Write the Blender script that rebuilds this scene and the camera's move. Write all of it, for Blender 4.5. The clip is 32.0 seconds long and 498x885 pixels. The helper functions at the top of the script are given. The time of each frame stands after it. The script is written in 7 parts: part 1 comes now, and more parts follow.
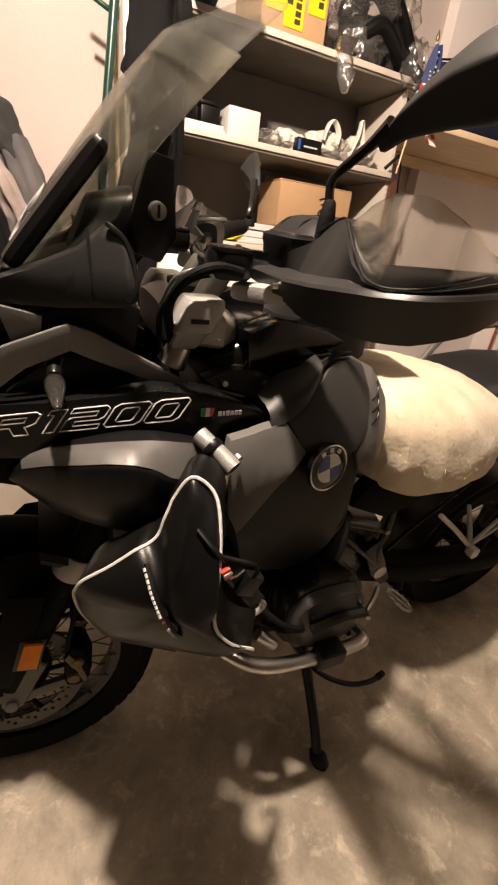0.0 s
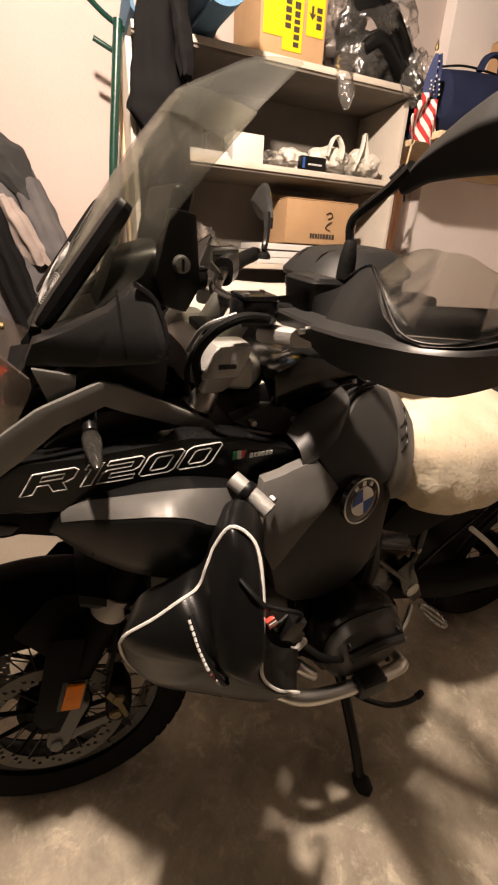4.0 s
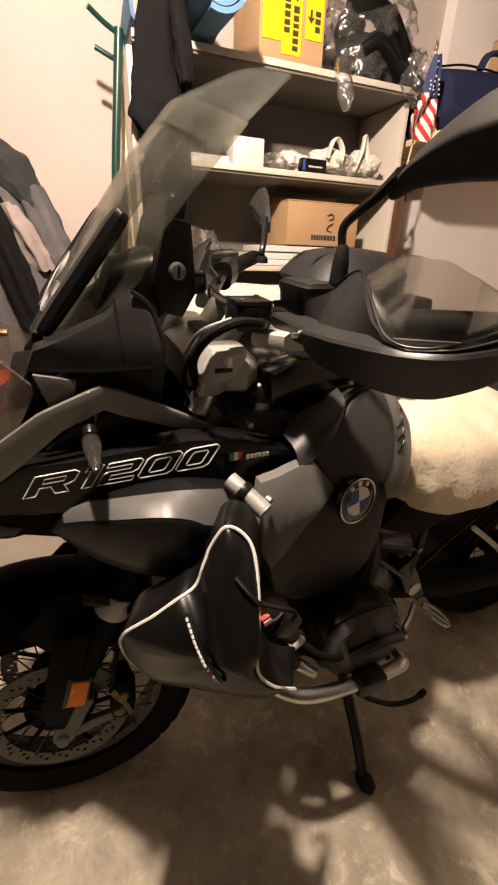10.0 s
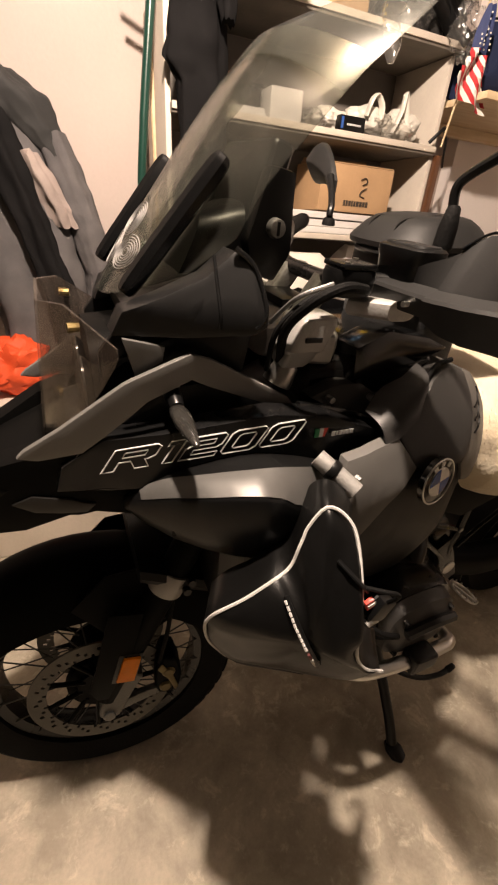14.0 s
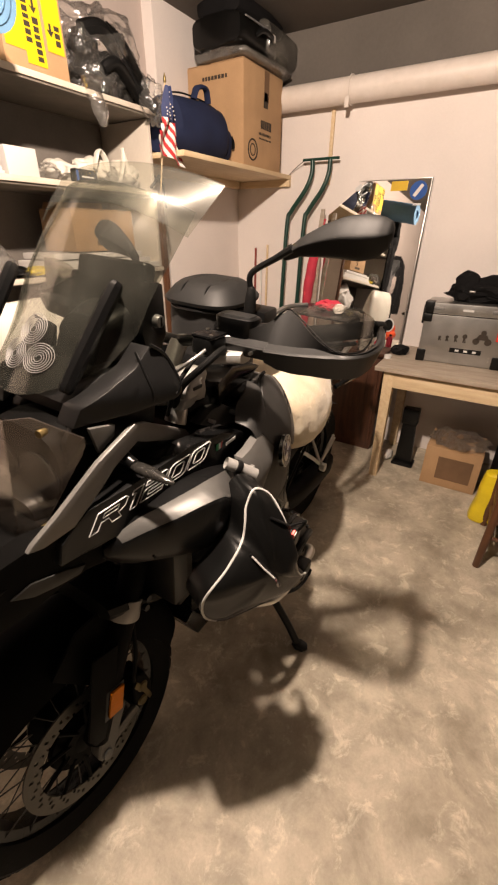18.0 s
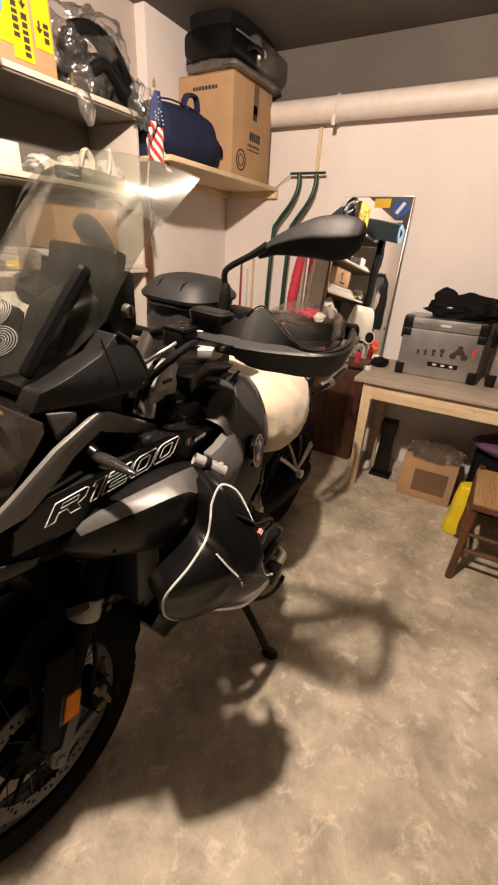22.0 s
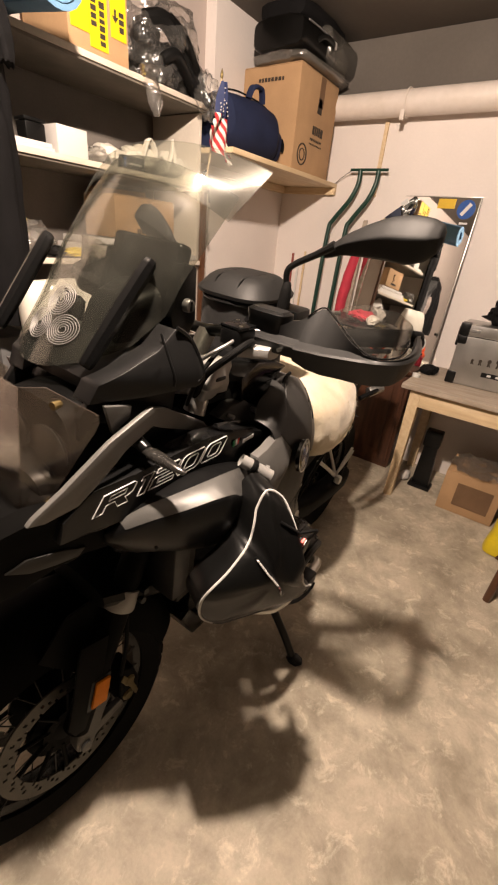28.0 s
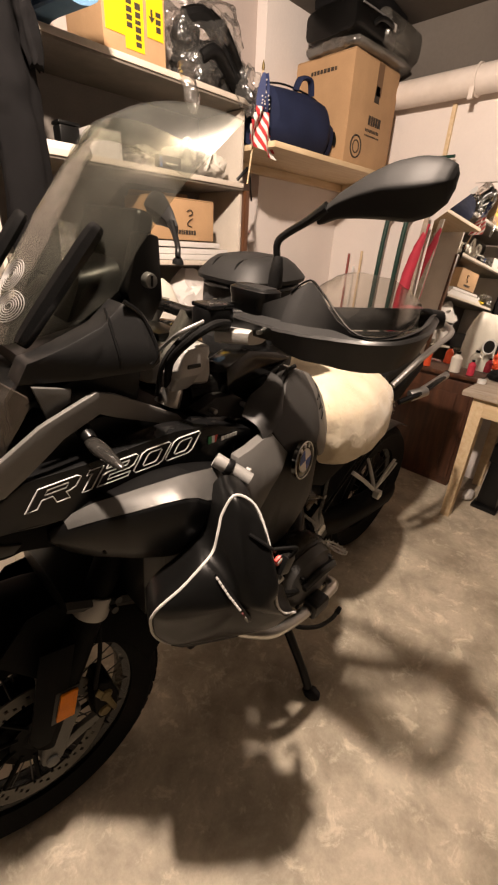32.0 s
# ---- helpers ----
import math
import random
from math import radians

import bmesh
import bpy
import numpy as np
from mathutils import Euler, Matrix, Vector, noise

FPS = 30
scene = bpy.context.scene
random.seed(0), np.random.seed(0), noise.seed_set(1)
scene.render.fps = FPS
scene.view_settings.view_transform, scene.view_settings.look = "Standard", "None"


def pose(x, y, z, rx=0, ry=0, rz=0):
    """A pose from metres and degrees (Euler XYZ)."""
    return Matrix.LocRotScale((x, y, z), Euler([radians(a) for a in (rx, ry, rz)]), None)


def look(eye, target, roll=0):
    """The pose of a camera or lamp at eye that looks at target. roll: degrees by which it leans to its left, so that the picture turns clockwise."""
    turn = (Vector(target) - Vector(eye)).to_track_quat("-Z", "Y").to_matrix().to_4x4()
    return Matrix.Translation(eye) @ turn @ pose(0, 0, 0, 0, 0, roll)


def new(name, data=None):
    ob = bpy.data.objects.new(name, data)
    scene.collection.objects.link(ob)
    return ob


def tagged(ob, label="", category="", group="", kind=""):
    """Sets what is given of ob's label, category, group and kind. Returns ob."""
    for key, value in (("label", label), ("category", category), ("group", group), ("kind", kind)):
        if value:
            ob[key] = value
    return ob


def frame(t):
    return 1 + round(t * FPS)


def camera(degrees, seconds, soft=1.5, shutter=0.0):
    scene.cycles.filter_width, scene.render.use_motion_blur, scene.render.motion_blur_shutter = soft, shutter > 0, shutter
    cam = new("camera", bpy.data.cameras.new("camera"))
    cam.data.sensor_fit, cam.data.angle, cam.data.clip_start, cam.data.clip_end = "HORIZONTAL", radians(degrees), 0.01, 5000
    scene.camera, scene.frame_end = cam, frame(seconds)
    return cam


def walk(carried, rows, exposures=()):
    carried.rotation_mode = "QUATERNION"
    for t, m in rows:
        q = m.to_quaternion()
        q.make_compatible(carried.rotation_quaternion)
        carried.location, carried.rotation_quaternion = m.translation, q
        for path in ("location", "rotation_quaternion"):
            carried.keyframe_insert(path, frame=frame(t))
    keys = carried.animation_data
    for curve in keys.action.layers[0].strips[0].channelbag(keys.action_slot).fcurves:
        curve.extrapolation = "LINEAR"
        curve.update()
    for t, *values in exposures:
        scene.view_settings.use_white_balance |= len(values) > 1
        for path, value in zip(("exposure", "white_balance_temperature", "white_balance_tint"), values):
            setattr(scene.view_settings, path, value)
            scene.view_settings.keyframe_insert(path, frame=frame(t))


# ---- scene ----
cam = camera(63.0, 32.0, soft=2.2)
PATH = [
    (0, (0.287, 0.342, 1.252), (1.058, 1.973, 0.389), 7.0),
    (0.5, (0.282, 0.342, 1.256), (1.051, 1.982, 0.407), 6.6),
    (1, (0.292, 0.343, 1.254), (1.073, 1.977, 0.406), 6.7),
    (1.5, (0.287, 0.341, 1.261), (1.06, 1.984, 0.423), 6.5),
    (2, (0.285, 0.342, 1.259), (1.041, 1.987, 0.409), 6.4),
    (2.5, (0.28, 0.341, 1.25), (1.037, 1.981, 0.392), 6.5),
    (3, (0.279, 0.342, 1.249), (1.017, 1.989, 0.388), 5.9),
    (3.5, (0.274, 0.347, 1.253), (1.008, 1.998, 0.394), 4.8),
    (4, (0.265, 0.373, 1.301), (0.977, 2.039, 0.455), 2.9),
    (4.5, (0.264, 0.383, 1.328), (0.958, 2.055, 0.479), 1.0),
    (6.5, (0.268, 0.374, 1.29), (0.89, 2.019, 0.336), -0.1),
    (7, (0.275, 0.373, 1.3), (0.912, 2.024, 0.368), 0.6),
    (7.5, (0.285, 0.365, 1.307), (0.929, 2.028, 0.401), 1.1),
    (8, (0.266, 0.36, 1.307), (0.885, 2.043, 0.422), 1.0),
    (8.5, (0.269, 0.36, 1.313), (0.905, 2.048, 0.449), 1.4),
    (9, (0.274, 0.36, 1.307), (0.923, 2.039, 0.436), 1.7),
    (9.5, (0.27, 0.359, 1.303), (0.929, 2.043, 0.449), 1.7),
    (10, (0.276, 0.357, 1.309), (0.956, 2.037, 0.463), 2.0),
    (10.5, (0.278, 0.357, 1.31), (0.965, 2.034, 0.463), 2.4),
    (11, (0.281, 0.359, 1.302), (0.974, 2.024, 0.438), 3.2),
    (11.5, (0.274, 0.366, 1.303), (0.975, 2.027, 0.437), 3.7),
    (12, (0.269, 0.367, 1.301), (0.952, 2.036, 0.435), 3.7),
    (12.5, (0.285, 0.35, 1.303), (0.969, 2.011, 0.423), 4.0),
    (13, (0.288, 0.371, 1.3), (0.948, 2.026, 0.393), 3.9),
    (13.5, (0.23, 0.417, 1.28), (0.881, 2.061, 0.346), 3.9),
    (15.5, (0.035, 0.459, 1.33), (1.228, 1.713, 0.328), 4.9),
    (16, (0.069, 0.314, 1.316), (1.333, 1.49, 0.307), 4.0),
    (16.5, (0.063, 0.263, 1.328), (1.399, 1.399, 0.366), 3.5),
    (17, (-0.052, 0.368, 1.361), (1.384, 1.387, 0.412), 2.9),
    (17.5, (-0.123, 0.431, 1.406), (1.35, 1.399, 0.462), 1.2),
    (18, (-0.157, 0.44, 1.429), (1.363, 1.356, 0.506), 0.4),
    (18.5, (-0.167, 0.414, 1.418), (1.369, 1.298, 0.491), 0.1),
    (19, (-0.168, 0.406, 1.422), (1.379, 1.281, 0.503), 0.7),
    (19.5, (-0.165, 0.438, 1.405), (1.37, 1.354, 0.509), 1.0),
    (20, (-0.163, 0.479, 1.412), (1.37, 1.434, 0.552), 1.5),
    (20.5, (-0.157, 0.502, 1.402), (1.372, 1.451, 0.529), 2.3),
    (21, (-0.14, 0.456, 1.401), (1.414, 1.378, 0.544), 3.0),
    (21.5, (-0.155, 0.447, 1.407), (1.396, 1.387, 0.564), 2.4),
    (22, (-0.145, 0.41, 1.399), (1.435, 1.273, 0.527), 3.3),
    (22.5, (-0.152, 0.409, 1.404), (1.441, 1.274, 0.559), 3.0),
    (23, (-0.139, 0.412, 1.401), (1.464, 1.252, 0.549), 3.4),
    (23.5, (-0.142, 0.429, 1.408), (1.432, 1.321, 0.555), 2.7),
    (24, (-0.133, 0.403, 1.406), (1.42, 1.301, 0.522), 3.4),
    (24.5, (-0.114, 0.386, 1.381), (1.35, 1.388, 0.457), 2.7),
    (25, (-0.011, 0.335, 1.35), (1.374, 1.419, 0.398), 2.4),
    (25.5, (0.07, 0.28, 1.349), (1.42, 1.401, 0.389), 2.5),
    (26, (0.007, 0.316, 1.366), (1.4, 1.387, 0.41), 3.5),
    (26.5, (-0.092, 0.429, 1.381), (1.34, 1.451, 0.43), 4.5),
    (28.5, (-0.142, 0.456, 1.404), (1.356, 1.439, 0.514), 5.7),
    (29, (-0.142, 0.455, 1.408), (1.361, 1.437, 0.525), 5.5),
    (29.5, (-0.145, 0.46, 1.41), (1.353, 1.447, 0.528), 5.0),
    (30, (-0.132, 0.451, 1.401), (1.37, 1.428, 0.513), 4.9),
    (30.5, (-0.125, 0.449, 1.397), (1.365, 1.431, 0.493), 4.8),
    (31, (-0.132, 0.451, 1.393), (1.307, 1.51, 0.495), 4.2),
    (31.5, (-0.021, 0.39, 1.348), (1.353, 1.542, 0.464), 3.9),
    (32, (0.041, 0.38, 1.339), (1.328, 1.638, 0.466), 3.1),
]
walk(cam, [(t, look(eye, target, roll)) for t, eye, target, roll in PATH],
     [(0.0, 0.36), (13.5, 0.36), (15.5, 0.44), (32.0, 0.44)])

# ---------------------------------------------------------------- light
world = bpy.data.worlds.new("world")
scene.world = world
world.use_nodes = True
world.node_tree.nodes["Background"].inputs["Color"].default_value = (0.9, 0.8, 0.7, 1)
world.node_tree.nodes["Background"].inputs["Strength"].default_value = 0.001

WARM = (1.0, 0.80, 0.655)
bulb = bpy.data.lights.new("ceiling_bulb", "POINT")
bulb.energy, bulb.color, bulb.shadow_soft_size = 190, WARM, 0.035
new("ceiling_bulb", bulb).location = (0.27, 0.845, 2.38)

# ---------------------------------------------------------------- materials
MATS = {}


def mat(name, colour, rough=0.5, metal=0.0, vary=0.15, scale=8.0, bump=0.1, fine=120.0, other=None, spec=0.5, coat=0.0, sheen=0.0, stretch=None):
    """A procedural surface: broad patches and fine grain over a base colour, uneven gloss and a slight relief."""
    if name in MATS:
        return MATS[name]
    m = bpy.data.materials.new(name)
    m.use_nodes = True
    n, l = m.node_tree.nodes, m.node_tree.links
    b = n["Principled BSDF"]
    tc = n.new("ShaderNodeTexCoord")
    mp = n.new("ShaderNodeMapping")
    if stretch:
        mp.inputs["Scale"].default_value = stretch
    l.new(tc.outputs["Object"], mp.inputs["Vector"])
    big, small = n.new("ShaderNodeTexNoise"), n.new("ShaderNodeTexNoise")
    big.inputs["Scale"].default_value, big.inputs["Detail"].default_value = scale, 6
    small.inputs["Scale"].default_value, small.inputs["Detail"].default_value = fine, 4
    for t in (big, small):
        l.new(mp.outputs["Vector"], t.inputs["Vector"])
    ramp = n.new("ShaderNodeValToRGB")
    c = colour
    o = other or tuple(v * (1 - vary) for v in c)
    ramp.color_ramp.elements[0].position, ramp.color_ramp.elements[1].position = 0.35, 0.68
    ramp.color_ramp.elements[0].color, ramp.color_ramp.elements[1].color = (*o, 1), (*c, 1)
    l.new(big.outputs["Fac"], ramp.inputs["Fac"])
    mix = n.new("ShaderNodeMix")
    mix.data_type, mix.blend_type = "RGBA", "MULTIPLY"
    mix.inputs["Factor"].default_value = min(1.0, vary * 1.5)
    l.new(ramp.outputs["Color"], mix.inputs["A"])
    l.new(small.outputs["Fac"], mix.inputs["B"])
    bright = n.new("ShaderNodeMix")
    bright.data_type, bright.blend_type = "RGBA", "MIX"
    bright.inputs["Factor"].default_value = 0.5
    l.new(mix.outputs["Result"], bright.inputs["A"])
    l.new(ramp.outputs["Color"], bright.inputs["B"])
    l.new(bright.outputs["Result"], b.inputs["Base Color"])
    rr = n.new("ShaderNodeMapRange")
    rr.inputs["To Min"].default_value, rr.inputs["To Max"].default_value = max(0.03, rough - 0.05), min(1.0, rough + 0.05)
    l.new(big.outputs["Fac"], rr.inputs["Value"])
    l.new(rr.outputs["Result"], b.inputs["Roughness"])
    b.inputs["Metallic"].default_value = metal
    b.inputs["Specular IOR Level"].default_value = spec
    b.inputs["Coat Weight"].default_value = coat
    b.inputs["Coat Roughness"].default_value = 0.12
    b.inputs["Sheen Weight"].default_value = sheen
    if bump:
        bp = n.new("ShaderNodeBump")
        bp.inputs["Strength"].default_value, bp.inputs["Distance"].default_value = bump, 0.004
        l.new(small.outputs["Fac"], bp.inputs["Height"])
        l.new(bp.outputs["Normal"], b.inputs["Normal"])
    MATS[name] = m
    return m


def film(name, tint, gloss=0.14, rough=0.05, haze=0.0, haze_colour=(0.5, 0.5, 0.48), crease=0.0):
    """A thin clear sheet: light passes tinted, with a sheen and a little haze."""
    if name in MATS:
        return MATS[name]
    m = bpy.data.materials.new(name)
    m.use_nodes = True
    n, l = m.node_tree.nodes, m.node_tree.links
    n.remove(n["Principled BSDF"])
    out = n["Material Output"]
    tr, gl, df = n.new("ShaderNodeBsdfTransparent"), n.new("ShaderNodeBsdfGlossy"), n.new("ShaderNodeBsdfDiffuse")
    tr.inputs["Color"].default_value = (*tint, 1)
    gl.inputs["Roughness"].default_value, gl.inputs["Color"].default_value = rough, (1, 1, 1, 1)
    df.inputs["Color"].default_value = (*haze_colour, 1)
    fr = n.new("ShaderNodeFresnel")
    fr.inputs["IOR"].default_value = 1.5
    mr = n.new("ShaderNodeMapRange")
    mr.inputs["From Max"].default_value, mr.inputs["To Min"].default_value, mr.inputs["To Max"].default_value = 1.0, gloss * 0.4, min(1, gloss * 5)
    l.new(fr.outputs["Fac"], mr.inputs["Value"])
    tc, no = n.new("ShaderNodeTexCoord"), n.new("ShaderNodeTexNoise")
    no.inputs["Scale"].default_value, no.inputs["Detail"].default_value = 14, 5
    l.new(tc.outputs["Object"], no.inputs["Vector"])
    if crease:
        # sharp folds of a crumpled sheet
        fold = n.new("ShaderNodeTexVoronoi")
        fold.feature = "DISTANCE_TO_EDGE"
        fold.inputs["Scale"].default_value = 19
        warp = n.new("ShaderNodeVectorMath")
        warp.operation = "MULTIPLY_ADD"
        warp.inputs[1].default_value = (0.09, 0.09, 0.16)
        l.new(no.outputs["Color"], warp.inputs[0]), l.new(tc.outputs["Object"], warp.inputs[2])
        l.new(warp.outputs["Vector"], fold.inputs["Vector"])
        bp = n.new("ShaderNodeBump")
        bp.inputs["Strength"].default_value, bp.inputs["Distance"].default_value = crease, 0.02
        l.new(fold.outputs["Distance"], bp.inputs["Height"])
        l.new(bp.outputs["Normal"], gl.inputs["Normal"])
    hz = n.new("ShaderNodeMapRange")
    hz.inputs["From Min"].default_value, hz.inputs["From Max"].default_value = 0.35, 0.75
    hz.inputs["To Min"].default_value, hz.inputs["To Max"].default_value = haze * 0.5, haze * 1.4
    l.new(no.outputs["Fac"], hz.inputs["Value"])
    m1, m2 = n.new("ShaderNodeMixShader"), n.new("ShaderNodeMixShader")
    l.new(hz.outputs["Result"], m1.inputs["Fac"])
    l.new(tr.outputs["BSDF"], m1.inputs[1]), l.new(df.outputs["BSDF"], m1.inputs[2])
    l.new(mr.outputs["Result"], m2.inputs["Fac"])
    l.new(m1.outputs["Shader"], m2.inputs[1]), l.new(gl.outputs["BSDF"], m2.inputs[2])
    l.new(m2.outputs["Shader"], out.inputs["Surface"])
    MATS[name] = m
    return m


def concrete():
    """Trowelled concrete floor: cloudy patches, pale worn marks, fine pits."""
    m = bpy.data.materials.new("concrete")
    m.use_nodes = True
    n, l = m.node_tree.nodes, m.node_tree.links
    b = n["Principled BSDF"]
    tc = n.new("ShaderNodeTexCoord")
    def noise(scale, detail, rough, warp=0.0):
        t = n.new("ShaderNodeTexNoise")
        t.inputs["Scale"].default_value, t.inputs["Detail"].default_value, t.inputs["Roughness"].default_value = scale, detail, rough
        t.inputs["Distortion"].default_value = warp
        l.new(tc.outputs["Object"], t.inputs["Vector"])
        return t
    def ramp(src, p0, c0, p1, c1):
        r = n.new("ShaderNodeValToRGB")
        r.color_ramp.elements[0].position, r.color_ramp.elements[1].position = p0, p1
        r.color_ramp.elements[0].color, r.color_ramp.elements[1].color = (*c0, 1), (*c1, 1)
        l.new(src.outputs["Fac"], r.inputs["Fac"])
        return r
    def mix(kind, fac, a, bb):
        x = n.new("ShaderNodeMix")
        x.data_type, x.blend_type = "RGBA", kind
        x.inputs["Factor"].default_value = fac
        l.new(a, x.inputs["A"]), l.new(bb, x.inputs["B"])
        return x.outputs["Result"]
    a = ramp(noise(1.5, 8, 0.60, 0.5), 0.36, (0.360, 0.315, 0.246), 0.66, (0.58, 0.52, 0.418))
    c = ramp(noise(5.6, 11, 0.70, 0.3), 0.38, (0.68, 0.665, 0.63), 0.60, (1.10, 1.09, 1.06))
    d = ramp(noise(12, 11, 0.70, 0.5), 0.55, (0, 0, 0), 0.64, (0.18, 0.166, 0.135))
    e = ramp(noise(120, 5, 0.65), 0.3, (0.92, 0.92, 0.92), 0.7, (1.04, 1.04, 1.04))
    col = mix("MULTIPLY", 1.0, a.outputs["Color"], c.outputs["Color"])
    col = mix("ADD", 1.0, col, d.outputs["Color"])
    f = ramp(noise(26, 9, 0.72, 0.6), 0.55, (0, 0, 0), 0.66, (0.16, 0.15, 0.125))
    g = ramp(noise(2.7, 6, 0.6, 0.5), 0.46, (0, 0, 0), 0.62, (1, 1, 1))
    scuff = mix("MULTIPLY", 1.0, f.outputs["Color"], g.outputs["Color"])
    col = mix("ADD", 1.0, col, scuff)
    col = mix("MULTIPLY", 1.0, col, e.outputs["Color"])
    l.new(col, b.inputs["Base Color"])
    r = n.new("ShaderNodeMapRange")
    r.inputs["To Min"].default_value, r.inputs["To Max"].default_value = 0.36, 0.66
    l.new(c.outputs["Color"], r.inputs["Value"])
    l.new(r.outputs["Result"], b.inputs["Roughness"])
    bp = n.new("ShaderNodeBump")
    bp.inputs["Strength"].default_value, bp.inputs["Distance"].default_value = 0.15, 0.004
    l.new(e.outputs["Color"], bp.inputs["Height"])
    l.new(bp.outputs["Normal"], b.inputs["Normal"])
    return m


PLASTER = mat("plaster", (0.84, 0.77, 0.725), 0.85, vary=0.07, scale=2.5, bump=0.25, fine=70)
CEILING = mat("raw_ceiling", (0.17, 0.15, 0.13), 0.9, vary=0.25, scale=1.6, bump=0.12, fine=70)
FLOOR = concrete()
# the same cream plaster, with shade behind the shelves put into its colour
PLASTERN = mat("shaded_plaster", (0.53, 0.45, 0.41), 0.85, vary=0.08, scale=2.2, bump=0.25, fine=70)
BLACK = mat("black_plastic", (0.0055, 0.0055, 0.0055), 0.36, spec=0.30, vary=0.25, scale=6, bump=0.015, fine=500)
DULL = mat("dull_black_plastic", (0.0035, 0.0034, 0.0032), 0.55, spec=0.05, vary=0.25, scale=6, bump=0.02, fine=400)
SATIN = mat("satin_black", (0.0055, 0.0055, 0.0056), 0.27, spec=0.38, vary=0.2, scale=5, bump=0.01, fine=300)
GLOSSB = mat("gloss_black", (0.005, 0.005, 0.0052), 0.16, vary=0.1, scale=4, bump=0.0, coat=0.3)
MATTE = mat("matte_graphite", (0.026, 0.025, 0.0235), 0.46, metal=0.1, spec=0.35, vary=0.08, scale=3, bump=0.02, fine=600)
SILVER = mat("silver_paint", (0.115, 0.112, 0.106), 0.45, metal=0.3, vary=0.1, scale=4, bump=0.05, fine=700)
GREYBAR = mat("grey_magnesium", (0.165, 0.16, 0.15), 0.44, metal=0.3, vary=0.10, scale=4, bump=0.03, fine=420)
ALU = mat("brushed_aluminium", (0.55, 0.54, 0.52), 0.36, metal=0.95, vary=0.18, scale=9, bump=0.1, fine=200)
CAST = mat("cast_aluminium", (0.26, 0.255, 0.245), 0.46, metal=0.6, vary=0.2, scale=14, bump=0.25, fine=260)
WIRE = mat("dull_wire", (0.06, 0.058, 0.055), 0.45, metal=0.6, vary=0.3, scale=30, bump=0.05)
# unseen south wall: its dark tone is set to hold down the fill
DARKSOUTH = mat("dark_unseen_south", (0.07, 0.061, 0.054), 0.9, vary=0.2, scale=2.0, bump=0.4, fine=45)
# near-black brown for the added west wall, to keep bounce light low
DARKWEST = mat("dark_unseen_west", (0.035, 0.025, 0.019), 0.5, vary=0.15, scale=4, bump=0.1)
STEEL = mat("polished_steel", (0.66, 0.64, 0.60), 0.30, metal=1.0, vary=0.12, scale=10, bump=0.03)
DISC = mat("brake_disc_steel", (0.095, 0.09, 0.08), 0.50, metal=0.8, vary=0.2, scale=22, bump=0.1, fine=300)
GOLD = mat("bronze_anodised", (0.32, 0.24, 0.10), 0.42, metal=0.8, vary=0.25, scale=18, bump=0.1)
RUBBER = mat("tyre_rubber", (0.0055, 0.0053, 0.005), 0.75, spec=0.12, vary=0.3, scale=12, bump=0.3, fine=180)
FABRIC = mat("black_fabric", (0.008, 0.008, 0.0085), 0.62, spec=0.25, vary=0.3, scale=10, bump=0.15, fine=900, sheen=0.05)
COATED = mat("coated_black_cloth", (0.0045, 0.0044, 0.0042), 0.34, spec=0.26, vary=0.25, scale=8, bump=0.06, fine=420)
PIPING = mat("reflective_piping", (0.62, 0.61, 0.58), 0.45, vary=0.1, scale=30, bump=0.1)
GREYCLOTH = mat("grey_cloth", (0.028, 0.028, 0.028), 0.8, vary=0.25, scale=20, bump=0.4, fine=500)
BRIDGE = mat("silver_casting", (0.41, 0.40, 0.38), 0.45, metal=0.35, vary=0.15, scale=14, bump=0.2, fine=260)
POLISHED = mat("bright_cast_alloy", (0.66, 0.65, 0.62), 0.4, metal=0.2, vary=0.1, scale=14, bump=0.1, fine=260)
WOOL = mat("sheepskin_wool", (0.74, 0.655, 0.50), 0.95, vary=0.08, scale=14, bump=0.45, fine=110, sheen=0.3, other=(0.66, 0.55, 0.38))
PINE = mat("planed_pine", (0.80, 0.64, 0.42), 0.55, vary=0.18, scale=5, bump=0.15, fine=60, stretch=(1.0, 9.0, 9.0), other=(0.68, 0.50, 0.29))
PINEY = mat("planed_pine_cross", (0.82, 0.66, 0.43), 0.55, vary=0.18, scale=5, bump=0.15, fine=60, stretch=(9.0, 1.0, 9.0), other=(0.68, 0.50, 0.29))
BOARD = mat("worn_board", (0.50, 0.43, 0.35), 0.6, vary=0.25, scale=6, bump=0.15, fine=80, stretch=(8.0, 1.0, 8.0), other=(0.36, 0.29, 0.22))
# one shelf, two tones: boards carry painted shade, front edges painted light
SHELFW = mat("shaded_shelf_board", (0.22, 0.19, 0.155), 0.6, vary=0.2, scale=9, bump=0.2, fine=90, other=(0.15, 0.13, 0.105))
SHELFE = mat("lit_shelf_edge", (0.70, 0.62, 0.52), 0.6, vary=0.15, scale=9, bump=0.15, fine=90)
ENGINE = mat("engine_cover_paint", (0.05, 0.047, 0.043), 0.42, spec=0.4, vary=0.2, scale=8, bump=0.05, fine=300)
TANKGREY = mat("grey_tank_paint", (0.115, 0.111, 0.104), 0.55, spec=0.3, vary=0.06, scale=3, bump=0.01, fine=600)
TANKLOW = mat("black_tank_panel", (0.013, 0.0125, 0.0118), 0.5, spec=0.28, vary=0.1, scale=3, bump=0.02, fine=600)
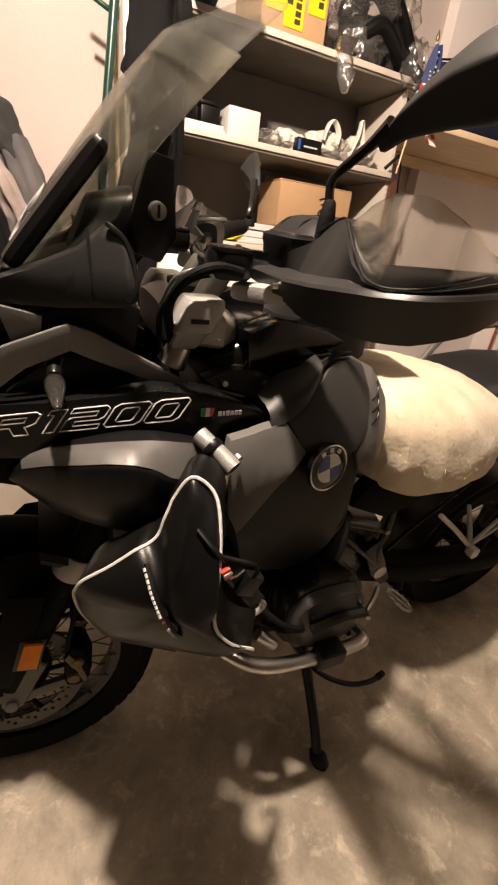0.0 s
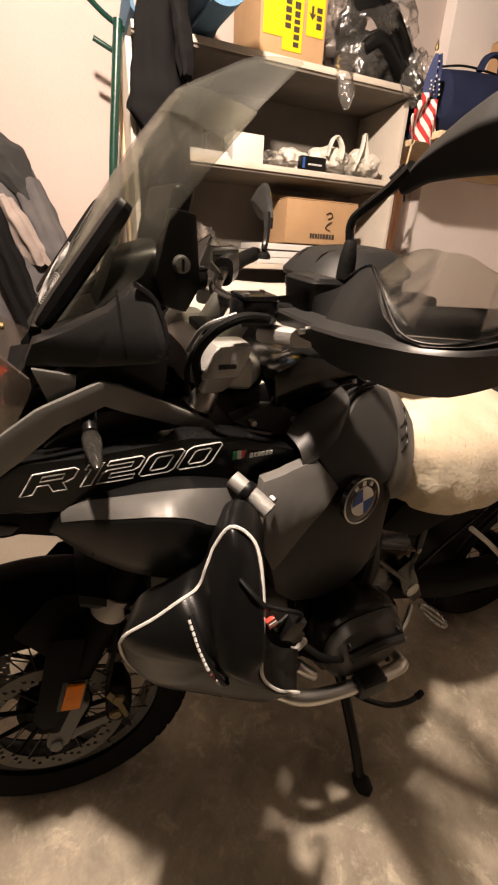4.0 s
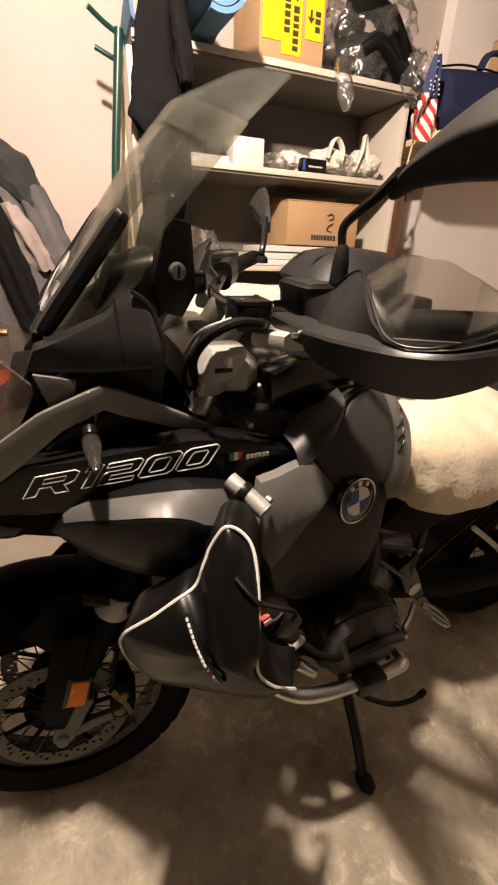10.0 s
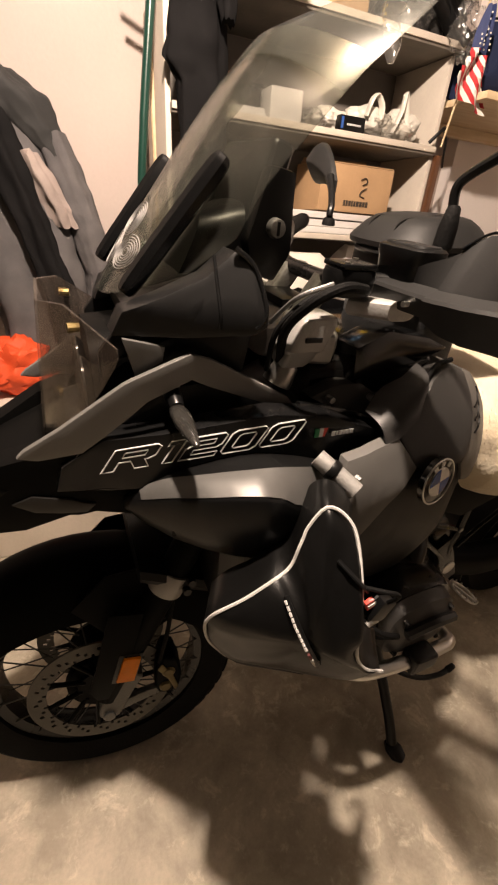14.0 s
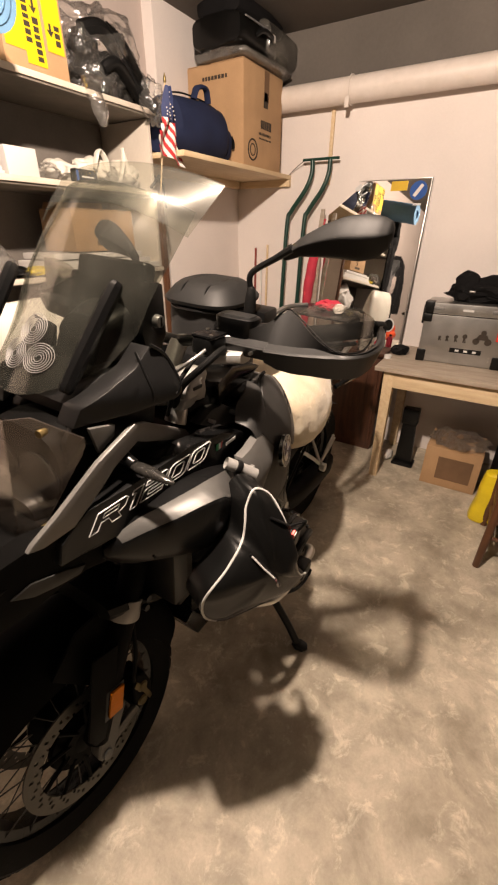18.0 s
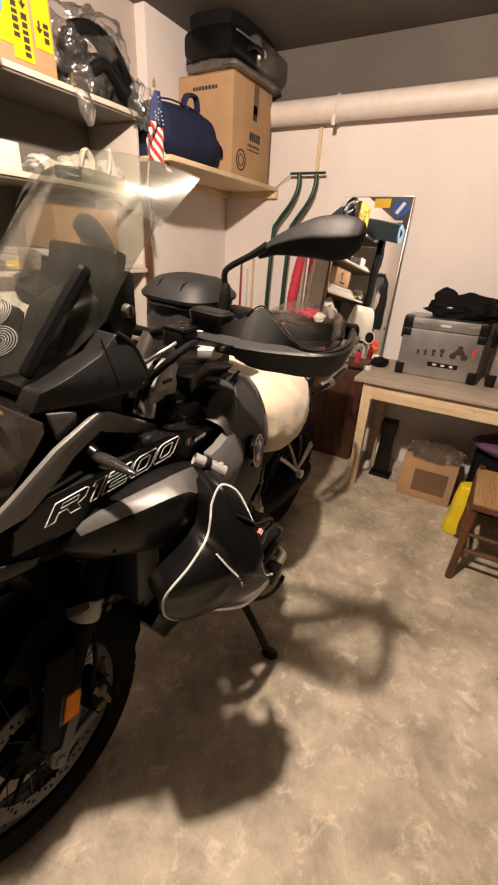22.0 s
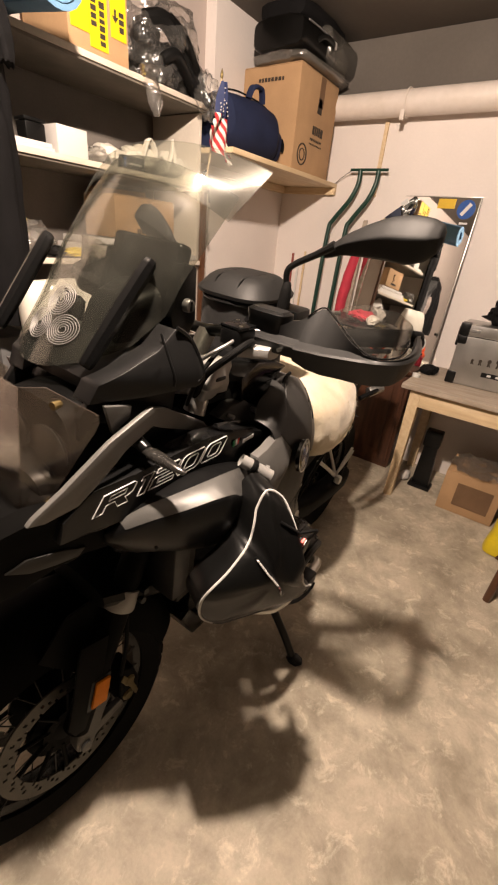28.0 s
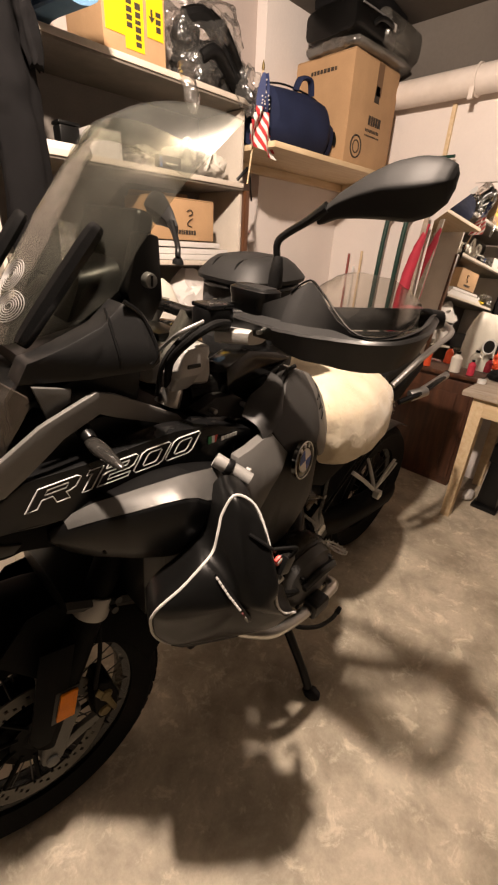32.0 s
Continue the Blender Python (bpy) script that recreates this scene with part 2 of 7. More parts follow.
SATINPAD = mat("worn_rubber_pad", (0.10, 0.095, 0.085), 0.36, spec=0.5, vary=0.15, scale=8, bump=0.05, fine=300)
PANELB = mat("beige_side_panel", (0.70, 0.63, 0.54), 0.65, vary=0.12, scale=5, bump=0.15, fine=80)
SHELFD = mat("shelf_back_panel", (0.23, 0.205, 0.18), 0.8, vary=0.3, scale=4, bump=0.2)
WALNUT = mat("dark_walnut", (0.105, 0.040, 0.019), 0.38, vary=0.35, scale=5, bump=0.1, fine=70, stretch=(7, 7, 1), other=(0.05, 0.019, 0.009))
BROWNW = mat("brown_stained_wood", (0.13, 0.052, 0.022), 0.35, vary=0.3, scale=7, bump=0.1, fine=80, stretch=(6, 6, 1))
RUSH = mat("woven_rush", (0.55, 0.33, 0.14), 0.6, vary=0.3, scale=30, bump=0.8, fine=160, stretch=(1, 6, 1))
CARDB = mat("cardboard", (0.50, 0.315, 0.165), 0.85, vary=0.15, scale=6, bump=0.15, fine=110, other=(0.42, 0.26, 0.135))
CARDD = mat("cardboard_window", (0.20, 0.115, 0.06), 0.7, vary=0.2, scale=9, bump=0.1)
INK = mat("printed_ink", (0.045, 0.032, 0.022), 0.8, vary=0.2, scale=40, bump=0.0)
YELLOW = mat("yellow_tape", (0.86, 0.60, 0.012), 0.4, vary=0.08, scale=10, bump=0.05)
YELLOWP = mat("yellow_plastic_bag", (0.84, 0.64, 0.02), 0.35, vary=0.15, scale=9, bump=0.3, fine=60)
WHITEC = mat("white_card", (0.66, 0.63, 0.60), 0.6, vary=0.05, scale=10, bump=0.05)
WHITEB = mat("white_plastic_bag", (0.72, 0.68, 0.60), 0.45, vary=0.1, scale=9, bump=0.3, fine=60)
GREYITEM = mat("grey_plastic_parts", (0.22, 0.22, 0.22), 0.5, vary=0.3, scale=16, bump=0.1)
NAVY = mat("navy_canvas", (0.021, 0.029, 0.072), 0.8, spec=0.15, vary=0.25, scale=8, bump=0.5, fine=500)
BLUEM = mat("blue_foam", (0.10, 0.21, 0.34), 0.8, vary=0.12, scale=14, bump=0.4, fine=200)
GREENT = mat("green_lacquer", (0.010, 0.050, 0.035), 0.30, vary=0.2, scale=10, bump=0.05)
REDC = mat("red_cloth", (0.60, 0.035, 0.07), 0.7, vary=0.2, scale=12, bump=0.3)
FLAGR = mat("flag_red", (0.52, 0.025, 0.03), 0.7, vary=0.1, scale=20, bump=0.2)
FLAGW = mat("flag_white", (0.80, 0.76, 0.70), 0.7, vary=0.06, scale=20, bump=0.2)
FLAGB = mat("flag_blue", (0.025, 0.04, 0.13), 0.7, vary=0.1, scale=20, bump=0.2)
AMBER = mat("amber_reflector", (0.85, 0.25, 0.008), 0.4, spec=0.15, vary=0.12, scale=60, bump=0.3, fine=900)
REDP = mat("red_tag", (0.75, 0.05, 0.03), 0.4, vary=0.1, scale=30, bump=0.1)
BLUEP = mat("blue_enamel", (0.03, 0.10, 0.36), 0.25, vary=0.08, scale=30, bump=0.0, coat=0.4)
WHITEP = mat("white_enamel", (0.72, 0.72, 0.70), 0.3, vary=0.05, scale=30, bump=0.0, coat=0.3)
DECAL = mat("silver_decal_line", (0.66, 0.65, 0.63), 0.4, vary=0.05, scale=30, bump=0.0)
PINKM = mat("pipe_paint", (0.82, 0.74, 0.68), 0.5, vary=0.12, scale=9, bump=0.2, fine=40, other=(0.73, 0.65, 0.58))
PURPLE = mat("purple_foam", (0.13, 0.06, 0.13), 0.7, vary=0.15, scale=12, bump=0.3)
COATG = mat("grey_jacket_cloth", (0.15, 0.14, 0.14), 0.85, spec=0.15, vary=0.3, scale=9, bump=0.5, fine=400, other=(0.10, 0.095, 0.098))
COATP = mat("pale_jacket_cloth", (0.40, 0.33, 0.30), 0.85, spec=0.15, vary=0.25, scale=9, bump=0.5, fine=400)
COATB = mat("black_jacket_cloth", (0.010, 0.0095, 0.010), 0.85, spec=0.12, vary=0.3, scale=9, bump=0.5, fine=400)
ORANGE = mat("orange_cloth", (0.80, 0.09, 0.02), 0.7, vary=0.15, scale=12, bump=0.3)
STICKER = mat("worn_sticker", (0.30, 0.29, 0.28), 0.6, vary=0.2, scale=40, bump=0.0)
CHEEK = mat("matte_cheek", (0.0075, 0.0075, 0.0075), 0.34, spec=0.36, vary=0.12, scale=4, bump=0.02, fine=600)
BAGC = mat("bag_cloth", (0.030, 0.029, 0.028), 0.7, spec=0.25, vary=0.25, scale=9, bump=0.15, fine=800, sheen=0.05)
FORKG = mat("dull_cast_metal", (0.13, 0.128, 0.12), 0.5, metal=0.5, vary=0.3, scale=14, bump=0.25, fine=260)
BRONZE = mat("dull_bronze", (0.16, 0.125, 0.055), 0.5, metal=0.7, vary=0.35, scale=24, bump=0.15)
SHELL = mat("mirror_shell", (0.0105, 0.0103, 0.010), 0.42, spec=0.48, vary=0.15, scale=5, bump=0.01, fine=300)
HOUSING = mat("grained_housing", (0.013, 0.0128, 0.0124), 0.55, spec=0.26, vary=0.15, scale=5, bump=0.03, fine=500)
BOWL = mat("dull_chrome", (0.03, 0.03, 0.03), 0.3, metal=0.9, vary=0.2, bump=0.0)
# olive haze on the screen stands in for a pale wall's reflection
SMOKE = film("smoked_screen", (0.72, 0.725, 0.69), 0.06, 0.09, haze=0.03, haze_colour=(0.46, 0.46, 0.40))
CLEAR = film("clear_guard", (0.88, 0.865, 0.83), 0.12, 0.08, haze=0.03)
LIGHTG = film("scratched_light_guard", (0.93, 0.90, 0.86), 0.13, 0.06, haze=0.085, haze_colour=(0.62, 0.50, 0.42))
DEFLECT = film("clear_deflector_sheet", (0.80, 0.80, 0.76), 0.007, 0.30, haze=0.03, haze_colour=(0.50, 0.51, 0.47))
POLY = film("clear_polythene", (0.965, 0.96, 0.95), 0.15, 0.16, haze=0.06, haze_colour=(0.72, 0.70, 0.66), crease=0.45)
CLOUDY = film("cloudy_plastic", (0.88, 0.86, 0.82), 0.20, 0.16, haze=0.16, haze_colour=(0.55, 0.52, 0.46), crease=0.4)
MIRROR = mat("mirror_silvering", (0.86, 0.87, 0.85), 0.04, metal=1.0, vary=0.02, scale=3, bump=0.0)
MIRROR.node_tree.nodes["Principled BSDF"].inputs["Roughness"].links and MIRROR.node_tree.links.remove(MIRROR.node_tree.nodes["Principled BSDF"].inputs["Roughness"].links[0])
MIRROR.node_tree.nodes["Principled BSDF"].inputs["Roughness"].default_value = 0.02


# ---------------------------------------------------------------- mesh helpers
def smooth_all(bm, angle=35):
    for f in bm.faces:
        f.smooth = True
    for e in bm.edges:
        if len(e.link_faces) == 2 and e.calc_face_angle(0) > radians(angle):
            e.smooth = False


def mesh_of(name, bm, material, angle=35):
    bmesh.ops.recalc_face_normals(bm, faces=bm.faces)
    smooth_all(bm, angle)
    me = bpy.data.meshes.new(name)
    bm.to_mesh(me)
    bm.free()
    for m in material if isinstance(material, (list, tuple)) else (material,):
        me.materials.append(m)
    return me


def part(name, bm, material, parent, label="", angle=35):
    ob = new(name, mesh_of(name, bm, material, angle))
    ob.parent = parent
    return tagged(ob, label)


def thing(name, label, category, m=Matrix(), group="", kind=""):
    ob = new(name)
    ob.empty_display_size = 0.05
    ob.matrix_world = m
    return tagged(ob, label, category, group, kind)


def solo(name, bm, material, label, category, m=Matrix(), kind="", group="", angle=35):
    ob = new(name, mesh_of(name, bm, material, angle))
    ob.matrix_world = m
    return tagged(ob, label, category, group, kind)


def bevelled(bm, width, segments=2, angle=25):
    edges = [e for e in bm.edges if len(e.link_faces) == 2 and e.calc_face_angle(0) > radians(angle)]
    if width > 0 and edges:
        bmesh.ops.bevel(bm, geom=edges, offset=width, segments=segments, profile=0.6, affect="EDGES", clamp_overlap=True)
    return bm


def box(x0, y0, z0, x1, y1, z1, bevel=0.003, seg=2):
    bm = bmesh.new()
    bmesh.ops.create_cube(bm, size=1, matrix=Matrix.Translation(((x0 + x1) / 2, (y0 + y1) / 2, (z0 + z1) / 2)) @ Matrix.Diagonal((abs(x1 - x0), abs(y1 - y0), abs(z1 - z0), 1)))
    return bevelled(bm, bevel, seg)


def prism(outline, y0, y1, bevel=0.004, seg=2, axis="y"):
    """An outline in the x-z plane drawn out from y0 to y1 (axis 'x': outline y-z; 'z': outline x-y)."""
    bm = bmesh.new()
    def place(a, b, c):
        return {"y": (a, c, b), "x": (c, a, b), "z": (a, b, c)}[axis]
    lo = [bm.verts.new(place(a, b, y0)) for a, b in outline]
    hi = [bm.verts.new(place(a, b, y1)) for a, b in outline]
    bm.faces.new(lo), bm.faces.new(hi[::-1])
    for i in range(len(outline)):
        j = (i + 1) % len(outline)
        bm.faces.new((lo[i], hi[i], hi[j], lo[j]))
    bmesh.ops.recalc_face_normals(bm, faces=bm.faces)
    return bevelled(bm, bevel, seg)


def spline(points, n=8, closed=False):
    """Points on a smooth curve through the given ones."""
    p = [Vector(v) for v in points]
    out = []
    count = len(p) if closed else len(p) - 1
    for i in range(count):
        a, b, c, d = (p[(i - 1) % len(p)], p[i], p[(i + 1) % len(p)], p[(i + 2) % len(p)]) if closed else (p[max(i - 1, 0)], p[i], p[i + 1], p[min(i + 2, len(p) - 1)])
        for k in range(n):
            t = k / n
            out.append(0.5 * ((2 * b) + (c - a) * t + (2 * a - 5 * b + 4 * c - d) * t * t + (3 * b - a - 3 * c + d) * t ** 3))
    if not closed:
        out.append(p[-1])
    return out


def tube(points, radius, sides=10, n=6, closed=False, flat=1.0, caps=True, bm=None):
    """A round bar along a smooth curve; radius may be a list, one a given point."""
    bm = bm or bmesh.new()
    path = spline(points, n, closed) if n > 1 else [Vector(v) for v in points]
    rads = radius if isinstance(radius, (list, tuple)) else [radius] * len(points)
    rings = []
    side = None
    for i, q in enumerate(path):
        a, b = path[i - 1] if (i or closed) else q, path[(i + 1) % len(path)] if (i < len(path) - 1 or closed) else q
        d = (b - a).normalized()
        if side is None:
            side = d.cross(Vector((0, 0, 1)) if abs(d.z) < 0.9 else Vector((1, 0, 0))).normalized()
        side = (side - d * side.dot(d)).normalized()
        up = d.cross(side)
        f = i / max(n, 1)
        k = min(int(f), len(rads) - 1)
        r = rads[k] + (rads[min(k + 1, len(rads) - 1)] - rads[k]) * (f - int(f))
        rings.append([bm.verts.new(q + side * math.cos(2 * math.pi * s / sides) * r + up * math.sin(2 * math.pi * s / sides) * r * flat) for s in range(sides)])
    pairs = list(zip(rings, rings[1:])) + ([(rings[-1], rings[0])] if closed else [])
    for a, b in pairs:
        for s in range(sides):
            bm.faces.new((a[s], a[(s + 1) % sides], b[(s + 1) % sides], b[s]))
    if caps and not closed:
        bm.faces.new(rings[0][::-1]), bm.faces.new(rings[-1])
    return bm


def rod(a, b, r0, r1=None, sides=14, bevel=0.0):
    bm = bmesh.new()
    a, b = Vector(a), Vector(b)
    d = b - a
    m = Matrix.Translation((a + b) / 2) @ d.to_track_quat("Z", "Y").to_matrix().to_4x4()
    bmesh.ops.create_cone(bm, cap_ends=True, segments=sides, radius1=r0, radius2=r0 if r1 is None else r1, depth=d.length, matrix=m)
    return bevelled(bm, bevel, 2, 40)


def lathe(profile, centre, axis="y", sides=48, closed=False):
    """A profile of (radius, offset along the axis) turned round an axis through centre."""
    bm = bmesh.new()
    c = Vector(centre)
    rings = []
    for r, h in profile:
        ring = []
        for s in range(sides):
            u, v = math.cos(2 * math.pi * s / sides) * r, math.sin(2 * math.pi * s / sides) * r
            ring.append(bm.verts.new(c + Vector({"y": (u, h, v), "x": (h, u, v), "z": (u, v, h)}[axis])))
        rings.append(ring)
    for a, b in list(zip(rings, rings[1:])) + ([(rings[-1], rings[0])] if closed else []):
        for s in range(sides):
            bm.faces.new((a[s], a[(s + 1) % sides], b[(s + 1) % sides], b[s]))
    if not closed:
        for ring in (rings[0], rings[-1]):
            if (ring[0].co - ring[sides // 2].co).length > 1e-6:
                bm.faces.new(ring)
    return bm


def loft(sections, caps=True, closed=True):
    """A skin over rings of points, all with the same count."""
    bm = bmesh.new()
    rings = [[bm.verts.new(q) for q in s] for s in sections]
    for a, b in zip(rings, rings[1:]):
        m = len(a)
        for s in range(m if closed else m - 1):
            bm.faces.new((a[s], a[(s + 1) % m], b[(s + 1) % m], b[s]))
    if caps and closed:
        bm.faces.new(rings[0][::-1]), bm.faces.new(rings[-1])
    return bm


def oval(cx, cy, cz, ry, rz, n=20, power=2.6, axis="x", lean=0.0):
    """A rounded ring in a plane across an axis (a superellipse)."""
    out = []
    for s in range(n):
        a = 2 * math.pi * s / n
        u = math.copysign(abs(math.cos(a)) ** (2 / power), math.cos(a)) * ry
        v = math.copysign(abs(math.sin(a)) ** (2 / power), math.sin(a)) * rz
        out.append({"x": (cx + v * lean, cy + u, cz + v), "y": (cx + u, cy + v * lean, cz + v), "z": (cx + u, cy + v, cz)}[axis])
    return out


def sheet(rows, thick=0.003):
    """A curved plate over a grid of points, with thickness along its normal."""
    bm = bmesh.new()
    g = [[bm.verts.new(q) for q in r] for r in rows]
    for a, b in zip(g, g[1:]):
        for i in range(len(a) - 1):
            bm.faces.new((a[i], a[i + 1], b[i + 1], b[i]))
    bmesh.ops.recalc_face_normals(bm, faces=bm.faces)
    bm.normal_update()
    if thick:
        old = list(bm.faces)
        normals = {v: v.normal.copy() for v in bm.verts}
        copy = {v: bm.verts.new(v.co - normals[v] * thick) for v in list(bm.verts)}
        rim = [e for e in bm.edges if len(e.link_faces) == 1]
        rim = [(e.verts[0], e.verts[1]) for e in rim]
        for f in old:
            bm.faces.new([copy[v] for v in reversed(f.verts)])
        for a, b in rim:
            bm.faces.new((a, b, copy[b], copy[a]))
    return bm


def shell(outline, depth, y_of, thick=0.012, bevel=0.003, cuts=3):
    """A side panel: an x-z outline whose outer face follows y = y_of(x, z), thick towards +y."""
    bm = bmesh.new()
    lo = [bm.verts.new((a, 0, b)) for a, b in outline]
    f = bm.faces.new(lo)
    bmesh.ops.triangulate(bm, faces=[f])
    if cuts:
        bmesh.ops.subdivide_edges(bm, edges=bm.edges, cuts=cuts, use_grid_fill=True)
    for v in bm.verts:
        v.co.y = y_of(v.co.x, v.co.z)
    top = list(bm.faces)
    rim = [(e.verts[0], e.verts[1]) for e in bm.edges if len(e.link_faces) == 1]
    copy = {v: bm.verts.new((v.co.x, v.co.y + thick + depth, v.co.z)) for v in list(bm.verts)}
    for q in top:
        bm.faces.new([copy[v] for v in reversed(q.verts)])
    for a, b in rim:
        bm.faces.new((a, b, copy[b], copy[a]))
    bmesh.ops.recalc_face_normals(bm, faces=bm.faces)
    return bevelled(bm, bevel, 2, 50)


def rough_up(bm, amount, scale, seed=0.0):
    """Pushes the points about by smooth noise, for soft or crumpled things."""
    for v in bm.verts:
        v.co += noise.noise_vector(v.co * scale + Vector((seed, seed * 1.7, seed * 0.3))) * amount
    return bm


def lump(centre, radii, amount=0.2, scale=3.0, seed=0.0, level=3, flat_bottom=None):
    """A soft uneven body, for cloth, bags and bundles."""
    bm = bmesh.new()
    bmesh.ops.create_icosphere(bm, subdivisions=level, radius=1)
    for v in bm.verts:
        d = 1 + amount * noise.noise(v.co * scale + Vector((seed, seed, seed))) + amount * 0.5 * noise.noise(v.co * scale * 2.7 + Vector((seed, 0, 3)))
        v.co = Vector((v.co.x * radii[0], v.co.y * radii[1], v.co.z * radii[2])) * d + Vector(centre)
        if flat_bottom is not None:
            v.co.z = max(v.co.z, flat_bottom)
    return bm


def bars(count, width, height, gap, bm=None, m=Matrix(), thick=0.0012, seed=1):
    """Unreadable print: a row of little upright bars."""
    rnd = random.Random(seed)
    bm = bm or bmesh.new()
    x = 0.0
    for _ in range(count):
        w = width * rnd.uniform(0.7, 1.2)
        bmesh.ops.create_cube(bm, size=1, matrix=m @ Matrix.Translation((x + w / 2, height / 2, 0)) @ Matrix.Diagonal((w, height * rnd.uniform(0.85, 1), thick, 1)))
        x += w + gap
    return bm


def join(*bms):
    out = bms[0]
    for b in bms[1:]:
        me = bpy.data.meshes.new("joined")
        b.to_mesh(me)
        b.free()
        out.from_mesh(me)
        bpy.data.meshes.remove(me)
    return out


def moved(bm, m):
    bmesh.ops.transform(bm, matrix=m, verts=bm.verts)
    return bm

# ---------------------------------------------------------------- the room
def slab(name, a, b, material, label, category):
    return solo(name, box(*a, *b, 0), material, label, category, kind="structure")


slab("floor", (-3.2, -3.6, -0.1), (2.95, 2.55, 0.0), FLOOR, "grey worn concrete garage floor with pale patches", "floor")
slab("ceiling", (-3.2, -3.6, 2.48), (2.95, 2.55, 2.6), CEILING, "dark grey unpainted concrete garage ceiling", "ceiling")
slab("wall_east", (2.80, -3.6, 0), (2.95, 2.55, 2.48), PLASTER, "cream painted plaster wall at the end of the garage", "wall")
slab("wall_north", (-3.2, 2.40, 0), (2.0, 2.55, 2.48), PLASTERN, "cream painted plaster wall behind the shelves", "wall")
slab("wall_pier", (2.0, 2.33, 0), (2.80, 2.55, 2.48), PLASTER, "cream painted wall pier standing slightly proud", "wall")
# west side is out of view: a dark wall added to limit fill light
slab("wall_west", (-3.2, -3.6, 0), (-3.05, 2.40, 2.48), DARKWEST, "unseen dark wall added to close the garage and cut bounce light", "wall")
# closes the room behind the camera, dark so shadows stay deep
slab("wall_south", (-3.05, -3.6, 0), (2.80, -3.45, 2.48), DARKSOUTH, "unseen garage wall behind the camera, kept dark to cut bounce light", "wall")
slab("beam", (2.765, -3.45, 2.222), (2.798, 2.33, 2.478), CEILING, "grey raw concrete beam above the pipe", "beam")

# heating pipe under the beam
pipe = thing("wall_pipe", "cream painted pipe with dark scuffs along the wall under the beam", "pipe")
bm = rod((2.725, -3.44, 2.155), (2.725, 2.32, 2.155), 0.063, sides=32)
part("tube", bm, PINKM, pipe)
for y in (1.50, 0.05, -1.4):
    c = part("clamp", tube([(2.725 + 0.067 * math.cos(a), y, 2.155 + 0.067 * math.sin(a)) for a in np.linspace(0, 2 * math.pi, 17)[:-1]], 0.006, 6, 1, True), PINKM, pipe)
    part("clamp_tail", box(2.650, y - 0.012, 2.062, 2.662, y + 0.012, 2.112, 0.003), PINKM, c)

# thin batten and wire on the end wall
solo("wall_batten", box(2.782, 1.615, 1.70, 2.798, 1.637, 2.09, 0.002), PINE, "narrow pale wooden batten fixed upright on the wall", "batten")
solo("wall_wire", tube([(2.79, 1.93, 1.755), (2.77, 1.86, 1.80), (2.75, 1.79, 1.835)], 0.0022, 6), CAST, "thin grey wire running to the green rack", "wire")

# ------------------------------------------------ shelving along the wall
unit = thing("shelving_unit", "worn painted wooden shelving unit crowded with garage things", "shelf")
for z0, z1, x1 in ((1.888, 1.916, 1.63), (1.572, 1.600, 1.60), (1.238, 1.262, 1.60), (0.80, 0.826, 1.60), (0.34, 0.366, 1.60)):
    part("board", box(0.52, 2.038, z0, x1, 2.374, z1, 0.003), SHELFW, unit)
    part("front_edge", box(0.52, 2.03, z1 - 0.019, x1, 2.0375, z1 + 0.001, 0.002), SHELFE, unit, "front edge with its lit tone put into the colour")
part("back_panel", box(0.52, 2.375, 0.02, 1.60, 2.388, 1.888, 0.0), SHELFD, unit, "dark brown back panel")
for x in (0.505, 1.60):
    part("side_panel", box(x, 2.06, 0.0, x + 0.018, 2.375, 1.886, 0.002), PANELB, unit, "beige side panel")
part("stain_strip", box(1.618, 2.035, 0.4, 1.645, 2.058, 1.575, 0.003), BROWNW, unit, "brown wooden edge strip")


def carton(name, x0, y0, z0, x1, y1, z1, label, tape=None, seed=0):
    """A cardboard box with flaps, a seam of tape and slightly bulged sides."""
    ob = thing(name, label, "box", pose(x0, y0, z0))
    w, d, h = x1 - x0, y1 - y0, z1 - z0
    b = box(0, 0, 0, w, d, h, 0.004)
    part("body", b, CARDB, ob)
    part("flap", box(0.002, 0.002, h + 0.001, w / 2 - 0.002, d - 0.002, h + 0.005, 0.001), CARDB, ob)
    part("flap", box(w / 2 + 0.002, 0.002, h + 0.001, w - 0.002, d - 0.002, h + 0.005, 0.001), CARDB, ob)
    return ob


# taped parcel on the top board
parcel = carton("taped_parcel", 0.95, 2.06, 1.917, 1.20, 2.33, 2.17, "cardboard parcel wrapped in yellow printed tape")
for x, x2, z0, words in ((0.010, 0.082, 0.058, ((4, 0.016, 0.24), (3, 0.046, 0.24))), (0.083, 0.158, 0.026, ((6, 0.090, 0.20), (6, 0.124, 0.155))), (0.172, 0.240, 0.078, ((3, 0.208, 0.155),))):
    t = part("tape", box(x, -0.0025, z0, x2, -0.0005, 0.25, 0.0), YELLOW, parcel, "yellow printed tape")
    for count, u, v in words:
        part("print", moved(bars(count, 0.016, 0.022, 0.006, seed=count), Matrix.Translation((u, -0.0032, v)) @ Euler((radians(90), radians(90), 0)).to_matrix().to_4x4()), INK, t)
    if x > 0.05:
        part("arrow", moved(prism([(0, 0), (0.014, 0.018), (0.004, 0.016), (0.004, 0.036), (-0.004, 0.036), (-0.004, 0.016), (-0.014, 0.018)], 0, 0.001, 0), Matrix.Translation((x + (0.052 if x < 0.1 else 0.02), -0.0038, 0.165 if x < 0.1 else 0.12))), INK, t)

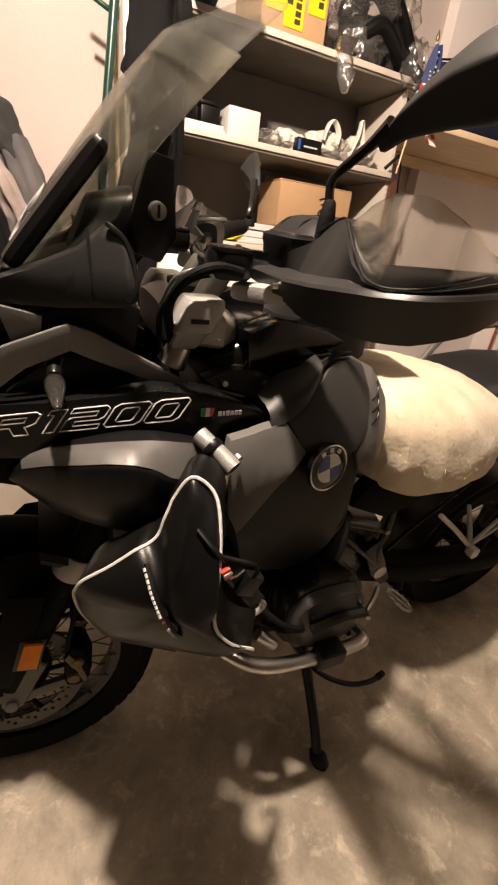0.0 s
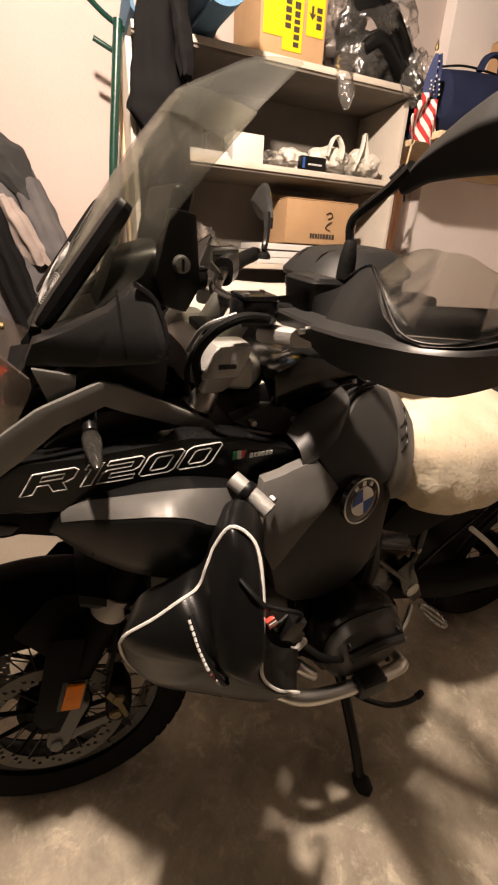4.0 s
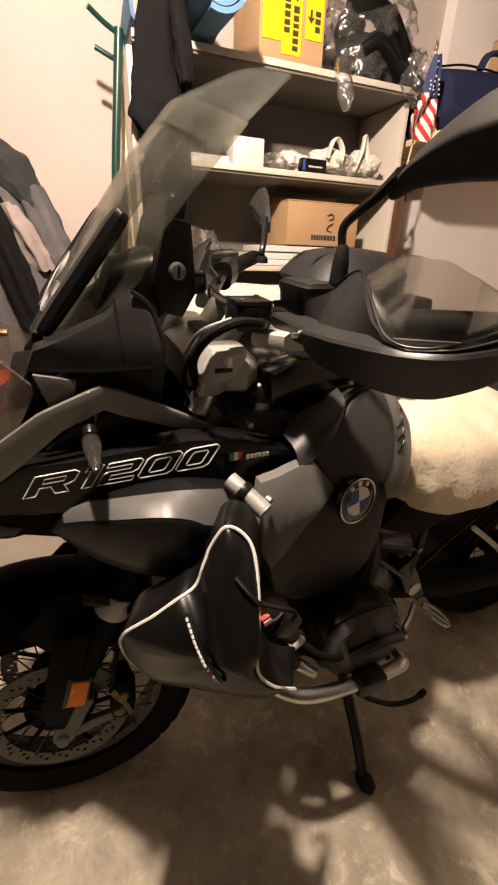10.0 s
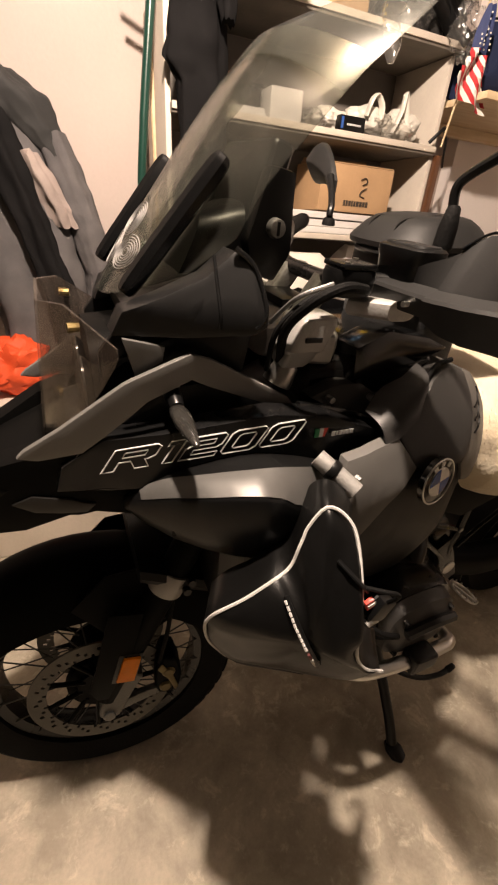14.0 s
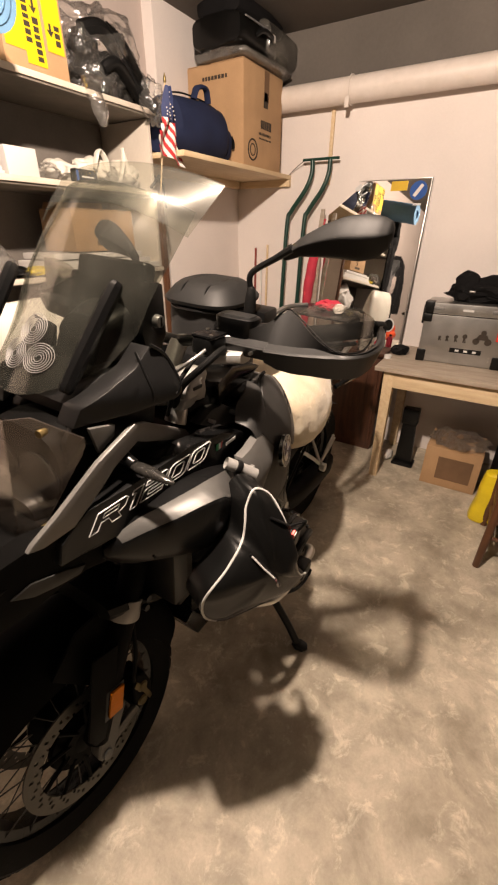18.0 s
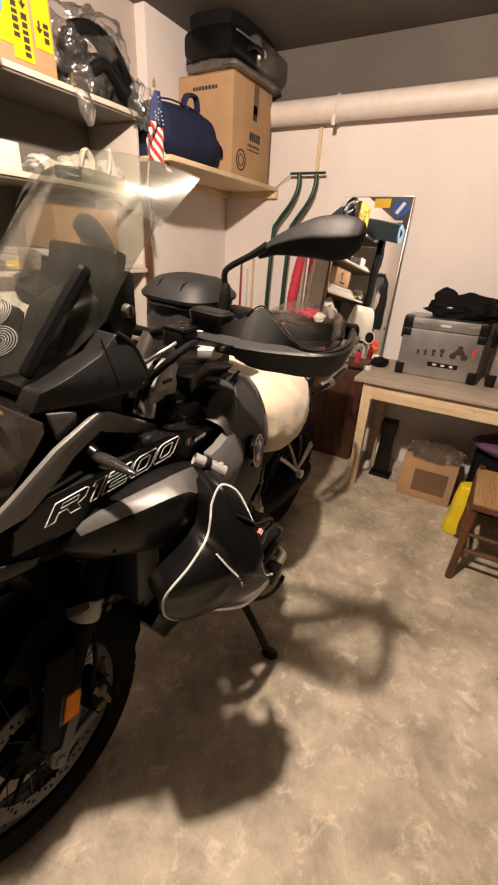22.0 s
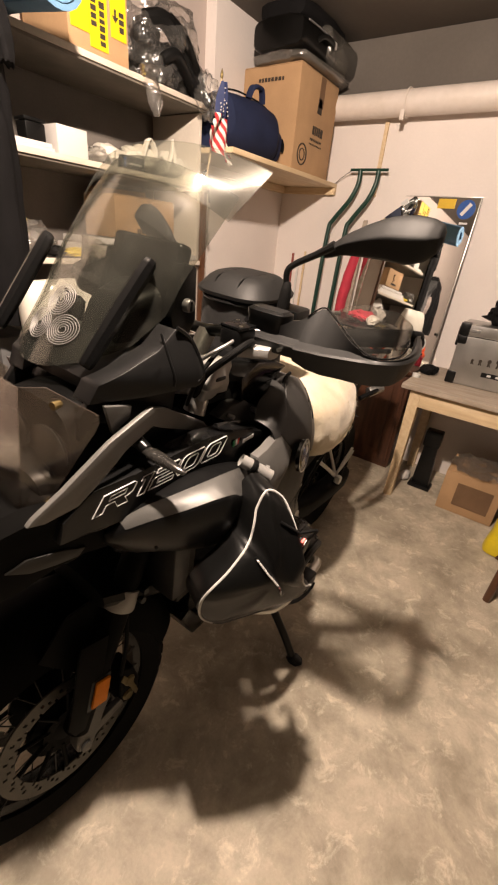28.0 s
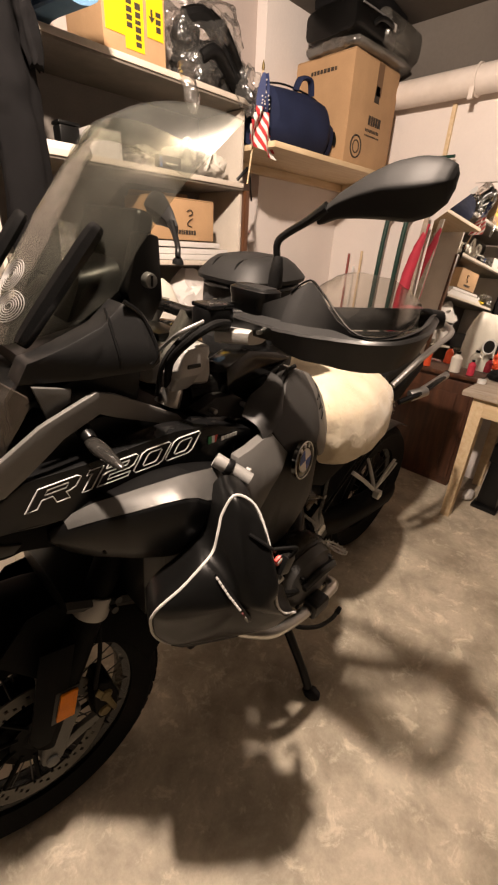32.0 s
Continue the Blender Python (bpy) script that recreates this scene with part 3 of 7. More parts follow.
# wrapped bundle and its loose tail of film
bundle = thing("wrapped_bundle", "dark motorcycle parts bundled in crumpled clear plastic", "bundle")
part("dark_lump", rough_up(lump((1.46, 2.17, 2.0), (0.14, 0.10, 0.085), 0.35, 2.0, 4.0, 4, 1.918), 0.006, 9, 2), COATED, bundle)
part("grey_lump", rough_up(lump((1.335, 2.12, 2.065), (0.055, 0.06, 0.06), 0.25, 1.8, 9.0, 4), 0.004, 9, 5), COATED, bundle)
part("bent_tube", tube([(1.40, 2.06, 2.14), (1.46, 2.04, 2.10), (1.53, 2.05, 2.05), (1.60, 2.05, 1.97)], [0.022, 0.026, 0.022, 0.02], 12), COATED, bundle)
part("bent_tube", tube([(1.36, 2.05, 2.0), (1.42, 2.04, 2.03), (1.50, 2.05, 1.99), (1.57, 2.06, 1.94)], [0.020, 0.026, 0.024, 0.018], 12), BLACK, bundle)
part("bent_tube", tube([(1.30, 2.08, 2.10), (1.38, 2.05, 2.12), (1.47, 2.06, 2.06), (1.54, 2.06, 1.98), (1.63, 2.03, 1.92)], [0.034, 0.032, 0.026, 0.034, 0.024], 10), BLACK, bundle)
part("film", rough_up(lump((1.44, 2.165, 2.055), (0.215, 0.15, 0.165), 0.32, 1.7, 1.0, 5, 1.917), 0.006, 9, 1), POLY, bundle, "crumpled clear plastic")
part("film_fold", rough_up(lump((1.61, 2.03, 1.945), (0.075, 0.04, 0.085), 0.4, 2.0, 6.0, 4), 0.005, 10, 4), POLY, bundle, "clear plastic sagging over the shelf edge")
part("film_tail", rough_up(tube([(1.28, 2.04, 1.95), (1.265, 2.01, 1.90), (1.275, 2.0, 1.85), (1.285, 2.0, 1.80)], [0.045, 0.030, 0.030, 0.012], 16, 8, flat=0.5), 0.010, 20, 3), POLY, bundle, "hanging tail of plastic")

# rolled mat on the top board, its front end hanging out over the edge
def wound(turns, r0, pitch, thick, place, loose=()):
    """A sheet wound into a spiral and drawn out along a slightly sagging axis."""
    n = int(turns * 26)
    outer, inner = [], []
    for i in range(n + 1):
        a = 2 * math.pi * turns * i / n
        r = r0 + pitch * a / (2 * math.pi) + 0.0016 * math.sin(3.1 * a + 1)
        outer.append((r * math.cos(-a + 0.6), 1.06 * r * math.sin(-a + 0.6)))
        inner.append(((r - thick) * math.cos(-a + 0.6), 1.06 * (r - thick) * math.sin(-a + 0.6)))
    ring = outer + inner[::-1]
    out = bmesh.new()
    sections = [[out.verts.new(place(u, v, k)) for u, v in ring] for k in np.linspace(0, 1, 7)]
    m = len(ring)
    for p, q in zip(sections, sections[1:]):
        for i in range(m):
            out.faces.new((p[i], p[(i + 1) % m], q[(i + 1) % m], q[i]))
    for sec in (sections[0], sections[-1]):
        for i in range(n):
            out.faces.new((sec[i], sec[i + 1], sec[m - 2 - i], sec[m - 1 - i]))
    bmesh.ops.recalc_face_normals(out, faces=out.faces)
    return out


mat_roll = thing("rolled_mat", "rolled blue foam mat overhanging the edge of the top shelf", "mat")
part("roll", wound(3.4, 0.040, 0.0155, 0.0125, lambda u, v, k: (0.722 + 0.045 * k + u, 1.76 + 0.54 * k, 1.984 + 0.058 * min(1, k * 1.6) - 0.006 * k + v)), BLUEM, mat_roll)
part("loose_end", rough_up(loft([[(x, y, z), (x + nx * 0.012, y, z + nz * 0.012), (x + nx * 0.012, y + 0.22, z + nz * 0.012), (x, y + 0.22, z)] for x, y, z, nx, nz in ((0.655, 2.08, 1.919, 0, 1), (0.60, 2.08, 1.921, 0.1, 1), (0.555, 2.075, 1.930, 0.5, 0.85), (0.528, 2.07, 1.960, 0.95, 0.3), (0.522, 2.07, 2.01, 1, 0), (0.532, 2.07, 2.06, 1, -0.2), (0.56, 2.07, 2.10, 0.9, -0.5))]), 0.002, 12, 2), BLUEM, mat_roll, "loose curling end of the blue mat")

# things on the second board
solo("white_box", box(0.855, 2.035, 1.601, 0.975, 2.14, 1.688, 0.003), WHITEC, "small plain white cardboard box on the shelf", "box")
b = thing("black_case", "small black camera-like case on a stack of papers", "case")
part("papers", join(box(0.68, 2.05, 1.601, 0.85, 2.22, 1.612, 0.001), box(0.685, 2.055, 1.613, 0.845, 2.215, 1.626, 0.001)), WHITEC, b, "stack of white papers")
part("case_body", box(0.765, 2.07, 1.627, 0.835, 2.13, 1.68, 0.006), BLACK, b)
part("case_lid", box(0.762, 2.068, 1.681, 0.838, 2.132, 1.692, 0.004), BLACK, b)
solo("crumpled_film", rough_up(lump((1.03, 2.08, 1.625), (0.06, 0.05, 0.028), 0.4, 3, 2, 4, 1.601), 0.012, 30, 6), POLY, "crumpled clear plastic wrap on the shelf", "wrapping")
solo("white_bundle", rough_up(lump((1.12, 2.12, 1.64), (0.075, 0.06, 0.042), 0.3, 1.8, 7, 4, 1.601), 0.005, 14, 2), WHITEB, "white cloth bundle on the shelf", "cloth")
b = thing("dark_gadget", "small dark boxed gadget with a bright blue stripe", "gadget")
part("body", box(1.135, 2.036, 1.601, 1.245, 2.07, 1.648, 0.005), BLACK, b)
part("stripe", box(1.14, 2.034, 1.607, 1.15, 2.0365, 1.642, 0.0), BLUEP, b)
part("label_print", bars(9, 0.005, 0.006, 0.002, m=Matrix.Translation((1.165, 2.0345, 1.618)) @ Euler((radians(90), 0, 0)).to_matrix().to_4x4(), seed=5), WHITEP, b)
solo("cream_bag", rough_up(lump((1.30, 2.13, 1.655), (0.085, 0.07, 0.055), 0.3, 1.8, 5, 4, 1.601), 0.006, 14, 8), WHITEB, "cream plastic carrier bag with loops", "bag")
solo("bag_handle", tube([(1.26, 2.06, 1.66), (1.27, 2.05, 1.71), (1.30, 2.06, 1.725), (1.325, 2.06, 1.69), (1.32, 2.06, 1.64)], [0.012, 0.014, 0.012, 0.014, 0.012], 8, 6, flat=0.5), WHITEB, "loop handle of a cream plastic bag", "bag")
solo("white_strap", tube([(1.38, 2.05, 1.62), (1.405, 2.045, 1.69), (1.415, 2.05, 1.745), (1.43, 2.06, 1.72), (1.45, 2.06, 1.65)], [0.012, 0.014, 0.012, 0.012, 0.014], 8, 6, flat=0.4), WHITEB, "stiff white strap sticking up", "strap")
solo("tied_bag", rough_up(lump((1.46, 2.12, 1.65), (0.085, 0.075, 0.058), 0.3, 1.8, 3, 4, 1.601), 0.006, 14, 9), WHITEB, "white plastic bag on the shelf end", "bag")
solo("thin_bag", rough_up(lump((1.38, 2.09, 1.63), (0.10, 0.06, 0.04), 0.4, 2.4, 12, 4, 1.601), 0.014, 24, 4), POLY, "thin clear plastic bag", "bag")
b = thing("strap_hook", "black webbing strap hanging from the shelf end", "strap")
part("hook", tube([(1.56, 2.035, 1.61), (1.585, 2.02, 1.64), (1.61, 2.02, 1.66), (1.625, 2.025, 1.63)], 0.007, 8), BLACK, b)
part("webbing", tube([(1.61, 2.02, 1.655), (1.625, 2.015, 1.62), (1.628, 2.012, 1.57), (1.635, 2.01, 1.53)], 0.008, 8, flat=0.4), BLACK, b)

# things on the third board
b = carton("shoe_carton", 1.10, 2.06, 1.345, 1.44, 2.27, 1.505, "open brown cardboard carton with dark print on the front")
part("print", bars(9, 0.011, 0.020, 0.003, m=Matrix.Translation((0.115, -0.0015, 0.022)) @ Euler((radians(90), 0, 0)).to_matrix().to_4x4(), seed=3), INK, b)
part("emblem", join(tube([(0.185, -0.001, 0.115), (0.205, -0.001, 0.122), (0.215, -0.001, 0.108), (0.195, -0.001, 0.098)], 0.006, 6, 5, flat=0.3), tube([(0.215, -0.001, 0.088), (0.196, -0.001, 0.078), (0.188, -0.001, 0.062), (0.21, -0.001, 0.055)], 0.006, 6, 5, flat=0.3)), INK, b)
part("open_flap", prism([(0.0, 0.15), (0.34, 0.15), (0.33, 0.20), (0.02, 0.19)], 0.19, 0.195, 0.001), CARDB, b)
for i in range(3):
    solo("foam_sheet", rough_up(box(0.93 + 0.03 * i, 2.045 + 0.01 * i, 1.264 + 0.026 * i, 1.585 - 0.05 * i, 2.28, 1.287 + 0.026 * i, 0.003), 0.004, 6, i), WHITEC, "flat white packing sheet under the carton", "sheet", group="packing sheets")
b = thing("work_gloves", "yellow and black work gloves on the shelf", "gloves")
part("palm", rough_up(lump((0.905, 2.075, 1.283), (0.07, 0.045, 0.018), 0.3, 3, 1, 3, 1.263), 0.006, 20), YELLOWP, b)
part("cuff", rough_up(lump((0.83, 2.08, 1.285), (0.04, 0.04, 0.02), 0.3, 3, 6, 3, 1.263), 0.006, 20), BLACK, b)
solo("clear_parts_bag", rough_up(lump((0.74, 2.10, 1.325), (0.085, 0.06, 0.06), 0.35, 2.4, 2, 4, 1.263), 0.016, 22, 3), POLY, "clear plastic bag of small parts", "bag")
b = thing("chrome_fittings", "heap of chrome fittings beside the parts bag", "fittings")
for i in range(4):
    part("fitting", rod((0.62 + 0.024 * i, 2.06 + 0.01 * (i % 2), 1.275 + 0.006 * (i % 3)), (0.645 + 0.024 * i, 2.10, 1.29), 0.012, 0.010, 12, 0.002), STEEL, b)
# lower boards, glimpsed between the bars
solo("white_sack", rough_up(loft([oval(0.86 + 0.02 * math.sin(9 * z), 1.925, z, rx, ry, 40, 3.2, "z") for z, rx, ry in ((0.001, 0.27, 0.075), (0.03, 0.29, 0.085), (0.3, 0.30, 0.088), (0.6, 0.29, 0.085), (0.85, 0.285, 0.08), (1.0, 0.28, 0.075), (1.10, 0.27, 0.065), (1.17, 0.25, 0.045), (1.20, 0.22, 0.02))]), 0.012, 7, 4), WHITEB, "tall cream sack standing before the shelving", "sack")
solo("pale_sack", rough_up(lump((1.36, 2.15, 1.0), (0.18, 0.10, 0.19), 0.3, 2.2, 16, 4, 0.827), 0.02, 16, 7), WHITEC, "pale cloth sack on the lower shelf", "sack")
solo("grey_tool_case", box(0.56, 2.08, 0.827, 0.70, 2.33, 0.98, 0.012), GREYITEM, "grey plastic tool case on the lower shelf", "case")

# small flag on a stick at the shelf end
flag = thing("hand_flag", "small striped flag on a wooden stick hanging limp", "flag")
part("stick", rod((1.592, 1.93, 1.995), (1.612, 2.02, 1.60), 0.004, 0.004, 8), PINE, flag)
part("finial", lathe([(0.001, 0.028), (0.006, 0.012), (0.007, 0.0), (0.004, -0.006)], (1.592, 1.93, 2.0), "z", 12), GOLD, flag, "brass spear tip")
FL = [(1.595, 1.985, 0.008), (1.602, 1.95, 0.016), (1.607, 1.918, 0.021), (1.612, 1.887, 0.025), (1.617, 1.86, 0.029), (1.617, 1.832, 0.043), (1.615, 1.802, 0.058), (1.620, 1.768, 0.070), (1.634, 1.728, 0.076)]
def flag_strip(u0, u1, v0, v1, material, name="stripe", slant=0.0):
    rows = []
    for v in np.linspace(v0, v1, 9):
        k = v * (len(FL) - 1)
        i = min(int(k), len(FL) - 2)
        c = [FL[i][q] + (FL[i + 1][q] - FL[i][q]) * (k - i) for q in range(3)]
        c[2] *= 1.25
        a, b = [min(1.0, max(0.0, u + slant * (v - 0.47))) for u in (u0, u1)]
        if b - a < 0.01:
            continue
        rows.append([(c[0] - c[2] + 2 * c[2] * u, 1.925 + 0.016 * math.sin(11 * u + 5 * v) + 0.03 * v, c[1] - 0.05 * (u - 0.5) * v) for u in np.linspace(a, b, 4)])
    if len(rows) > 1:
        part(name, sheet(rows, 0.001), material, flag)
flag_strip(0.0, 1.0, 0.0, 0.47, FLAGB, "canton")
for i in range(13):
    flag_strip(-0.6 + i * 0.125, -0.6 + (i + 1) * 0.125, 0.47, 1.0, FLAGR if i % 2 == 0 else FLAGW, slant=1.15)
bm = bmesh.new()
for r in range(7):
    for c in range(3 + r // 3):
        v = 0.08 + r * 0.055
        k = v * 8
        i = int(k)
        cc = [FL[i][q] + (FL[i + 1][q] - FL[i][q]) * (k - i) for q in range(3)]
        u = (c + 0.7) / (3.6 + r // 3)
        bmesh.ops.create_uvsphere(bm, u_segments=6, v_segments=4, radius=0.0032, matrix=Matrix.Translation((cc[0] - cc[2] + 2 * cc[2] * u, 1.921 + 0.016 * math.sin(11 * u + 5 * v) + 0.03 * v, cc[1] - 0.05 * (u - 0.5) * v)))
tagged(part("star_field", bm, FLAGW, flag), kind="stuff")

# coat hanging at the shelf's other end
def hanging(name, label, m, parts):
    ob = thing(name, label, "jacket", m)
    for pname, sections, material, seed in parts:
        rings = []
        zs = [q[2] for q in sections]
        for k in np.linspace(0, len(sections) - 1, 36):
            i = min(int(k), len(sections) - 2)
            x, y, z, rx, ry = [sections[i][q] + (sections[i + 1][q] - sections[i][q]) * (k - i) for q in range(5)]
            ring = []
            for j in range(44):
                a = 2 * math.pi * j / 44
                fold = 1 + 0.16 * math.sin(5 * a + seed + 2.2 * z) * math.sin(1.7 * z + seed) + 0.13 * noise.noise(Vector((3 * math.cos(a), 3 * math.sin(a), z * 7 + seed)))
                ring.append((x + rx * math.cos(a) * fold, y + ry * math.sin(a) * fold, z + 0.012 * noise.noise(Vector((a * 2, seed, z * 3)))))
            rings.append(ring)
        part(pname, rough_up(loft(rings), 0.008, 24, seed), material, ob, "", 60)
    return ob


hanging("hanging_coat", "long black cloth coat hanging from the shelf", pose(0.60, 2.00, 0), [
    ("coat_body", [(0.03, 0, 2.10, 0.03, 0.03), (0.012, 0.0, 2.03, 0.052, 0.03), (-0.008, 0.0, 1.9, 0.066, 0.032), (-0.012, 0.0, 1.75, 0.086, 0.032), (-0.016, 0.0, 1.69, 0.096, 0.03), (0.006, 0.0, 1.64, 0.076, 0.03), (0.006, 0, 1.3, 0.076, 0.03), (0.006, 0, 1.05, 0.076, 0.03)], COATB, 1.0),
    ("sleeve", [(0.04, -0.03, 2.02, 0.026, 0.03), (0.052, -0.035, 1.93, 0.028, 0.03), (0.064, -0.04, 1.84, 0.028, 0.03), (0.072, -0.04, 1.78, 0.020, 0.025)], COATB, 3.0)])
# jackets on the wall nearer the front wheel
hanging("riding_jacket", "grey and black riding jacket hanging on the wall", pose(0.02, 2.22, -0.17), [
    ("jacket_body", [(0.0, 0.02, 1.80, 0.05, 0.05), (0.02, 0, 1.70, 0.13, 0.09), (0.05, -0.02, 1.5, 0.16, 0.10), (0.07, -0.03, 1.25, 0.17, 0.11), (0.06, -0.02, 0.95, 0.18, 0.11)], COATG, 5.0),
    ("collar", [(-0.02, -0.05, 1.80, 0.07, 0.06), (0.03, -0.06, 1.74, 0.11, 0.07), (0.10, -0.07, 1.66, 0.07, 0.05), (0.14, -0.08, 1.60, 0.03, 0.03)], GREYCLOTH, 4.0),
    ("black_panel", [(-0.03, -0.09, 1.72, 0.05, 0.05), (-0.01, -0.11, 1.6, 0.06, 0.05), (0.05, -0.13, 1.4, 0.045, 0.05), (0.10, -0.14, 1.2, 0.05, 0.05), (0.12, -0.13, 1.0, 0.05, 0.05)], COATB, 2.0),
    ("pale_panel", [(0.06, -0.10, 1.60, 0.03, 0.04), (0.11, -0.11, 1.5, 0.045, 0.045), (0.15, -0.11, 1.4, 0.04, 0.04)], COATP, 6.0),
    ("sleeve", [(0.13, -0.06, 1.66, 0.05, 0.05), (0.18, -0.08, 1.52, 0.055, 0.055), (0.22, -0.09, 1.38, 0.055, 0.055), (0.245, -0.09, 1.25, 0.05, 0.05), (0.24, -0.09, 1.10, 0.045, 0.045)], COATG, 7.0)])
hanging("winter_jacket", "black jacket hanging on the wall beside another", pose(-0.30, 2.25, 0), [
    ("jacket_body", [(0.0, 0.02, 1.72, 0.06, 0.05), (0.0, 0, 1.62, 0.14, 0.09), (0.0, -0.02, 1.4, 0.16, 0.1), (0.0, -0.02, 1.0, 0.17, 0.11)], COATB, 8.0)])
solo("orange_vest", rough_up(lump((-0.06, 2.10, 0.765), (0.12, 0.10, 0.105), 0.3, 2.2, 4, 4, 0.661), 0.02, 12, 6), ORANGE, "bright orange cloth vest heaped beside the jackets", "vest")
# added block in place of bright wall; it also carries the vest
solo("pale_wall_block", box(-0.55, 1.95, 0.0, 0.30, 2.36, 0.66, 0.01), PANELB, "added pale block standing in for the bright wall under the jackets", "crate")


def tube_frame(name, label, m, lines, r=0.0145):
    ob = thing(name, label, "rack", m)
    for n, pts in lines:
        part(n, tube(pts, r if n == "post" else r * 0.55, 12, 5), GREENT, ob)
    return ob


tube_frame("green_stand", "dark green lacquered tube stand against the wall", pose(0.455, 2.12, 0), [
    ("post", [(0.040, 0, 1.94), (0.022, 0, 1.8), (-0.014, 0, 1.5), (-0.03, 0, 1.2), (-0.04, 0, 0.02)]),
    ("arm", [(-0.05, -0.02, 1.97), (0.0, 0, 1.945), (0.06, 0.02, 1.925)]), ("arm", [(-0.035, 0.05, 1.90), (0.02, 0.05, 1.88), (0.06, 0.06, 1.87)])])
solo("pale_broomstick", rod((0.52, 2.24, 0.0), (0.50, 2.24, 1.92), 0.011, sides=12), PINE, "pale wooden broomstick beside the green stand", "broom")
tube_frame("green_rack", "dark green lacquered tube rack leaning on the wall", pose(2.74, 0, 0), [
    ("post", [(0, 1.725, 1.835), (0, 1.725, 1.76), (-0.01, 1.76, 1.67), (-0.02, 1.85, 1.55), (-0.03, 1.872, 1.47), (-0.06, 1.875, 1.0), (-0.10, 1.88, 0.02)]),
    ("post", [(0, 1.605, 1.835), (0, 1.608, 1.76), (-0.01, 1.64, 1.67), (-0.02, 1.725, 1.55), (-0.03, 1.745, 1.47), (-0.06, 1.75, 1.0), (-0.10, 1.755, 0.02)]),
    ("crossbar", [(0, 1.79, 1.838), (0, 1.67, 1.838), (0, 1.545, 1.838)])])
solo("tape_band", rod((2.707, 1.8735, 1.40), (2.704, 1.8737, 1.36), 0.0135, sides=14), BLUEP, "band of blue tape round a tube", "tape")
solo("red_umbrella", rough_up(tube([(2.72, 1.60, 1.50), (2.70, 1.635, 1.35), (2.68, 1.66, 1.15), (2.66, 1.67, 0.92), (2.65, 1.675, 0.75)], [0.008, 0.028, 0.036, 0.03, 0.02], 12, 6), 0.006, 25), REDC, "furled red cloth umbrella leaning on the wall", "umbrella")
for i, (y, z, m) in enumerate(((2.13, 1.32, mat("faded_red_lacquer", (0.30, 0.05, 0.035), 0.5)), (2.08, 1.24, WHITEP), (2.03, 1.34, PINE))):
    solo("long_handle", rod((2.70, y, 0.0), (2.76, y + 0.02, z), 0.008, 0.008, 10), m, ("red long tool handle in the corner", "white long tool handle in the corner", "pale wooden tool handle in the corner")[i], "handle", group="tool handles")
# boards leaning in the corner
solo("leaning_board", prism([(1.62, 0.75), (1.70, 0.75), (1.625, 1.56), (1.60, 1.56)], 2.70, 2.715, 0.002, axis="x"), BOARD, "pale wooden board leaning on the wall beside the mirror", "board")

# ------------------------------------------------ corner shelf
cs = thing("corner_shelf", "pale pine wall shelf in the corner on a cleat", "shelf")
part("board", box(1.66, 1.90, 1.742, 2.798, 2.328, 1.766, 0.003), PINE, cs)
part("cleat", box(2.765, 1.90, 1.700, 2.798, 2.328, 1.741, 0.003), PINEY, cs)
part("bracket", box(1.70, 2.29, 1.700, 2.765, 2.328, 1.741, 0.003), PINE, cs)
bx = carton("moving_carton", 2.225, 1.925, 1.767, 2.675, 2.30, 2.235, "large brown cardboard moving box with black print")
for k, (x0, z0, n, w, h) in enumerate(((0.19, 0.195, 5, 0.022, 0.045), (0.17, 0.165, 9, 0.012, 0.014), (0.17, 0.145, 9, 0.012, 0.008))):
    part("print", bars(n, w, h, 0.006, m=Matrix.Translation((x0, -0.0015, z0)) @ Euler((radians(90), 0, 0)).to_matrix().to_4x4(), seed=k + 30), INK, bx)
part("print", prism([(0.22, 0.30), (0.27, 0.30), (0.265, 0.37), (0.225, 0.37)], -0.002, 0.0, 0), INK, bx)
part("ring_print", tube([(0.10 + 0.05 * math.cos(a), -0.001, 0.085 + 0.05 * math.sin(a)) for a in np.linspace(0, 2 * math.pi, 25)[:-1]], 0.004, 5, 1, True), INK, bx)
part("ring_print", tube([(0.10 + 0.028 * math.cos(a), -0.001, 0.085 + 0.028 * math.sin(a)) for a in np.linspace(0, 2 * math.pi, 25)[:-1]], 0.003, 5, 1, True), INK, bx)
part("side_print", bars(8, 0.016, 0.018, 0.006, m=Matrix.Translation((-0.0015, 0.27, 0.40)) @ Euler((radians(90), 0, radians(-90))).to_matrix().to_4x4(), seed=41), INK, bx)
part("packing_tape", box(0.225, -0.002, 0.33, 0.28, 0.0, 0.468, 0), CARDD, bx)
b = thing("black_luggage", "black soft luggage and grey bags piled on the carton", "luggage")
part("lower_bag", rough_up(loft([oval(x, 2.07, 2.262, ry, 0.020, 40, 3.6) for x, ry in ((2.19, 0.10), (2.21, 0.17), (2.30, 0.19), (2.45, 0.195), (2.60, 0.20), (2.70, 0.19), (2.745, 0.15), (2.76, 0.08))]), 0.010, 22, 3), CLOUDY, b, "crumpled cloudy plastic sheet underneath")
part("black_case", rough_up(loft([oval(x, 2.06, 2.345, ry, 0.062, 28, 4.5) for x, ry in ((2.16, 0.10), (2.17, 0.15), (2.20, 0.165), (2.45, 0.17), (2.52, 0.165), (2.54, 0.15), (2.55, 0.10))]), 0.006, 9, 5), COATED, b)
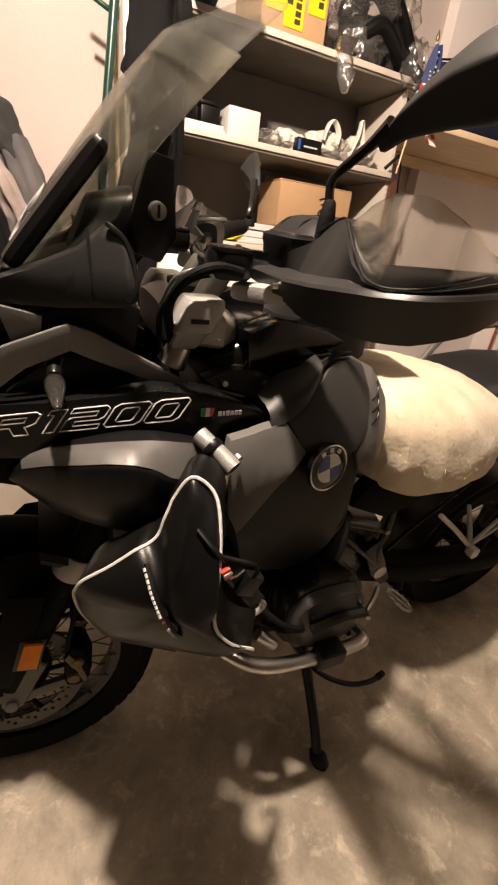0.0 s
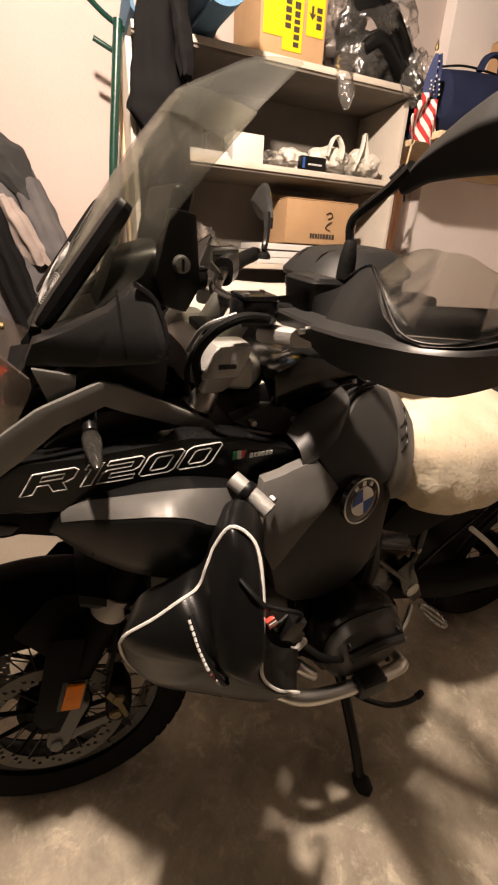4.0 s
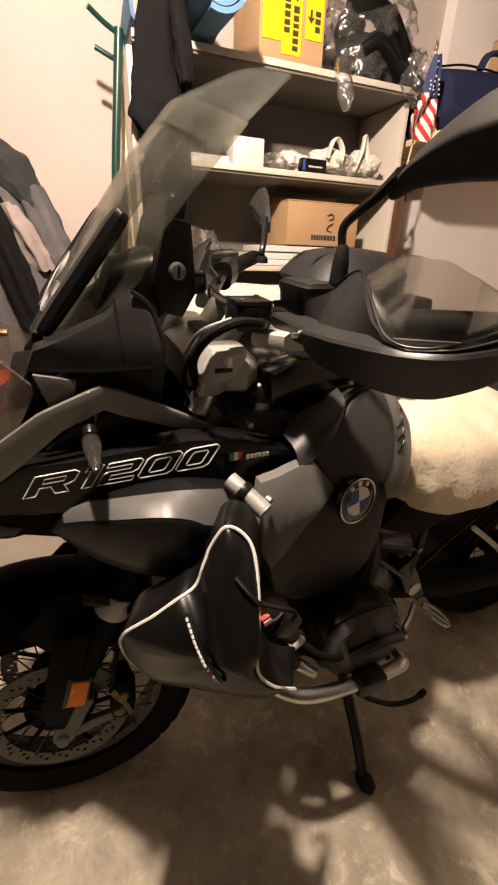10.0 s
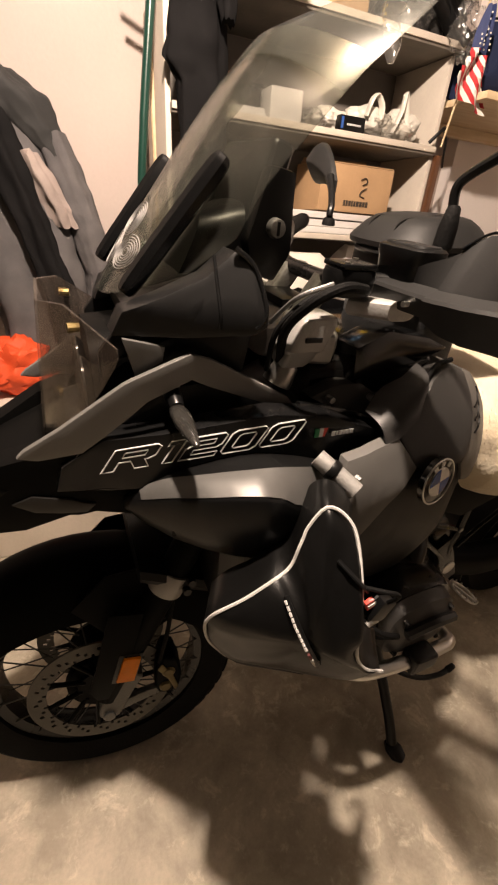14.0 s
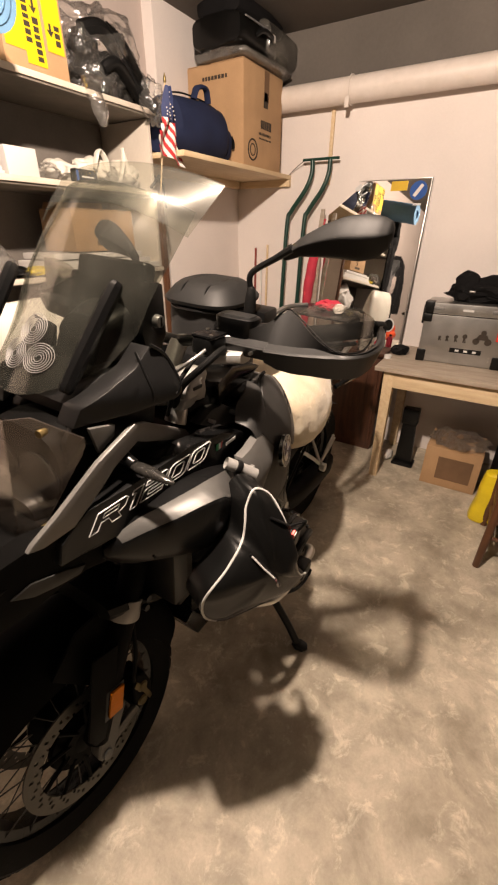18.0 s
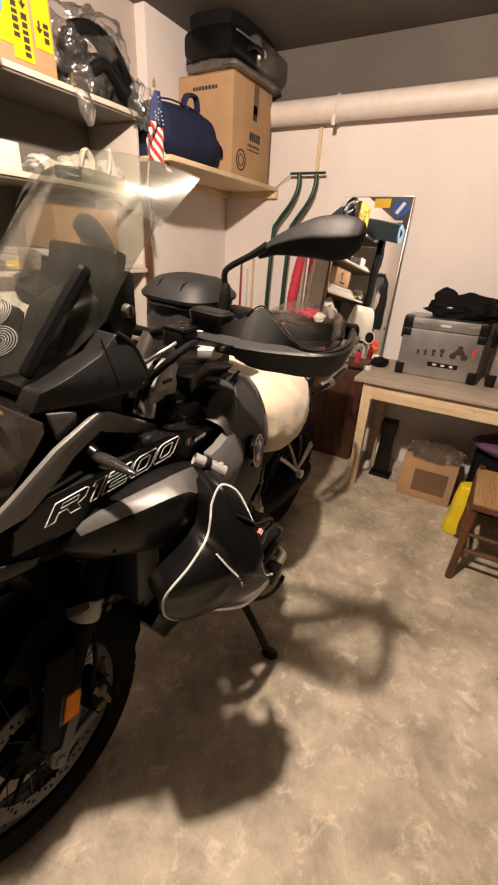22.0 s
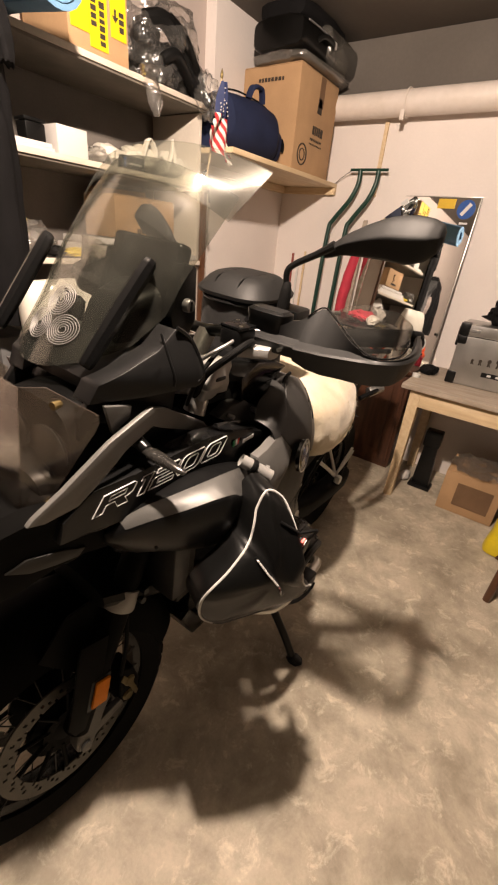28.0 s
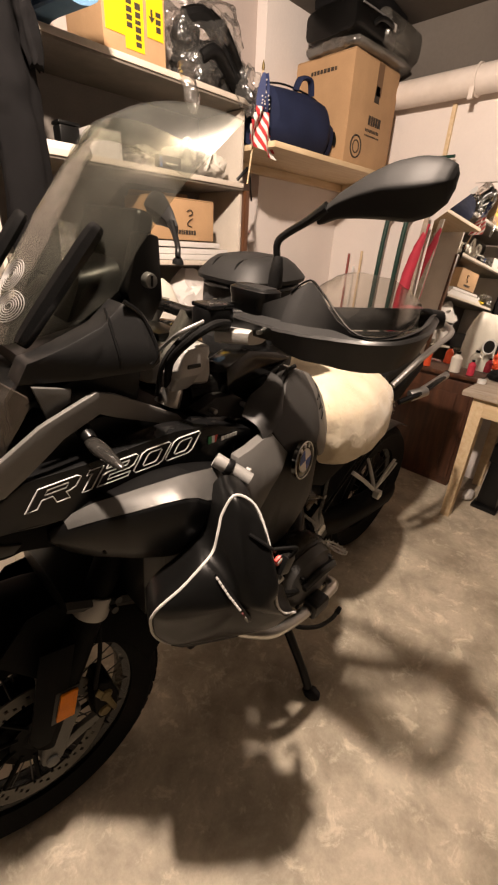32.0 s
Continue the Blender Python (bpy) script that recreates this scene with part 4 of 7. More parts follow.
part("top_bag", rough_up(loft([oval(x, 2.08, 2.455, ry, 0.045, 28, 3.4) for x, ry in ((2.20, 0.08), (2.22, 0.13), (2.30, 0.16), (2.50, 0.165), (2.66, 0.15), (2.70, 0.10))]), 0.012, 9, 8), COATB, b)
part("clear_cover", rough_up(loft([oval(x, 2.06, 2.365, ry, 0.085, 28, 4.0) for x, ry in ((2.40, 0.15), (2.42, 0.185), (2.60, 0.19), (2.76, 0.185), (2.79, 0.15))]), 0.008, 12, 3), CLOUDY, b, "clear zipped plastic cover")
part("folded_cloth", rough_up(loft([oval(x, 2.07, 2.335, ry, 0.045, 24, 3.0) for x, ry in ((2.57, 0.10), (2.59, 0.14), (2.68, 0.15), (2.74, 0.14), (2.76, 0.09))]), 0.006, 10, 2), mat("grey_green_cloth", (0.10, 0.105, 0.085), 0.8), b, "grey-green folded cloth inside")
part("zip", tube([(2.18, 1.885, 2.375), (2.3, 1.885, 2.38), (2.45, 1.885, 2.38), (2.53, 1.895, 2.375)], 0.004, 6), GREYITEM, b)
part("handle", tube([(2.30, 1.895, 2.335), (2.33, 1.868, 2.355), (2.42, 1.866, 2.355), (2.45, 1.895, 2.335)], 0.011, 8), BLACK, b)
part("buckle", box(2.44, 1.872, 2.345, 2.475, 1.885, 2.375, 0.003), WHITEC, b)
d = thing("duffel_bag", "navy blue canvas duffel bag with a carrying handle", "bag", pose(0.04, -0.015, 0))
rings = [oval(x, 2.10, 1.767 + r * 1.0, r * 1.05, r, 30, 2.15) for x, r in ((1.66, 0.07), (1.67, 0.10), (1.70, 0.118), (1.80, 0.126), (1.95, 0.130), (2.06, 0.126), (2.10, 0.112), (2.12, 0.085))]
part("body", rough_up(loft(rings), 0.010, 9, 3), NAVY, d)
part("handle", tube([(1.86, 2.03, 2.01), (1.88, 2.02, 2.055), (1.95, 2.02, 2.065), (1.98, 2.03, 2.015)], 0.02, 8, flat=0.5), NAVY, d)
part("end_pocket", rough_up(loft([oval(2.12, 2.08, 1.865, 0.085, 0.085, 20), oval(2.16, 2.08, 1.86, 0.08, 0.08, 20), oval(2.175, 2.08, 1.86, 0.06, 0.06, 20)]), 0.006, 14), NAVY, d)
part("buckle", tube([(2.165, 2.01, 1.90), (2.172, 2.0, 1.87), (2.168, 2.0, 1.84)], 0.009, 6), BLACK, d)
part("zip", tube([(1.68, 2.06, 2.003), (1.8, 2.05, 2.022), (1.98, 2.05, 2.022), (2.09, 2.06, 2.01)], 0.004, 6), BLACK, d)

# ------------------------------------------------ mirror, cabinet, table
mm = thing("wall_mirror", "frameless wall mirror with stickers leaning on the wall", "mirror", pose(2.686, 0.985, 0.727, 0, 5.3, -4.0))
part("glass", box(-0.004, 0.0, 0.0, 0.0, 0.63, 0.99, 0), MIRROR, mm)
part("backing", box(0.001, -0.001, -0.001, 0.008, 0.631, 0.991, 0.001), GREYITEM, mm)
for y0, y1, z0, z1 in ((0.0, 0.63, 0.986, 0.99), (0.0, 0.005, 0.0, 0.99)):
    part("edge_bead", box(-0.008, y0, z0, -0.0045, y1, z1, 0.001), STEEL, mm)
def disc(y, z, r, x0, x1, n=28):
    return prism([(y + r * math.cos(a), z + r * math.sin(a)) for a in np.linspace(0, 2 * math.pi, n + 1)[:-1]], x0, x1, 0, axis="x")
part("round_sticker", disc(0.445, 0.958, 0.023, -0.006, -0.0045), WHITEP, mm, "small white round sticker")
part("yellow_sticker", box(-0.006, 0.135, 0.928, -0.0045, 0.235, 0.978, 0), mat("yellow_paper", (0.80, 0.52, 0.03), 0.6), mm, "yellow paper sticker")
part("blue_sticker", disc(0.068, 0.926, 0.05, -0.006, -0.0045), BLUEP, mm, "round blue sticker with a white bar")
part("white_bar", moved(box(-0.0075, -0.010, -0.036, -0.0062, 0.010, 0.036, 0), Matrix.Translation((0, 0.068, 0.926)) @ Euler((radians(35), 0, 0)).to_matrix().to_4x4()), WHITEP, mm)
part("white_label", bars(5, 0.008, 0.012, 0.002, m=Matrix.Translation((-0.0052, 0.085, 0.848)) @ Euler((radians(90), 0, radians(-90))).to_matrix().to_4x4(), seed=8), WHITEP, mm)
part("round_sticker", disc(0.095, 0.150, 0.035, -0.006, -0.0045), BLACK, mm, "round black sticker with a white ring")
part("ring", tube([(-0.0065, 0.095 + 0.033 * math.cos(a), 0.150 + 0.04 * math.sin(a)) for a in np.linspace(0, 2 * math.pi, 25)[:-1]], 0.004, 5, 1, True), WHITEP, mm)

cab = thing("walnut_cabinet", "low dark walnut cabinet with a panelled front", "cabinet")
part("body", box(2.56, 1.04, 0.03, 2.798, 2.05, 0.70, 0.004), WALNUT, cab)
part("top", box(2.53, 1.03, 0.701, 2.798, 2.06, 0.725, 0.004), WALNUT, cab)
part("plinth", box(2.57, 1.05, 0.0, 2.798, 2.04, 0.03, 0.002), WALNUT, cab)
for y in (1.06, 1.56):
    dd = part("door", box(2.547, y, 0.06, 2.559, y + 0.47, 0.68, 0.004), WALNUT, cab)
    part("raised_panel", box(2.541, y + 0.07, 0.13, 2.548, y + 0.40, 0.61, 0.006), WALNUT, dd)
for i, (y, n, r, h, m, lab) in enumerate(((1.10, "cleaner_bottle", 0.020, 0.09, REDC, "red plastic bottle on the cabinet"), (1.19, "oil_bottle", 0.03, 0.12, WHITEB, "white plastic bottle on the cabinet"), (1.36, "spray_can", 0.024, 0.11, ORANGE, "orange spray can on the cabinet"))):
    o = thing(n, lab, "bottle", pose(2.565, y, 0.726))
    part("body", lathe([(0.001, 0), (r, 0.002), (r, h * 0.7), (r * 0.45, h * 0.85), (r * 0.4, h * 0.88)], (0, 0, 0), "z", 20), m, o)
    part("cap", lathe([(r * 0.45, h * 0.88), (r * 0.45, h), (0.001, h)], (0, 0, 0), "z", 16), BLACK, o)
solo("folded_magazine", rough_up(box(2.54, 1.41, 0.727, 2.62, 1.60, 0.738, 0.002), 0.003, 9), mat("printed_magazine", (0.55, 0.10, 0.07), 0.4, vary=0.7, scale=22, other=(0.75, 0.72, 0.68)), "folded printed magazine on the cabinet", "magazine")

tb = thing("work_table", "pine work table with a worn grey-brown top", "table")
part("tabletop", box(2.195, -0.72, 0.712, 2.798, 1.005, 0.738, 0.003), BOARD, tb)
part("apron", box(2.225, -0.66, 0.615, 2.247, 0.935, 0.711, 0.003), PINEY, tb)
part("apron", box(2.25, 0.915, 0.615, 2.76, 0.935, 0.711, 0.003), PINE, tb)
for x, y in ((2.222, 0.895), (2.222, -0.69), (2.735, 0.895), (2.735, -0.69)):
    part("leg", loft([[(x + a * 0.058, y + b * 0.058, z) for a, b in ((s, s), (1 - s, s), (1 - s, 1 - s), (s, 1 - s))] for z, s in ((0.0, 0.10), (0.615, 0.0), (0.711, 0.0))]), PINE, tb)
part("screw_head", disc(0.35, 0.665, 0.005, 2.2225, 2.225, 10), STEEL, tb)


def pannier(m, label, sticker):
    """An aluminium side case: riveted body, lid, black plastic corners, latches and handle."""
    p = thing("aluminium_pannier", label, "pannier", m, "panniers on the table")
    part("body", box(0, 0, 0, 0.235, 0.44, 0.275, 0.010, 3), ALU, p)
    lid = part("lid", box(-0.004, -0.004, 0.277, 0.239, 0.444, 0.340, 0.010, 3), ALU, p)
    part("seam", box(0.002, 0.002, 0.2745, 0.233, 0.438, 0.2775, 0), BLACK, p)
    for y in (0.04, 0.34):
        part("lid_recess", box(-0.0055, y, 0.298, -0.0035, y + 0.06, 0.316, 0.001), CAST, lid)
    part("lid_plate", box(-0.0055, 0.19, 0.300, -0.0035, 0.245, 0.312, 0), WHITEP, lid)
    for y in (-0.006, 0.396):
        for z0, z1 in ((-0.001, 0.07), (0.23, 0.275)):
            part("corner_guard", box(-0.008, y, z0, 0.05, y + 0.05, z1, 0.008), BLACK, p)
        part("lid_corner", box(-0.009, y - 0.002, 0.2785, 0.06, y + 0.052, 0.344, 0.010), BLACK, lid)
    for z in (0.04, 0.06):
        part("rivet", disc(0.06, z, 0.004, -0.003, 0, 8), STEEL, p)
    part("side_latch", box(0.09, 0.443, 0.20, 0.15, 0.462, 0.31, 0.006), BLACK, p)
    if sticker:
        x = -0.0012
        for i, (y, h) in enumerate(((0.335, 0.028), (0.295, 0.034), (0.25, 0.042), (0.205, 0.05))):
            q = part("figure_sticker", join(prism([(y, 0.13), (y + 0.007, 0.13), (y + 0.006, 0.13 + h * 0.5), (y - 0.004, 0.13 + h * 0.5)], x, 0, 0, axis="x"), prism([(y - 0.011, 0.13), (y - 0.005, 0.13), (y + 0.002, 0.13 + h * 0.5), (y - 0.004, 0.13 + h * 0.5)], x, 0, 0, axis="x"),
                     disc(y, 0.13 + h * 0.72, h * 0.26, x, 0, 12)), INK, p)
        q = part("figure_sticker", join(disc(0.085, 0.146, 0.018, x, 0, 16), disc(0.145, 0.146, 0.018, x, 0, 16), prism([(0.08, 0.155), (0.15, 0.155), (0.135, 0.185), (0.095, 0.185)], x, 0, 0, axis="x"), disc(0.115, 0.195, 0.014, x, 0, 12)), INK, p)
        part("plate_sticker", box(-0.0016, 0.105, 0.070, 0, 0.27, 0.096, 0), BLACK, p)
        for y in (0.13, 0.175, 0.22):
            part("plate_mark", box(-0.0026, y, 0.077, -0.0016, y + 0.02, 0.089, 0), WHITEP, p)
        part("red_mark", box(-0.0016, 0.035, 0.155, 0, 0.05, 0.205, 0.0), REDP, p)
    else:
        part("yellow_mark", box(-0.0016, 0.33, 0.205, 0, 0.43, 0.218, 0), YELLOW, p)
        part("yellow_mark", box(-0.0016, 0.33, 0.165, 0, 0.43, 0.172, 0), YELLOW, p)
    return p


pannier(pose(2.475, 0.39, 0.739, 0, 0, 2), "brushed aluminium pannier with black corners and dark stickers", True)
pannier(pose(2.53, -0.11, 0.739, 0, 0, 4), "brushed aluminium pannier with black corners and yellow marks", False)
hb = thing("black_holdall", "crumpled black holdall lying on the pannier lid", "bag")
part("body", rough_up(lump((2.60, 0.52, 1.135), (0.10, 0.22, 0.07), 0.3, 2.2, 3, 4, 1.081), 0.02, 14, 4), COATB, hb)
part("side_fold", rough_up(lump((2.57, 0.65, 1.15), (0.06, 0.07, 0.085), 0.3, 2.5, 9, 3), 0.014, 18), COATB, hb)
part("handle", tube([(2.56, 0.60, 1.16), (2.55, 0.62, 1.20), (2.56, 0.68, 1.20), (2.57, 0.70, 1.15)], 0.014, 8, flat=0.5), BLACK, hb)
part("strap", tube([(2.55, 0.36, 1.13), (2.54, 0.335, 1.19), (2.55, 0.375, 1.215), (2.57, 0.42, 1.16)], 0.018, 8, flat=0.5), BLACK, hb)
part("buckle", box(2.50, 0.60, 1.135, 2.51, 0.63, 1.145, 0.002), STEEL, hb)
solo("black_pouch", rough_up(lump((2.56, 0.955, 0.762), (0.07, 0.055, 0.026), 0.25, 2.2, 4, 3, 0.739), 0.008, 18), COATB, "small black pouch on the table edge", "pouch")
solo("fallen_bottle_cap", lathe([(0.001, 0), (0.022, 0), (0.022, 0.02), (0.001, 0.022)], (2.40, 0.985, 0.739), "z", 16), WHITEP, "white bottle cap on the table edge", "cap")

# under and before the table
wb = carton("window_carton", 2.32, 0.33, 0.001, 2.60, 0.645, 0.265, "brown cardboard box with a dark printed window")
part("printed_window", box(-0.002, 0.04, 0.055, 0, 0.235, 0.205, 0), CARDD, wb)
part("plastic_wrap", rough_up(lump((0.13, 0.15, 0.285), (0.15, 0.16, 0.022), 0.3, 3, 2, 4, 0.271), 0.012, 26), POLY, wb, "crumpled clear plastic")
bs = thing("black_boot_stand", "tall black plastic stand on the floor under the table", "stand")
part("foot", box(2.45, 0.72, 0.0, 2.55, 0.86, 0.022, 0.005), BLACK, bs)
part("column", prism([(0.735, 0.022), (0.845, 0.022), (0.835, 0.30), (0.755, 0.30)], 2.48, 2.53, 0.006, axis="x"), BLACK, bs)
part("head", box(2.47, 0.745, 0.302, 2.54, 0.845, 0.41, 0.008), BLACK, bs)
solo("white_slipper", rough_up(lump((2.52, 0.90, 0.03), (0.06, 0.03, 0.03), 0.2, 2.5, 3, 3, 0.0), 0.004, 20), WHITEC, "white slipper on the floor", "slipper")
solo("purple_cushion", rough_up(lump((2.52, 0.10, 0.40), (0.16, 0.20, 0.05), 0.12, 1.6, 3, 4), 0.006, 10), PURPLE, "purple foam cushion under the table", "cushion")
solo("dark_crate", box(2.36, -0.35, 0.0, 2.74, 0.26, 0.335, 0.01), COATB, "dark cloth-covered crate under the table", "crate")
solo("yellow_bag", rough_up(loft([oval(2.085 + 0.05 * z, 0.275 - 0.06 * z, z, rx, ry, 28, 3, "z") for z, rx, ry in ((0.001, 0.05, 0.062), (0.02, 0.056, 0.068), (0.06, 0.052, 0.064), (0.10, 0.05, 0.06), (0.14, 0.048, 0.056), (0.18, 0.047, 0.056), (0.22, 0.046, 0.055), (0.26, 0.045, 0.053), (0.29, 0.042, 0.05), (0.30, 0.03, 0.038))]), 0.014, 11, 2), YELLOWP, "bright yellow plastic bag standing on the floor", "bag")
solo("leaf_scrap", moved(prism([(0, 0), (0.02, 0.004), (0.03, 0.0), (0.018, -0.005)], 0, 0.002, 0, axis="z"), pose(1.18, 0.02, 0.0, 0, 0, 40)), GREENT, "tiny dry leaf on the concrete floor", "leaf")

ch = thing("rush_chair", "low brown wooden chair with a woven rush seat", "chair")
CX, CY = 1.70, 0.24
for dx, dy, lean in ((0, 0, 0.03), (0.36, 0, 0.02), (0, -0.38, 0.03), (0.36, -0.38, 0.02)):
    part("leg", rod((CX + dx - lean, CY + dy + (lean if dy == 0 else -lean) * 0.6, 0.0), (CX + dx + 0.02, CY + dy, 0.40), 0.017, 0.019, 12, 0.003), BROWNW, ch)
for z in (0.13, 0.22):
    part("rung", rod((CX + 0.005, CY, z), (CX + 0.36, CY, z), 0.010, sides=10), BROWNW, ch)
    part("rung", rod((CX + 0.005, CY - 0.38, z), (CX + 0.36, CY - 0.38, z), 0.010, sides=10), BROWNW, ch)
    part("rung", rod((CX, CY - 0.002, z + 0.03), (CX, CY - 0.38, z + 0.03), 0.010, sides=10), BROWNW, ch)
seat = part("seat_frame", box(CX - 0.015, CY - 0.40, 0.385, CX + 0.395, CY + 0.02, 0.41, 0.008), BROWNW, ch)
for i in range(38):
    y = CY - 0.392 + i * 0.0109
    part("rush_strand", rod((CX - 0.005, y, 0.416), (CX + 0.385, y, 0.413), 0.0062, sides=6), RUSH, seat)
part("backrest_post", rod((CX + 0.385, CY - 0.38, 0.41), (CX + 0.45, CY - 0.39, 0.85), 0.017, sides=12), BROWNW, ch)
part("backrest_post", rod((CX + 0.385, CY - 0.0, 0.41), (CX + 0.385, CY + 0.0, 0.43), 0.017, sides=12), BROWNW, ch)

# ---------------------------------------------------------------- the motorcycle
# its own axes: x to the tail, y to its right side, z up, the front axle near x = 0
BIKE = pose(0.14, 1.16, 0, 4, 0, 2)
bike = thing("motorcycle", "black adventure touring motorcycle resting on its side stand", "motorcycle", BIKE)


def both(fn):
    """Runs a builder for the left (-1) and the right (+1) side."""
    for s in (-1, 1):
        fn(s)


def mir(bm, s):
    """Mirrors a left-hand mesh to the right side."""
    if s > 0:
        bmesh.ops.scale(bm, vec=(1, -1, 1), verts=bm.verts)
        bmesh.ops.reverse_faces(bm, faces=bm.faces)
    return bm


# ---- wheels
def wheel(name, cx, cz, R, half, spokes, rim_r):
    hub_c = (cx, 0, cz)
    prof = []
    for k in range(13):
        a = math.pi * k / 12
        prof.append((R - 0.045 + 0.045 * math.sin(a) if 0 < k < 12 else R - 0.075, -half * math.cos(a) * (1.0 if 0 < k < 12 else 0.8)))
    prof = [(rim_r + 0.006, -half * 0.75)] + prof + [(rim_r + 0.006, half * 0.75)]
    w = part(name, lathe(prof, hub_c, "y", 72, True), RUBBER, bike, "black knobbly road tyre on a spoked rim")
    bm = bmesh.new()
    for k in range(44):
        a = 2 * math.pi * k / 44
        for s in (-1, 1):
            m = Matrix.Translation(hub_c) @ Euler((0, -a, 0)).to_matrix().to_4x4() @ Matrix.Translation((R - 0.0045, s * half * 0.36, 0)) @ Euler((0, 0, radians(22 * s))).to_matrix().to_4x4()
            bmesh.ops.create_cube(bm, size=1, matrix=m @ Matrix.Diagonal((0.012, half * 0.62, 0.034, 1)))
    part("tread_band", bevelled(bm, 0.002, 1), RUBBER, w)
    rim = part("rim", lathe([(rim_r + 0.012, -half * 0.66), (rim_r + 0.010, -half * 0.60), (rim_r - 0.012, -half * 0.45), (rim_r - 0.016, 0), (rim_r - 0.012, half * 0.45), (rim_r + 0.010, half * 0.60), (rim_r + 0.012, half * 0.66), (rim_r + 0.004, half * 0.5), (rim_r, 0), (rim_r + 0.004, -half * 0.5)], hub_c, "y", 64, True), SATIN, bike, "black wheel rim")
    for k in range(spokes):
        a = 2 * math.pi * k / spokes
        s = -1 if k % 2 else 1
        b = a + (0.32 if (k // 2) % 2 else -0.32)
        part("spoke", rod((cx + 0.042 * math.cos(b), s * 0.045, cz + 0.042 * math.sin(b)), (cx + rim_r * math.cos(a), s * half * 0.50, cz + rim_r * math.sin(a)), 0.0017, sides=6), WIRE, rim)
    hub = part("hub", lathe([(0.012, -0.075), (0.040, -0.07), (0.078, -0.058), (0.082, -0.046), (0.05, -0.03), (0.05, 0.03), (0.082, 0.046), (0.078, 0.058), (0.040, 0.07), (0.012, 0.075)], hub_c, "y", 36), DULL, bike, "black cast hub")
    return w, rim, hub


WX, WZ = -0.015, 0.322
# the bars stand turned a little to the right, and wheel and fork with them
STEER = Matrix.Translation((-0.028, -0.006, 0.318)) @ Euler((0, 0, radians(-6.5))).to_matrix().to_4x4() @ Euler((radians(-7.5), 0, 0)).to_matrix().to_4x4() @ Matrix.Translation((-WX, 0, -WZ))


def steered(ob):
    ob.matrix_local = STEER
    return ob


for piece in wheel("front_wheel", WX, WZ, 0.322, 0.060, 40, 0.232):
    steered(piece)
wheel("rear_wheel", 1.50, 0.325, 0.325, 0.085, 36, 0.205)


def brake_disc(y, s):
    """A drilled floating disc: ring with holes, spider arms and rivets."""
    bm = bmesh.new()
    N, rings_ = 120, [0.118, 0.126, 0.134, 0.143, 0.156]
    grid = [[bm.verts.new((WX + r * math.cos(2 * math.pi * k / N), y, WZ + r * math.sin(2 * math.pi * k / N))) for k in range(N)] for r in rings_]
    for j in range(4):
        for k in range(N):
            if (j == 0 and k % 6 == 1) or (j == 1 and k % 6 == 3) or (j == 2 and k % 6 == 5):
                continue
            bm.faces.new((grid[j][k], grid[j][(k + 1) % N], grid[j + 1][(k + 1) % N], grid[j + 1][k]))
    geom = bmesh.ops.extrude_face_region(bm, geom=list(bm.faces))
    bmesh.ops.translate(bm, vec=(0, s * 0.0045, 0), verts=[g for g in geom["geom"] if isinstance(g, bmesh.types.BMVert)])
    d = steered(part("brake_disc", bm, DISC, bike, "drilled steel brake disc", 20))
    for k in range(10):
        a = 2 * math.pi * k / 10
        part("disc_arm", rod((WX + 0.045 * math.cos(a), y + s * 0.012, WZ + 0.045 * math.sin(a)), (WX + 0.118 * math.cos(a + 0.16), y + s * 0.003, WZ + 0.118 * math.sin(a + 0.16)), 0.006, 0.005, 8), DULL, d)
    part("disc_carrier", lathe([(0.03, y + s * 0.01), (0.055, y + s * 0.008), (0.055, y + s * 0.016), (0.03, y + s * 0.018)], (WX, 0, WZ), "y", 32, True), DULL, d)


brake_disc(-0.082, 1)
brake_disc(0.082, -1)


# ---- fork
def fork(z, y):
    return Vector((WX - 0.03 + (z - 0.28) * 0.50, y, z))


